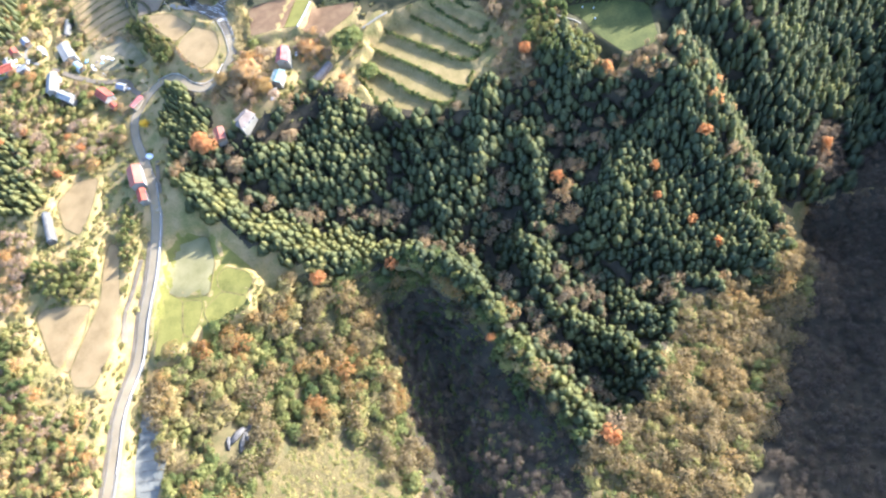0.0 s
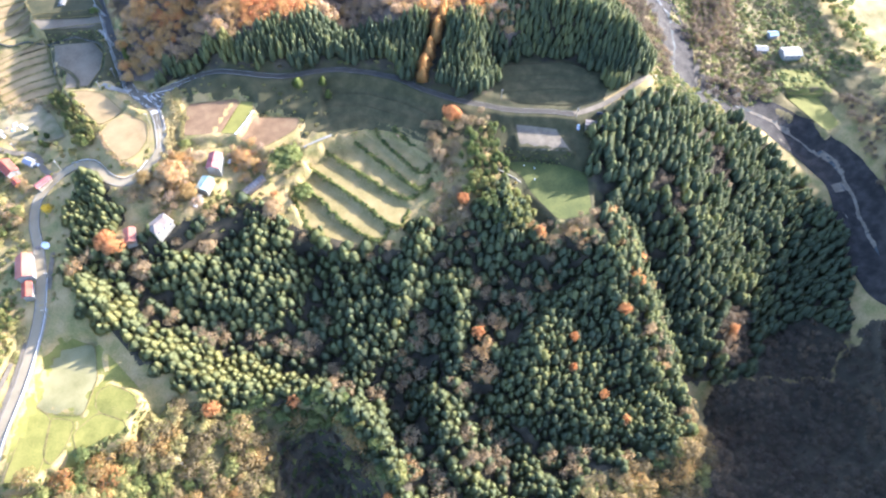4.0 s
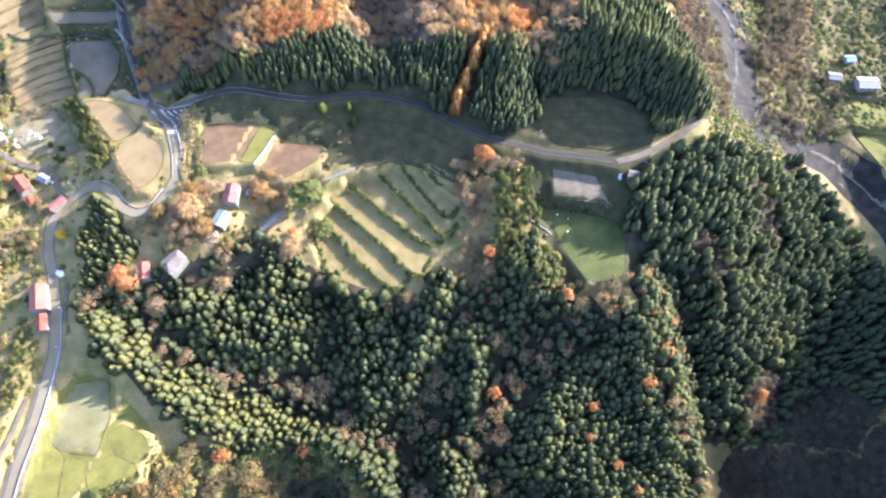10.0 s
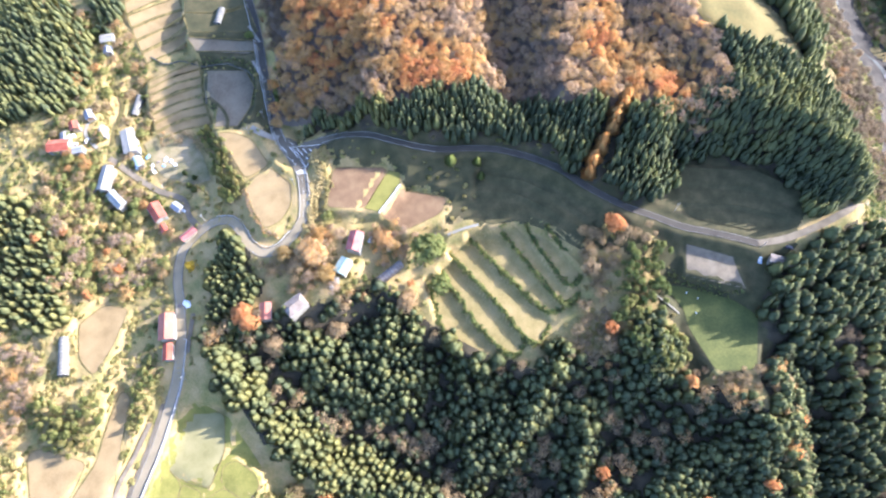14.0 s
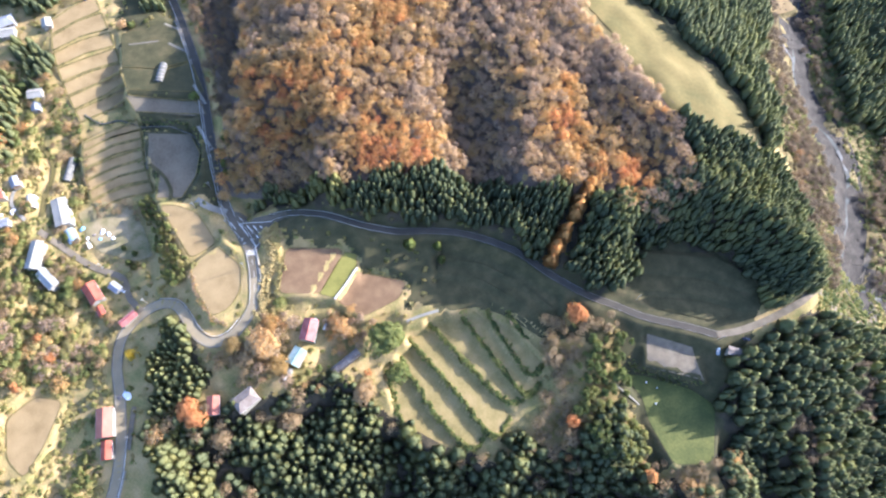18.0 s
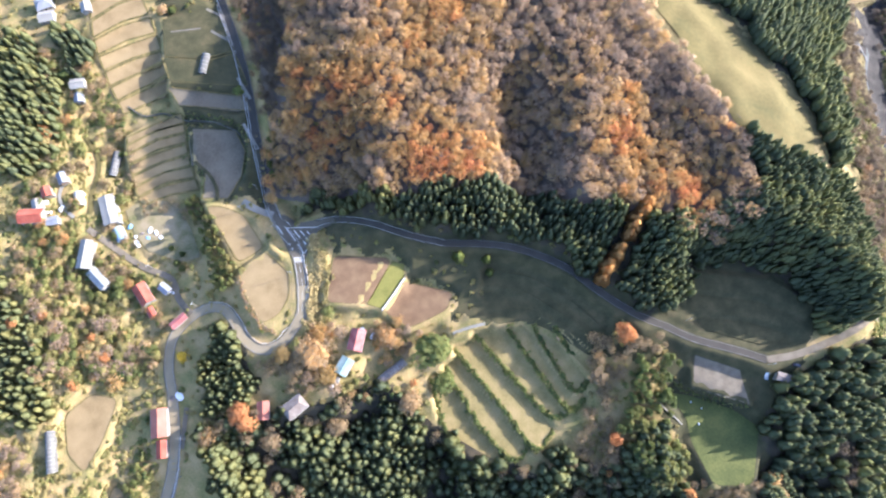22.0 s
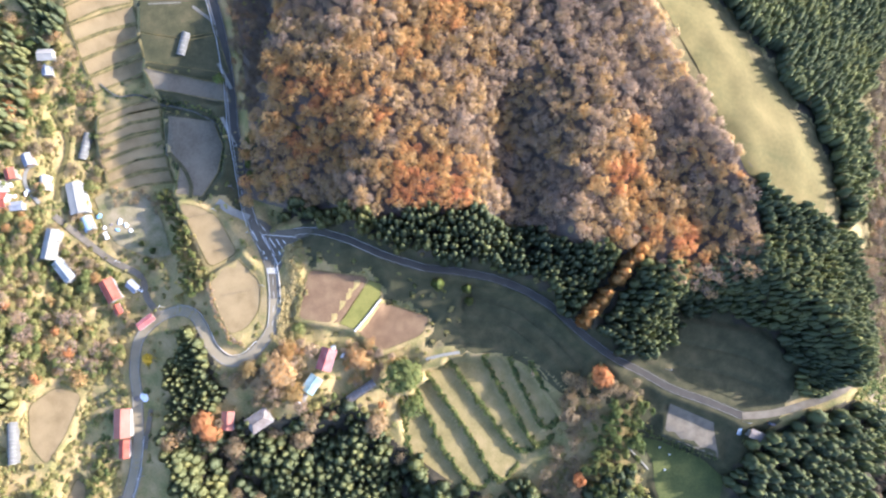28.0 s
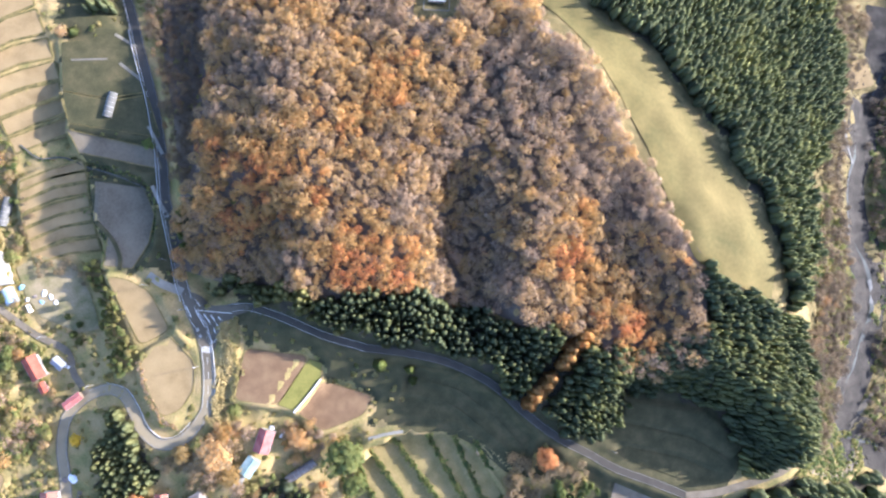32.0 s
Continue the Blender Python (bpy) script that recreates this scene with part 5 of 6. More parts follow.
M_ROOF_PINK = mat("faded_red_roof", [(0.25, 0.068, 0.06), (0.34, 0.119, 0.104), (0.43, 0.178, 0.152)], 0.4, 0.75)
M_ROOF_SALMON = mat("salmon_roof", [(0.287, 0.108, 0.072), (0.38, 0.156, 0.108)], 0.5, 0.75)
M_ROOF_TEAL = mat("teal_sheet_roof", [(0.16, 0.248, 0.232), (0.24, 0.328, 0.312), (0.33, 0.40, 0.37)], 0.5, 0.8)
M_ROOF_GREY = mat("grey_tile_roof", [(0.17, 0.18, 0.20), (0.27, 0.28, 0.30)], 0.4, 0.5)
M_ROOF_BROWN = mat("weathered_roof", [(0.126, 0.101, 0.084), (0.182, 0.15, 0.126), (0.238, 0.21, 0.182)], 0.4, 0.7)
M_ROOF_WHITE = mat("white_sheet_roof", [(0.234, 0.222, 0.192), (0.304, 0.291, 0.253)], 0.8, 0.75)
M_ROOF_ZINC = mat("zinc_roof", [(0.204, 0.219, 0.218), (0.282, 0.294, 0.283)], 0.6, 0.75)
M_ROOF_BLUE = mat("blue_sheet_roof", [(0.18, 0.27, 0.357), (0.27, 0.348, 0.414)], 0.6, 0.75)
M_WALL = mat("plaster_wall", [(0.243, 0.231, 0.202), (0.318, 0.306, 0.272)], 0.6, 0.9)
M_WALLWOOD = mat("wood_wall", [(0.17, 0.12, 0.08), (0.29, 0.21, 0.14)], 0.4, 0.85)
M_FRAME = mat("window_frame", [(0.25, 0.24, 0.23), (0.38, 0.37, 0.36)], 0.3, 0.5)
M_GLASS = mat("window_glass", [(0.03, 0.04, 0.05), (0.06, 0.07, 0.08)], 0.5, 0.05)
M_FILM = mat("greenhouse_film", [(0.306, 0.3, 0.263), (0.384, 0.375, 0.33)], 0.5, 0.3)
M_FILMDARK = mat("shade_net", [(0.09, 0.088, 0.078), (0.145, 0.142, 0.128)], 0.5, 0.8)
M_STEEL = mat("galvanised_steel", [(0.30, 0.31, 0.31), (0.42, 0.42, 0.42)], 0.3, 0.6, metal=0.2)


def box_bm(lx, ly, lz, x=0, y=0, z=0, bevel=0.0):
    bm = bmesh.new()
    bmesh.ops.create_cube(bm, size=1)
    bmesh.ops.scale(bm, vec=(lx, ly, lz), verts=bm.verts)
    if bevel:
        bmesh.ops.bevel(bm, geom=bm.edges[:], offset=bevel, segments=2, affect="EDGES")
    bmesh.ops.translate(bm, vec=(x, y, z), verts=bm.verts)
    return bm


def part(name, bm, material, parent, label="", m=None):
    me = bpy.data.meshes.new(name)
    if m is not None:
        bm.transform(m)
    bm.to_mesh(me)
    bm.free()
    me.materials.append(material)
    ob = new(name, me)
    ob.parent = parent
    if label:
        ob["label"] = label
    return ob


def poly_bm(verts, faces):
    bm = bmesh.new()
    vs = [bm.verts.new(v) for v in verts]
    for f in faces:
        bm.faces.new([vs[i] for i in f])
    bmesh.ops.recalc_face_normals(bm, faces=bm.faces)
    return bm


def slab(a, b, c, d, t):
    """A slab with the upper face a, b, c, d."""
    up = [Vector(v) for v in (a, b, c, d)]
    lo = [v - Vector((0, 0, t)) for v in up]
    return poly_bm(up + lo, [(0, 1, 2, 3), (7, 6, 5, 4), (0, 4, 5, 1), (1, 5, 6, 2), (2, 6, 7, 3), (3, 7, 4, 0)])


def footing(x, y, l, w, rot):
    """The ground level for a building, which is levelled under it later by its plinth."""
    c, s = math.cos(radians(rot)), math.sin(radians(rot))
    zs = [float(h(x + u * l / 2 * c - v * w / 2 * s, y + u * l / 2 * s + v * w / 2 * c)) for u in (-1, 0, 1) for v in (-1, 0, 1)]
    return min(zs), max(zs)


def house(x, y, l, w, rot, eave, pitch, roof, wall, label, name="house", windows=3, hip=False, ribs=0, category="house"):
    lo, hi = footing(x, y, l, w, rot)
    e = tagged(new(name), label, category)
    e.matrix_world = pose(x, y, lo - 0.3, 0, 0, rot)
    k = hi - lo + 0.3
    wl, ww = l - 1.2, w - 1.2
    part("plinth", box_bm(wl + 0.3, ww + 0.3, k + 0.4, 0, 0, (k + 0.4) / 2), M_CONCRETE, e)
    z0 = k + 0.4
    rise = w / 2 * math.tan(radians(pitch))
    zt = z0 + eave
    g = rise * ww / w
    v = [(-wl / 2, -ww / 2, z0), (wl / 2, -ww / 2, z0), (wl / 2, ww / 2, z0), (-wl / 2, ww / 2, z0), (-wl / 2, -ww / 2, zt), (wl / 2, -ww / 2, zt), (wl / 2, ww / 2, zt), (-wl / 2, ww / 2, zt),
         (-wl / 2, 0, zt + g), (wl / 2, 0, zt + g)]
    f = [(0, 1, 5, 4), (2, 3, 7, 6), (1, 2, 6, 9, 5), (3, 0, 4, 8, 7), (3, 2, 1, 0)]
    if not hip:
        part("wall", poly_bm(v, f), wall, e)
    else:
        part("wall", box_bm(wl, ww, eave, 0, 0, z0 + eave / 2), wall, e)
    zb = zt - 0.25 * rise / w
    inset = w * 0.35 if hip else 0.0
    r = zt + rise
    for s in (-1, 1):
        part("roof_slope", slab((-l / 2, s * w / 2, zb), (l / 2, s * w / 2, zb), (l / 2 - inset, 0, r), (-l / 2 + inset, 0, r), 0.18), roof, e)
        if hip:
            part("roof_hip", slab((s * l / 2, -w / 2, zb), (s * l / 2, w / 2, zb), (s * (l / 2 - inset), 0.02, r), (s * (l / 2 - inset), -0.02, r), 0.18), roof, e)
        for q in range(ribs):
            xx = -l / 2 + inset + (q + 0.5) * (l - 2 * inset) / ribs
            part("roof_seam", slab((xx - 0.06, s * w / 2, zb + 0.09), (xx + 0.06, s * w / 2, zb + 0.09), (xx + 0.06, s * 0.05, r + 0.09), (xx - 0.06, s * 0.05, r + 0.09), 0.1), roof, e)
        part("gutter", box_bm(l, 0.14, 0.12, 0, s * (w / 2 + 0.06), zb - 0.1), M_FRAME, e)
        for q in range(windows):
            xx = -wl / 2 + (q + 0.5) * wl / windows
            fr = part("window", box_bm(1.5, 0.12, 1.2, xx, s * (ww / 2 + 0.03), z0 + eave * 0.55), M_FRAME, e)
            part("pane", box_bm(1.3, 0.05, 1.0, xx, s * (ww / 2 + 0.08), z0 + eave * 0.55), M_GLASS, fr)
    part("ridge_cap", box_bm(l - 2 * inset + 0.1, 0.4, 0.2, 0, 0, r + 0.03, 0.05), roof, e)
    door = part("door", box_bm(0.12, 1.0, 2.0, wl / 2 + 0.04, ww * 0.2, z0 + 1.0), M_WALLWOOD, e)
    part("door_handle", box_bm(0.08, 0.05, 0.2, wl / 2 + 0.13, ww * 0.2 - 0.38, z0 + 1.0), M_STEEL, door)
    return e


def tunnel(x, y, l, w, rot, high, film, label, name="greenhouse"):
    lo, hi = footing(x, y, l, w, rot)
    e = tagged(new(name), label, "greenhouse")
    e.matrix_world = pose(x, y, lo, 0, 0, rot)
    k, n = hi - lo, 10
    ring = [(math.cos(math.pi * i / n), math.sin(math.pi * i / n)) for i in range(n + 1)]
    V, Fa = [], []
    for xx in (-l / 2, l / 2):
        V += [(xx, a * w / 2, k + b * high) for a, b in ring]
    for i in range(n):
        Fa.append((i, i + 1, n + 2 + i, n + 1 + i))
    V += [(xx, s * w / 2, 0) for xx in (-l / 2, l / 2) for s in (1, -1)]
    b0 = 2 * n + 2
    Fa += [(0, n + 1, b0 + 2, b0), (n, b0 + 1, b0 + 3, 2 * n + 1)]
    part("cover", poly_bm(V, Fa), film, e)
    for j, xx in enumerate((-l / 2 + 0.05, l / 2 - 0.05)):
        part("end_wall", poly_bm([(xx, a * w / 2 * 0.98, k + b * high * 0.98) for a, b in ring] + [(xx, -w / 2 * 0.98, 0), (xx, w / 2 * 0.98, 0)], [tuple(range(n + 3))]), film, e)
    for i in range(int(l / 2.4) + 1):
        xx = -l / 2 + i * l / int(l / 2.4)
        V, Fa = [], []
        for q in (0, 1):
            for d in (-0.05, 0.05):
                V += [(xx + d, a * (w / 2 + 0.05 * q), k + b * (high + 0.05 * q)) for a, b in ring]
        m = n + 1
        for a in range(n):
            Fa += [(2 * m + a, 2 * m + a + 1, 3 * m + a + 1, 3 * m + a), (a, a + 1, 2 * m + a + 1, 2 * m + a), (m + a, m + a + 1, 3 * m + a + 1, 3 * m + a)]
        part("hoop", poly_bm(V, Fa), M_STEEL, e)
    part("door", box_bm(0.1, 1.2, 1.9, l / 2 + 0.03, 0, k + 0.95), M_FRAME, e)
    return e


house(-182.7, 355.6, 14.1, 8.6, -57, 3.2, 28, M_ROOF_RED, M_WALL, "farmhouse with an orange red sheet roof", ribs=9)
house(-160.1, 337.8, 11.0, 4.8, 41, 2.6, 18, M_ROOF_PINK, M_WALLWOOD, "low roadside shed with a faded red roof", "shed", 2, ribs=7, category="shed")
house(-178.0, 344.5, 6.5, 4.6, -59, 2.4, 22, M_ROOF_RED, M_WALLWOOD, "small russet annexe beside the red farmhouse", "shed", 1, category="shed")
house(-170.1, 358.6, 7.6, 5.4, -39, 2.8, 25, M_ROOF_GREY, M_WALL, "small dark house with white gable walls", windows=1)
house(-207.2, 410.5, 19.9, 9.4, -73, 3.6, 12, M_ROOF_WHITE, M_WALL, "long white sheet-roofed barn", "barn", 4, ribs=10, category="barn")
tunnel(-201.5, 395.5, 9.1, 6.4, -61, 3.0, M_ROOF_BLUE, "short pale blue covered store beside the barn")
tunnel(-226.4, 418.4, 9.1, 5.9, -80, 3.2, M_FILM, "small white round-roofed store")
house(-218.7, 381.5, 18.5, 7.6, -95, 4.0, 20, M_ROOF_WHITE, M_WALL, "long pale barn with a white roof", "barn", 4, ribs=10, category="barn")
house(-210.6, 366.3, 14.9, 6.8, -47, 3.6, 20, M_ROOF_ZINC, M_WALL, "grey zinc-roofed barn below the white barn", "barn", 3, ribs=8, category="barn")
house(-250.8, 405.8, 15.0, 9.3, 1, 4.0, 24, M_ROOF_RED, M_WALL, "large village house with a bright red roof", ribs=8)
house(-243.7, 421.9, 7.0, 6.0, -68, 3.4, 25, M_ROOF_RED, M_WALLWOOD, "village house with a dark red roof", windows=1)
house(-248.5, 413.8, 7.2, 6.5, -75, 3.2, 20, M_ROOF_WHITE, M_WALL, "small white-roofed village house", windows=1)
house(-238.7, 403.0, 7.5, 5.4, 9, 3.0, 22, M_ROOF_GREY, M_WALL, "small grey-roofed village house", windows=1)
house(-236.1, 431.5, 8.0, 5.6, -64, 3.0, 24, M_ROOF_GREY, M_WALLWOOD, "grey tiled house beside the lane", windows=2)
house(-231.8, 497.1, 9.6, 7.2, 5, 3.2, 24, M_ROOF_WHITE, M_WALL, "pale house beside the upper terraces", windows=2)
house(-231.0, 488.1, 7.4, 5.9, -79, 2.8, 24, M_ROOF_GREY, M_WALL, "small grey outbuilding of the pale house", "shed", 1, category="shed")
house(-258.8, 556.9, 11.2, 9.2, 22, 3.6, 26, M_ROOF_GREY, M_WALL, "large grey tiled farmhouse among conifers", hip=True)
house(-254.8, 545.8, 10.3, 8.2, 7, 3.2, 24, M_ROOF_WHITE, M_WALL, "white farm building beside the grey farmhouse", "barn", 2, category="barn")
house(-228.4, 551.1, 8.1, 6.7, -75, 3.0, 24, M_ROOF_WHITE, M_WALL, "white house at the head of the terraces", windows=2)
tunnel(-209.1, 444.5, 16.7, 5.2, -97, 2.6, M_FILMDARK, "long dark net-covered greenhouse")
tunnel(-148.3, 507.1, 14.3, 5.4, -99, 2.4, M_FILMDARK, "grey film greenhouse in a green field")
house(-49.9, 320.2, 13.2, 8.9, -104, 3.4, 27, M_ROOF_PINK, M_WALL, "house with a faded pink red roof", ribs=8)
house(-57.8, 305.3, 10.7, 8.0, -121, 3.2, 14, M_ROOF_TEAL, M_WALL, "teal sheet-roofed shed below the pink house", "shed", 2, ribs=7, category="shed")
house(-63.6, 297.5, 5.5, 4.0, -20, 2.4, 12, M_ROOF_WHITE, M_WALLWOOD, "small white-roofed lean-to shed", "shed", 1, category="shed")
tunnel(-29.6, 301.7, 18.6, 5.0, 36, 2.6, M_ROOF_BROWN, "long weathered brown covered store")
house(-87.6, 283.1, 13.9, 9.8, 36, 3.4, 26, M_ROOF_BROWN, M_WALL, "weathered brown-roofed farmhouse among trees", hip=True)
house(-106.9, 281.9, 11.0, 7.1, -88, 2.8, 18, M_ROOF_SALMON, M_WALLWOOD, "pale brown shed beside a big orange tree", "shed", 2, ribs=6, category="shed")
house(-169.8, 277.7, 17.0, 9.7, -85, 3.8, 24, M_ROOF_SALMON, M_WALL, "roadside house with a salmon red roof", ribs=9)
house(-168.5, 262.5, 10.8, 6.2, -85, 3.0, 24, M_ROOF_RED, M_WALL, "red-roofed annexe of the roadside house", windows=2, ribs=6)
house(203.5, 284.9, 15.0, 5.0, -22, 2.6, 10, M_ROOF_BROWN, M_WALLWOOD, "long low hut beside the gravel road", "hut", 3, ribs=6, category="hut")
house(420.4, 352.5, 16.5, 11.0, -11, 4.0, 16, M_ROOF_WHITE, M_WALL, "white barn across the river", "barn", 3, category="barn")
house(399.0, 363.4, 10.3, 6.9, -18, 3.2, 20, M_ROOF_WHITE, M_WALL, "white farm shed across the river", "shed", 2, category="shed")
house(417.6, 376.8, 8.3, 6.5, -6, 3.2, 22, M_ROOF_BLUE, M_WALL, "blue-roofed house across the river", windows=1)
tagged(ribbon("boundary_wall", [(28, 561), (42, 561), (42, 574), (28, 574), (28, 561)], 0.5, M_CONCRETE, 1.0, 0, None, 1.4, 2.0, False), "low pale concrete wall round the hilltop building", "wall", "", "structure")
house(35.0, 568.0, 9.5, 5.0, 0, 3.0, 14, M_ROOF_ZINC, M_WALL, "grey building on top of the wooded hill", "building", 3, category="building")
tunnel(-233.5, 264.0, 24.0, 5.2, -82, 2.4, M_FILMDARK, "long grey polytunnel beside the rice field")

# ---- single trees ----
def tree(x, y, r, high, material, tint, label, shape="broad", seed=0, name="tree", n=420, size=0.12):
    e = tagged(new(name), label, "tree")
    z = float(h(x, y))
    e.matrix_world = pose(x, y, z)
    if shape == "cone":
        V, Fa, Ti, No = cedar_shape(7, 10, seed + 200, 260)
        Ti = Ti + tint
        crown = quick_mesh("crown", V * [r, r, high], Fa, material, Ti, No)
    else:
        V, Fa, Ti, No = broad_shape(n, seed + 300, 0.85, size, 18)
        Ti = Ti + tint
        crown = quick_mesh("crown", V * [r, r, high * 0.52], Fa, material, Ti, No)
    crown.parent = e
    V, Fa, Ti, No = limb_shape(seed + 400, 7)
    trunk = quick_mesh("trunk", V * [r, r, high * (0.4 if shape == "cone" else 0.52)], Fa, M_BARK)
    trunk.parent = e
    return e


M_GOLD = mat("golden_needles", [(0.483, 0.275, 0.099), (0.632, 0.362, 0.121), (0.713, 0.45, 0.165)], 0.5, 0.85, tint=True)
M_GINKGO = mat("yellow_leaves", [(0.62, 0.42, 0.04), (0.78, 0.56, 0.06)], 0.5, 0.85, tint=True)
M_ORANGE = mat("orange_leaves", [(0.44, 0.19, 0.075), (0.54, 0.255, 0.095), (0.60, 0.33, 0.12)], 0.5, 0.85, tint=True)
M_LIME = mat("lime_needles", [(0.13, 0.165, 0.045), (0.20, 0.235, 0.06)], 0.5, 0.85, tint=True)
tree(-119, 279, 10.5, 14, M_ORANGE, 0.4, "large round tree with dense orange leaves", seed=1, n=2400, size=0.075)
tree(-77, 313, 12.5, 15, M_BARE, 0.5, "large bare brown tree with a few orange leaves", seed=2, n=2600, size=0.065)
tree(-87, 306, 8.5, 11, M_BARE, 0.3, "broad bare brown tree below the road bend", seed=16, n=1500, size=0.065)
tree(-85, 318, 5.5, 9, M_EVER, 0.62, "yellow green tree beside the road bend", seed=61, n=700, size=0.085)
tree(-93, 313, 6.5, 10, M_TAN, 0.5, "tan brown tree beside the road bend", seed=62, n=1000, size=0.07)
tree(-72, 324, 7.5, 10, M_TAN, 0.75, "golden brown tree above the road bend", seed=63, n=1200, size=0.07)
tree(-67, 337, 5.0, 7, M_EVER, 0.4, "green bushy tree below the tilled field", seed=64, n=600, size=0.09)
tree(-33, 322, 8.0, 9, M_BARE, 0.6, "spreading orange brown tree beside the pink-roofed house", seed=65, n=1300, size=0.065)
tree(-69, 301, 8.0, 10, M_TAN, 0.6, "broad tan tree beside the teal shed", seed=17, n=1500, size=0.065)
tree(-104, 264, 10.5, 12, M_BARE, 0.2, "large grey brown bare tree beside the shed", seed=3, n=1500, size=0.06)
tree(-66, 270, 9.5, 11, M_BARE, 0.2, "grey brown bare tree below the farmhouse", seed=4, n=1400, size=0.06)
tree(-157, 316, 4.2, 8, M_GINKGO, 0.5, "small bright yellow ginkgo tree by the road", seed=5, n=320)
tree(-5, 311, 14, 17, M_EVER, 0.3, "big dense dark evergreen tree beside the terraces", seed=6, n=2200, size=0.07)
tree(0, 293, 9.0, 13, M_EVER, 0.25, "evergreen tree beside the terraces", seed=7, n=500, size=0.1)
tree(13, 366, 3.8, 9, M_LIME, 0.5, "small pointed light green conifer by the side road", "cone", 8)
tree(30, 364, 2.8, 9, M_LIME, 0.5, "slim light green conifer below the side road", "cone", 9)
tree(32, 357, 2.4, 9, M_LIME, 0.4, "slim light green conifer below the side road", "cone", 10)
tree(109, 316, 8.0, 12, M_ORANGE, 0.35, "red orange maple beside the side road", seed=11, n=1300, size=0.08)
tree(94, 293, 8.0, 10, M_BARE, 0.04, "grey brown bare tree at the terrace ends", seed=12, n=500, size=0.07)
tree(99, 248, 7.0, 11, M_BARE, 0.14, "round russet bare tree among cedars", seed=13, n=500, size=0.07)
tree(-20, 283, 9.5, 9, M_BARE, 0.4, "spreading tan brown tree above the cedars", seed=14, n=1500, size=0.065)
tree(-17, 294, 3.4, 5, M_ORANGE, 0.5, "small orange tree beside the long store", seed=15, n=260)
for i in (0, 1, 2, 3, 4, 6, 7, 8, 9, 10):
    x, y = 122.5 - 2.6 * i + 0.8 * math.sin(i * 2.1), 387 - 3.9 * i
    tagged(tree(x, y, 4.0 + 0.6 * (i % 3), 17 - 2 * (i % 3), M_GOLD, 0.3 + 0.06 * (i % 4), "tall golden larch in a row through the cedars", "cone", 20 + i), group="row of golden larches")
for i, (x, y, r, c) in enumerate(((90, 177, 4.2, 0.4), (181, 165, 4.5, 0.5), (146, 158, 3.0, 0.6), (157, 123, 3.2, 0.55), (141, 142, 2.6, 0.5), (167, 107, 3.0, 0.6), (143, 222, 4.0, 0.7), (101, 256, 4.2, 0.2),
                                  (-76, 172, 5.0, 0.45), (-29, 167, 4.6, 0.35), (54, 23, 5.5, 0.3), (274, 149, 4.0, 0.5), (13, 100, 3.2, 0.5), (199, 180, 3.0, 0.5))):
    tagged(tree(x, y, r * 1.25, 14.5, M_ORANGE, c, "orange autumn tree standing out among dark cedars", seed=30 + i, n=360, size=0.11), group="orange trees among the cedars")
for i, (x, y, r, c) in enumerate(((-249, 462, 6.0, 0.55), (-259, 475, 4.0, 0.4), (-257, 340, 4.5, 0.5), (-222, 302, 5.0, 0.4), (-241, 345, 4.0, 0.5), (-205, 318, 4.5, 0.4), (-213, 330, 4, 0.5), (220, 478, 3.6, 0.45))):
    tagged(tree(x, y, r, 8, M_ORANGE, c, "orange autumn tree on the western slope" if i < 7 else "orange tree at the meadow edge", seed=50 + i, n=340, size=0.11), group="orange trees of the slope")
tree(-178, 547, 5.0, 8, M_BROAD, 0.35, "tan autumn tree beside the terraces", seed=61, n=420, size=0.09)
tree(-124, 485, 4.2, 6, M_LIME, 0.5, "yellow green tree beside the road", seed=62, n=380)
tree(72, 316, 2.2, 3, M_BROAD, 0.05, "small round grey shrub on a terrace", seed=63, n=160)
for i, (x, y, r) in enumerate(((-172, 548, 3), (-164, 375, 2.0), (-160, 371, 2.2), (-161, 381, 1.8), (-168, 385, 1.6))):
    tree(x, y, r, 5, M_EVER, 0.2 + 0.1 * (i % 3), "small dark garden conifer", "cone", 70 + i)
for i, (x, y) in enumerate(((-107, 440), (-106, 434), (-105, 428), (-104, 446))):
    tagged(tree(x + 3, y, 2.4, 9, M_LIME, 0.4, "light green roadside conifer below the hill", "cone", 80 + i), group="roadside conifers")

# ---- grass and shrub fringes along banks ----
def fringe(name, line, gap, size, material, tint, label, seed, width=1.2):
    r = np.random.default_rng(seed)
    c = smooth_line(line, gap)
    nr = normals(c)
    off = r.normal(0, width, (len(c), 1))
    p = c + nr * off
    sh = [broad_shape(26, 500 + i, 0.8, 0.34) for i in range(5)]
    rows = zip(p[:, 0], p[:, 1], h(p[:, 0], p[:, 1]) - 0.2, size * r.uniform(0.6, 1.3, len(c)), size * 0.5 * r.uniform(0.6, 1.3, len(c)), r.uniform(0, 6, len(c)), np.clip(tint + r.normal(0, 0.15, len(c)), 0, 0.9))
    V, Fa, Ti, No = gather(sh, rows)
    return tagged(quick_mesh(name, V, Fa, material, Ti, No), label, "shrubs", "", "stuff")


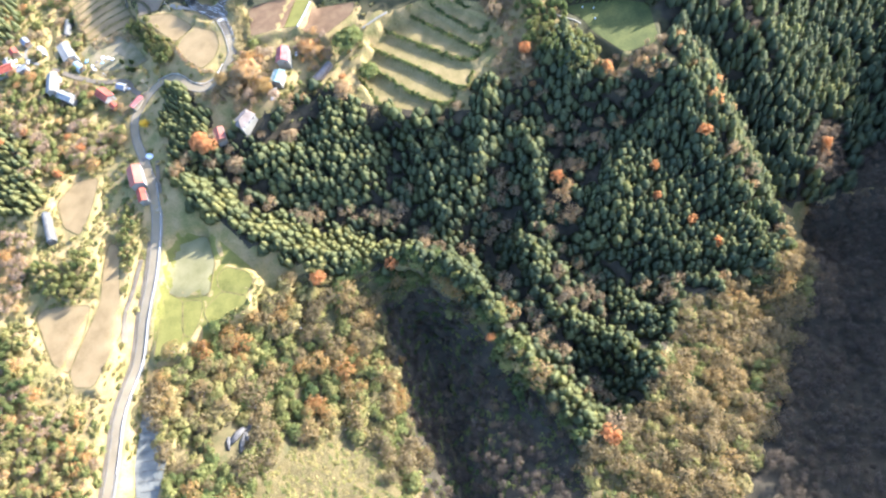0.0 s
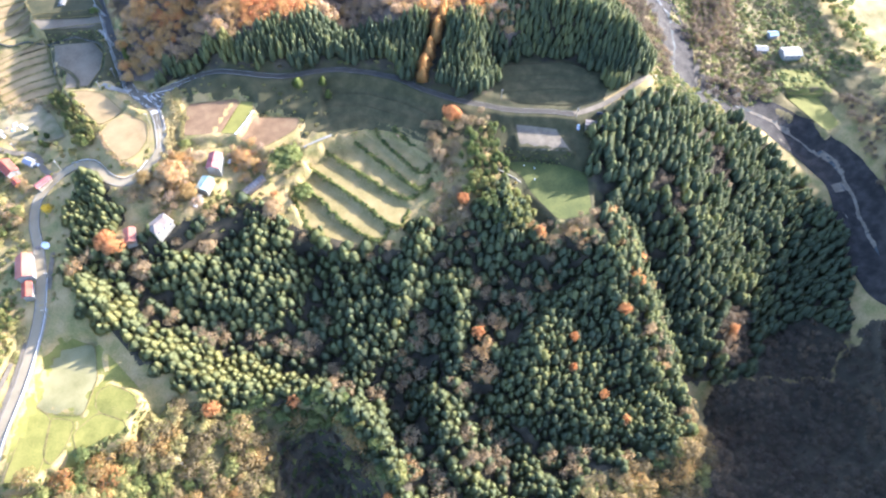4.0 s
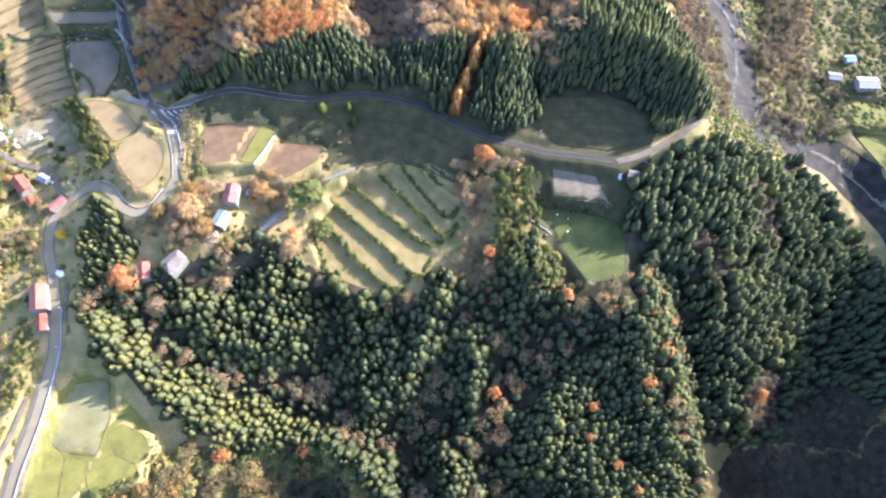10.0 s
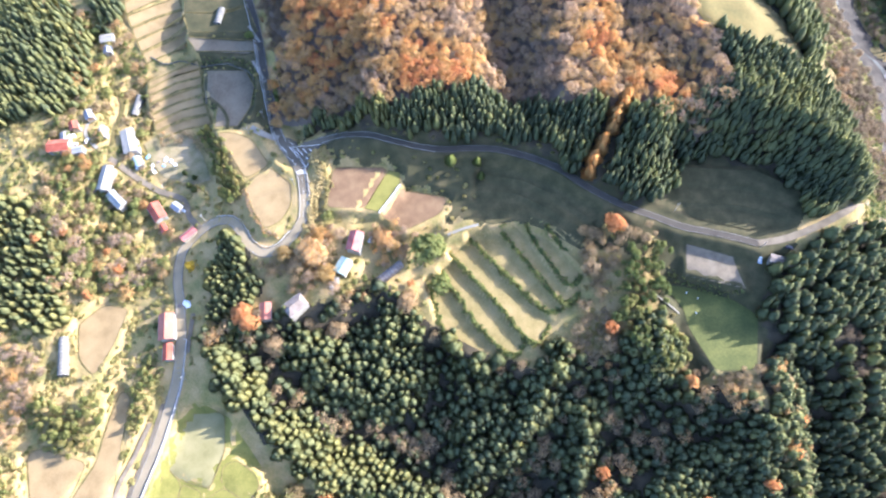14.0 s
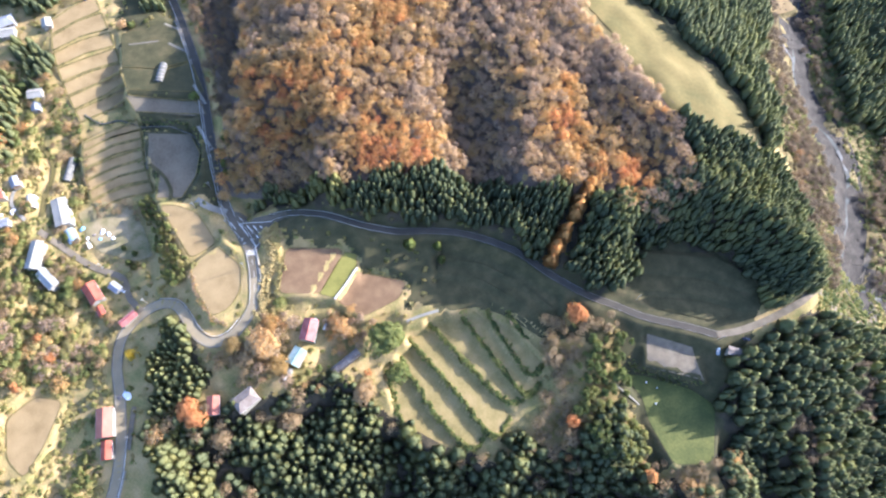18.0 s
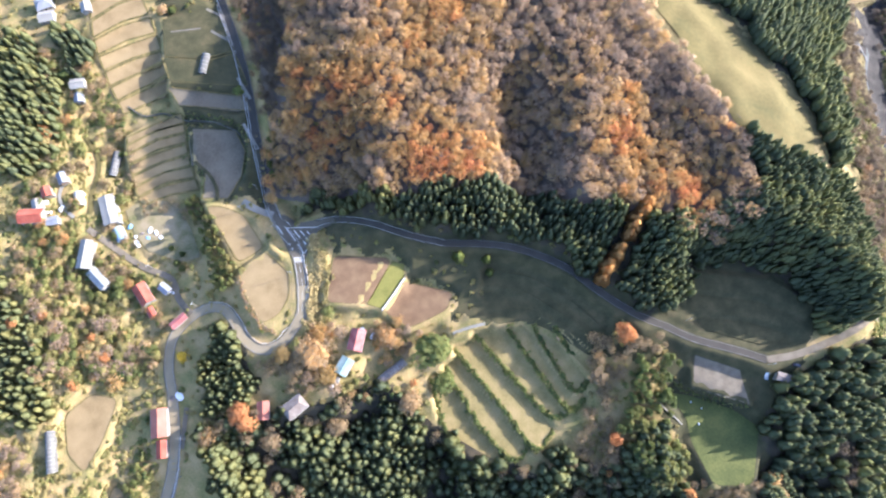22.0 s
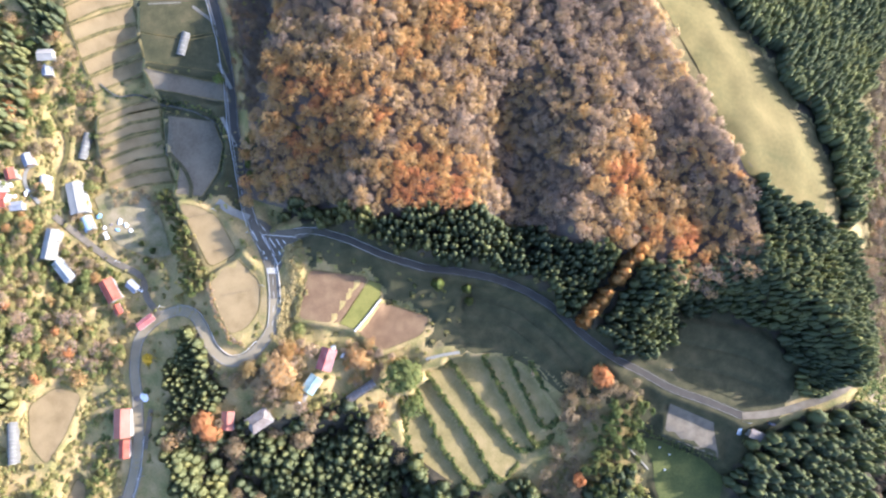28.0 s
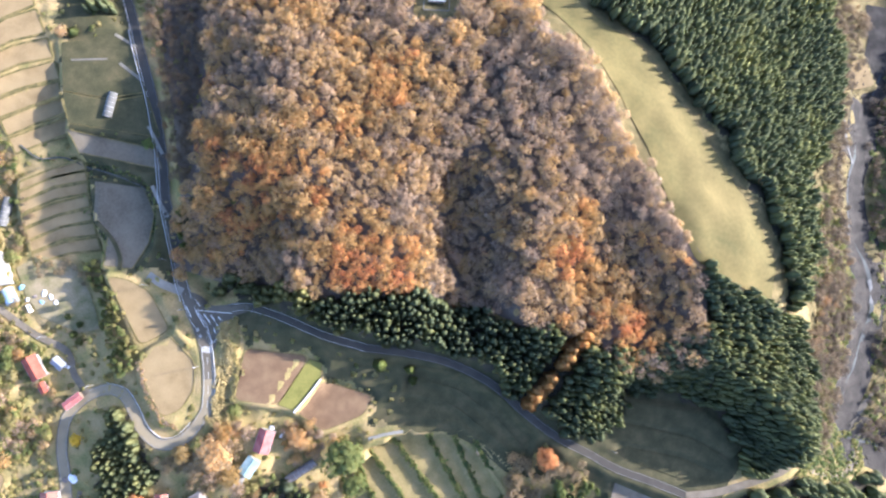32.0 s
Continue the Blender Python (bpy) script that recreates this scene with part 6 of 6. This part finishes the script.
for i, p in enumerate(TERRACES[:7]):
    q = [p[0], p[-1], p[-2]] if len(p) > 5 else [p[0], p[-1]]
    q = list(reversed(p[len(p) - (len(p) // 2):])) if len(p) > 5 else q
    fringe("bank_shrubs", [p[0]] + q, 0.55, 1.45, M_EVER, 0.25, "dry green and brown shrubs along a terrace bank", 600 + i, 0.7)
for i, (line, gap, size, m, ti, lab) in enumerate((
        ([(-76, 385), (-72, 372), (-73, 358), (-76, 342), (-76, 330)], 0.4, 2.0, M_GOLDGRASS, 0.55, "tall golden dry grass on the road bank"),
        ([(-70, 388), (-68, 372), (-68, 355), (-71, 340)], 0.5, 1.6, M_EVER, 0.92, "yellow dry grass on the road bank"),
        ([(-122, 362), (-116, 347), (-108, 333), (-98, 326)], 0.8, 1.0, M_BROAD, 0.2, "brown shrubs along the field bank"),
        ([(-201, 481), (-190, 476), (-176, 477), (-162, 474), (-153, 472), (-128, 464), (-119, 449), (-121, 430)], 0.8, 0.9, M_EVER, 0.15, "dark hedge line along the terrace wall"),
        ([(-161, 470), (-162, 445), (-148, 432), (-148, 414)], 0.9, 0.9, M_EVER, 0.2, "dark hedge line between fields"),
        ([(-182, 154), (-165, 152), (-140, 162), (-120, 168), (-110, 182)], 0.9, 1.8, M_EVER, 0.45, "green shrubs bordering the paddies"),
        ([(-190, 150), (-196, 130), (-205, 100)], 1.0, 1.4, M_EVER, 0.6, "roadside shrubs and grass"),
        ([(276, 330), (285, 350), (300, 375), (306, 400), (304, 430)], 0.8, 1.5, M_EVER, 0.4, "pale green shrubs on the river bank"),
        ([(340, 320), (346, 340), (350, 360), (345, 385)], 0.8, 1.6, M_EVER, 0.4, "pale green shrubs along the river road"),
        ([(140, 287), (150, 281), (164, 276), (180, 270)], 0.9, 1.2, M_EVER, 0.3, "shrubs along the yard bank"))):
    fringe("bank_shrubs", line, gap, size, m, ti, lab, 700 + i, 1.6 if i < 2 else 1.0)
SCRUB = [(-300, 120), (-300, 620), (-120, 620), (-60, 420), (60, 395), (130, 330), (150, 240), (70, 235), (-150, 270), (-190, 130)]
x, y = sow(SCRUB, 7.0, 900, [p for _, p, _, _ in FIELDS] + TERRACES)
for rl in (MAIN_ROAD, SIDE_ROAD):
    c = smooth_line(rl, 4.0)
    ok = np.ones(len(x), bool)
    for q in c:
        ok &= np.hypot(x - q[0], y - q[1]) > 5.5
    x, y = x[ok], y[ok]
r_ = np.random.default_rng(901)
ok = r_.random(len(x)) < 0.75
x, y = x[ok], y[ok]
tuft = [broad_shape(30, 520 + i, 0.6, 0.32) for i in range(5)]
V, Fa, Ti, No = gather(tuft, zip(x, y, h(x, y) - 0.2, r_.uniform(0.9, 2.8, len(x)), r_.uniform(0.3, 1.2, len(x)), r_.uniform(0, 6, len(x)), np.clip(r_.normal(0.72, 0.16, len(x)), 0, 0.95)))
tagged(quick_mesh("scrub", V, Fa, M_EVER, Ti, No), "scattered green and straw-coloured grass tussocks and shrubs", "shrubs", "", "stuff")

# ---- river stones, boulders ----
def rock_shape(seed):
    r = np.random.default_rng(seed)
    bm = bmesh.new()
    bmesh.ops.create_icosphere(bm, subdivisions=1, radius=1)
    V = np.array([v.co for v in bm.verts]) * (1 + r.uniform(-0.25, 0.25, (len(bm.verts), 1))) * [1, 0.8, 0.55]
    Fa = np.array([[v.index for v in f.verts] for f in bm.faces])
    bm.free()
    return V, Fa, np.zeros(len(V)), np.zeros((len(V), 3))


ROCKS = [rock_shape(i) for i in range(6)]
c = smooth_line(RIVER, 0.55)
nr = normals(c)
r_ = np.random.default_rng(77)
p = c + nr * r_.uniform(-15, 15, (len(c), 1))
V, Fa, Ti, No = gather(ROCKS, zip(p[:, 0], p[:, 1], h(p[:, 0], p[:, 1]) + 0.3, r_.uniform(0.25, 1.1, len(c)), r_.uniform(0.25, 1.0, len(c)), r_.uniform(0, 6, len(c)), np.zeros(len(c))))
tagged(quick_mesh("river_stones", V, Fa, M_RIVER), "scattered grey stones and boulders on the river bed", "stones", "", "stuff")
M_WHITEROCK = mat("pale_rock", [(0.62, 0.61, 0.58), (0.80, 0.79, 0.76)], 0.4, 0.85)
M_FOAM = mat("white_water", [(0.085, 0.088, 0.088), (0.13, 0.133, 0.133)], 0.4, 0.9)
for i, (x, y, s) in enumerate(((-100, 152, 2.6), (-81, 95, 2.2), (-97, 148, 1.4))):
    V, Fa, _, _ = rock_shape(90 + i)
    ob = quick_mesh("rock", V * s + [x, y, float(h(x, y)) + 4.2], Fa, M_WHITEROCK)
    tagged(ob, "pale rock outcrop showing above the scrub", "rock")
M_CLIFF = mat("dark_rock", [(0.065, 0.062, 0.06), (0.12, 0.115, 0.105), (0.17, 0.16, 0.145)], 0.5, 0.9, bump=0.3)
for i, (x, y, s) in enumerate(((-148, 96, 6.0), (-141, 100, 5.0), (-146, 90, 4.6), (-153, 93, 4.0), (-143, 94, 4.2))):
    V, Fa, _, _ = rock_shape(95 + i)
    ca, sa = math.cos(0.6 + 0.3 * i), math.sin(0.6 + 0.3 * i)
    V = V * [1.3 * s, 0.55 * s, 0.6 * s]
    V = np.stack([V[:, 0] * ca - V[:, 1] * sa, V[:, 0] * sa + V[:, 1] * ca, V[:, 2]], 1)
    ob = quick_mesh("rock", V + [x, y, float(h(x, y)) + 0.8], Fa, M_CLIFF)
    tagged(ob, "grey rock outcrop in the scrub slope", "rock")
tagged(ribbon("rapids", [(303, 530), (306, 517), (312, 503)], 2.0, M_FOAM, 0.7, 0, None, 0, 2.0), "white water rapids in the stream", "water", "", "structure")
tagged(ribbon("rapids", [(326, 428), (330, 420), (329, 413)], 3.0, M_FOAM, 0.75, 0, None, 0, 2.0), "white water falling over a weir", "water", "", "structure")

# ---- guard rails, walls, poles ----
M_RAIL = mat("white_guard_rail", [(0.525, 0.532, 0.54), (0.63, 0.63, 0.63)], 0.4, 0.45)


def guard_rail(line, side, label):
    c = smooth_line(line, 3.0)
    nr = normals(c)
    e = tagged(new("guard_rail"), label, "guard rail", "roadside guard rails")
    ribbon("rail", line, 0.16, M_RAIL, 1.0, side, e, 0.4)
    post = None
    for q in (c + nr * side)[::2]:
        z = float(h(*q))
        if post is None:
            post = part("post", box_bm(0.14, 0.14, 1.2, 0, 0, 0.6), M_RAIL, e)
            post.location = (q[0], q[1], z)
        else:
            ob = post.copy()
            scene.collection.objects.link(ob)
            ob.location = (q[0], q[1], z)
    return e


guard_rail(MAIN_ROAD[1:9], -3.7, "long white steel guard rail beside the lower road")
guard_rail(MAIN_ROAD[13:20], 3.7, "white guard rail on the bend's outer side")
guard_rail(MAIN_ROAD[20:25], -3.7, "white guard rail below the junction")
guard_rail(MAIN_ROAD[25:32], 3.7, "white guard rail beside the upper road")
fw = tagged(new("field_wall"), "low white concrete wall beside the tilled field", "wall")
ribbon("wall_body", [(-34, 337), (-27, 346), (-20, 356)], 0.7, M_CONCRETE, 0.9, 0, fw, 1.2)
ribbon("wall_cap", [(-34, 337), (-27, 346), (-20, 356)], 0.9, M_RAIL, 1.0, 0, fw, 0.1)
M_STONEWALL = mat("stone_wall", [(0.045, 0.045, 0.036), (0.09, 0.086, 0.068), (0.135, 0.126, 0.104)], 0.3, 0.95, bump=0.2)
fw = tagged(new("field_bank"), "dark grassy bank across the shaded paddy field", "grass bank")
ribbon("bank", [(-160, 446), (-151, 438), (-143, 430), (-138, 420), (-138, 413)], 2.2, M_SHADE_GRASS, 0.7, 0, fw, 0.8)
fw = tagged(new("terrace_wall"), "dark mossy stone retaining wall of the terraces", "wall")
ribbon("wall_body", [(-201, 483), (-190, 476), (-176, 477), (-162, 472), (-153, 470), (-128, 461), (-120, 449)], 0.8, M_STONEWALL, 0.9, 0, fw, 1.8)
fw = tagged(new("lawn_kerb"), "white concrete channel beside the green field", "kerb")
ribbon("channel", [(130, 275), (137, 268), (143, 262)], 0.9, M_CONCRETE, 0.6, 0, fw, 0.6)


def utility_pole(x, y, rot, high=9.0):
    e = tagged(new("utility_pole"), "tall grey concrete utility pole with a crossarm", "utility pole", "utility poles")
    e.matrix_world = pose(x, y, float(h(x, y)), 0, 0, rot)
    bm = bmesh.new()
    bmesh.ops.create_cone(bm, cap_ends=True, segments=10, radius1=0.2, radius2=0.12, depth=high)
    bmesh.ops.translate(bm, vec=(0, 0, high / 2), verts=bm.verts)
    part("pole", bm, M_CONCRETE, e)
    for k, z in enumerate((high - 0.5, high - 1.3)):
        arm = part("crossarm", box_bm(2.0 - 0.4 * k, 0.12, 0.12, 0, 0.12, z), M_STEEL, e)
        for q in (-0.8, 0, 0.8):
            bm = bmesh.new()
            bmesh.ops.create_cone(bm, cap_ends=True, segments=8, radius1=0.07, radius2=0.05, depth=0.25)
            bmesh.ops.translate(bm, vec=(q * (1 - 0.2 * k), 0.12, z + 0.18), verts=bm.verts)
            part("insulator", bm, M_RAIL, arm)
    bm = bmesh.new()
    bmesh.ops.create_cone(bm, cap_ends=True, segments=12, radius1=0.3, radius2=0.3, depth=0.8)
    bmesh.ops.translate(bm, vec=(0.45, 0, high - 2.4), verts=bm.verts)
    part("transformer", bm, M_KERB, e)
    return e


for x, y, a in ((-156, 268, 5), (-159, 246, 10), (-100, 392, 30), (-88, 361, 0), (-150, 347, 60), (192, 294, 20), (147, 322, 20), (-121, 405, 20), (-113, 420, 10), (-180, 373, 40)):
    utility_pole(x, y, a)

# ---- vehicles and yard clutter ----
M_CARWHITE = mat("white_car_paint", [(0.74, 0.75, 0.76), (0.82, 0.82, 0.82)], 1.0, 0.25)
M_CARDARK = mat("dark_car_paint", [(0.05, 0.055, 0.07), (0.08, 0.085, 0.10)], 1.0, 0.25)
M_CARBLUE = mat("blue_truck_paint", [(0.25, 0.38, 0.55), (0.33, 0.47, 0.63)], 1.0, 0.3)
M_TYRE = mat("tyre_rubber", [(0.02, 0.02, 0.02), (0.04, 0.04, 0.04)], 0.3, 0.9)
M_LAMP = mat("lamp_glass", [(0.75, 0.75, 0.72), (0.85, 0.85, 0.82)], 0.3, 0.1)
M_REDLAMP = mat("red_lamp_glass", [(0.45, 0.03, 0.02), (0.55, 0.05, 0.03)], 0.3, 0.15)


def wheels(e, l, w, r=0.32):
    for sx in (-1, 1):
        for sy in (-1, 1):
            bm = bmesh.new()
            bmesh.ops.create_cone(bm, cap_ends=True, segments=14, radius1=r, radius2=r, depth=0.22)
            bm.transform(pose(sx * l * 0.31, sy * (w / 2 - 0.1), r, 90))
            wh = part("wheel", bm, M_TYRE, e)
            bm = bmesh.new()
            bmesh.ops.create_cone(bm, cap_ends=True, segments=10, radius1=r * 0.6, radius2=r * 0.6, depth=0.24)
            bm.transform(pose(sx * l * 0.31, sy * (w / 2 - 0.08), r, 90))
            part("rim", bm, M_STEEL, wh)


def car(x, y, rot, paint, label, l=4.2, w=1.7, hh=1.5, lift=0.3):
    e = tagged(new("car"), label, "car")
    e.matrix_world = pose(x, y, float(h(x, y)) + lift, 0, 0, rot)
    part("body", box_bm(l, w, hh * 0.48, 0, 0, 0.25 + hh * 0.24, 0.14), paint, e)
    b, t = l * 0.62, l * 0.44
    z0, z1 = 0.25 + hh * 0.46, hh + 0.1
    v = [(-b / 2 - 0.15, -w / 2 + 0.08, z0), (b / 2 - 0.1, -w / 2 + 0.08, z0), (b / 2 - 0.1, w / 2 - 0.08, z0), (-b / 2 - 0.15, w / 2 - 0.08, z0),
         (-t / 2 - 0.2, -w / 2 + 0.2, z1), (t / 2 - 0.2, -w / 2 + 0.2, z1), (t / 2 - 0.2, w / 2 - 0.2, z1), (-t / 2 - 0.2, w / 2 - 0.2, z1)]
    part("cabin_glass", poly_bm(v, [(0, 1, 5, 4), (1, 2, 6, 5), (2, 3, 7, 6), (3, 0, 4, 7)]), M_GLASS, e, "dark car windows")
    part("roof_panel", box_bm(t + 0.05, w - 0.36, 0.07, -0.2, 0, z1 + 0.02, 0.03), paint, e)
    for s in (-1, 1):
        part("headlight", box_bm(0.08, 0.35, 0.16, l / 2, s * w * 0.33, 0.25 + hh * 0.3), M_LAMP, e)
        part("tail_light", box_bm(0.08, 0.3, 0.2, -l / 2, s * w * 0.36, 0.25 + hh * 0.3), M_REDLAMP, e)
        part("mirror", box_bm(0.15, 0.2, 0.12, l * 0.2, s * (w / 2 + 0.08), z0 + 0.1), paint, e)
    wheels(e, l, w)
    return e


def truck(x, y, rot, paint, label, l=5.0, w=1.9):
    e = tagged(new("truck"), label, "truck")
    e.matrix_world = pose(x, y, float(h(x, y)) + 0.2, 0, 0, rot)
    cab = part("cab", box_bm(1.5, w, 1.5, l / 2 - 0.8, 0, 1.25, 0.1), paint, e)
    part("windscreen", box_bm(0.06, w * 0.85, 0.6, l / 2 - 0.05, 0, 1.6), M_GLASS, cab)
    part("cargo_bed", box_bm(l - 1.8, w, 0.15, -0.85, 0, 0.9), M_STEEL, e)
    for s in (-1, 1):
        part("side_board", box_bm(l - 1.8, 0.06, 0.4, -0.85, s * w / 2, 1.15), paint, e)
        part("headlight", box_bm(0.06, 0.3, 0.16, l / 2 - 0.02, s * w * 0.35, 0.85), M_LAMP, e)
    part("tail_board", box_bm(0.06, w, 0.4, -l / 2 + 0.05, 0, 1.15), paint, e)
    part("chassis", box_bm(l - 0.4, 0.8, 0.2, 0, 0, 0.6), M_TYRE, e)
    wheels(e, l, w, 0.38)
    return e


car(-41, 323, 60, M_CARWHITE, "white car parked beside the pink-roofed house")
truck(192, 288, 75, M_CARBLUE, "small blue and white truck parked by the hut")
car(209, 293, -15, M_CARDARK, "dark car parked on the gravel road")
car(-205, 573, 35, M_CARDARK, "dark car parked at the top terrace")
car(-203, 576, 20, M_CARWHITE, "white car parked at the top terrace")
car(-167, 357, -30, M_CARWHITE, "white car parked beside the dark house")
truck(-190, 389, -60, M_CARWHITE, "white flatbed truck in the farm yard")
car(-236, 412, 70, M_CARWHITE, "white car parked in the village lane")
car(-243, 409, 10, M_CARWHITE, "white car parked among village houses")
M_TARP = mat("blue_tarpaulin", [(0.15, 0.38, 0.62), (0.30, 0.52, 0.72)], 0.4, 0.4)
M_TARPW = mat("white_sacking", [(0.66, 0.68, 0.70), (0.84, 0.85, 0.85)], 0.4, 0.6)


def heap(x, y, sx, sy, sz, material, label, seed, name="tarpaulin_heap"):
    bm = bmesh.new()
    bmesh.ops.create_icosphere(bm, subdivisions=3, radius=1)
    for v in bm.verts:
        n = noise.noise(v.co * 2.2 + Vector((seed, 0, 0))) * 0.35
        v.co = Vector((v.co.x * sx * (1 + n), v.co.y * sy * (1 + n), max(-0.2, v.co.z) * sz * (1 + n)))
    e = tagged(new(name), label, "heap", "yard clutter")
    e.matrix_world = pose(x, y, float(h(x, y)) + 0.15, 0, 0, seed * 40)
    part("cover", bm, material, e)
    for a in range(4):
        an = a * math.pi / 2 + 0.5
        part("weight", box_bm(0.35, 0.35, 0.25, math.cos(an) * sx * 0.9, math.sin(an) * sy * 0.9, 0.15, 0.05), M_CONCRETE, e)
    return e


for i, (x, y, sx, sy, m, lab) in enumerate(((-196, 401, 1.9, 1.5, M_TARP, "round heap under a light blue tarpaulin"), (-183, 398, 2.2, 1.3, M_TARPW, "heap of white sacks in the farm yard"), (-179, 396, 1.8, 1.2, M_TARPW, "heap of white sacks in the farm yard"),
                                            (-184, 393, 1.4, 1.0, M_TARP, "small heap under a blue tarpaulin"), (-188, 396, 1.5, 1.0, M_ROOF_BROWN, "heap of brown timber and scrap"), (-192, 394, 1.2, 1.0, M_TARPW, "white bundle in the farm yard"),
                                            (-176, 393, 1.3, 1.2, M_TARPW, "white bundle in the farm yard"), (-245, 416, 1.6, 1.3, M_TARPW, "white clutter beside the village houses"), (-253, 418, 1.7, 1.2, M_ROOF_PINK, "red clutter beside the village houses"),
                                            (-160, 293, 2.2, 3.0, M_TARPW, "pale heap of stones beside the roadside house"), (-164, 292, 1.6, 1.8, M_ROOF_BROWN, "brown woodpile beside the roadside house"), (-66, 294, 1.4, 1.2, M_TARPW, "white bundle beside the lean-to"),
                                            (-47, 327, 1.6, 1.2, M_TARPW, "white sheeted heap above the pink-roofed house"), (150, 275, 0.6, 0.5, M_TARPW, "small white bale on the green field"), (156, 271, 0.5, 0.5, M_TARPW, "small white bale on the green field"), (153, 262, 0.6, 0.5, M_TARPW, "small white bale on the green field"))):
    heap(x, y, sx, sy, 0.9, m, lab, i + 1)
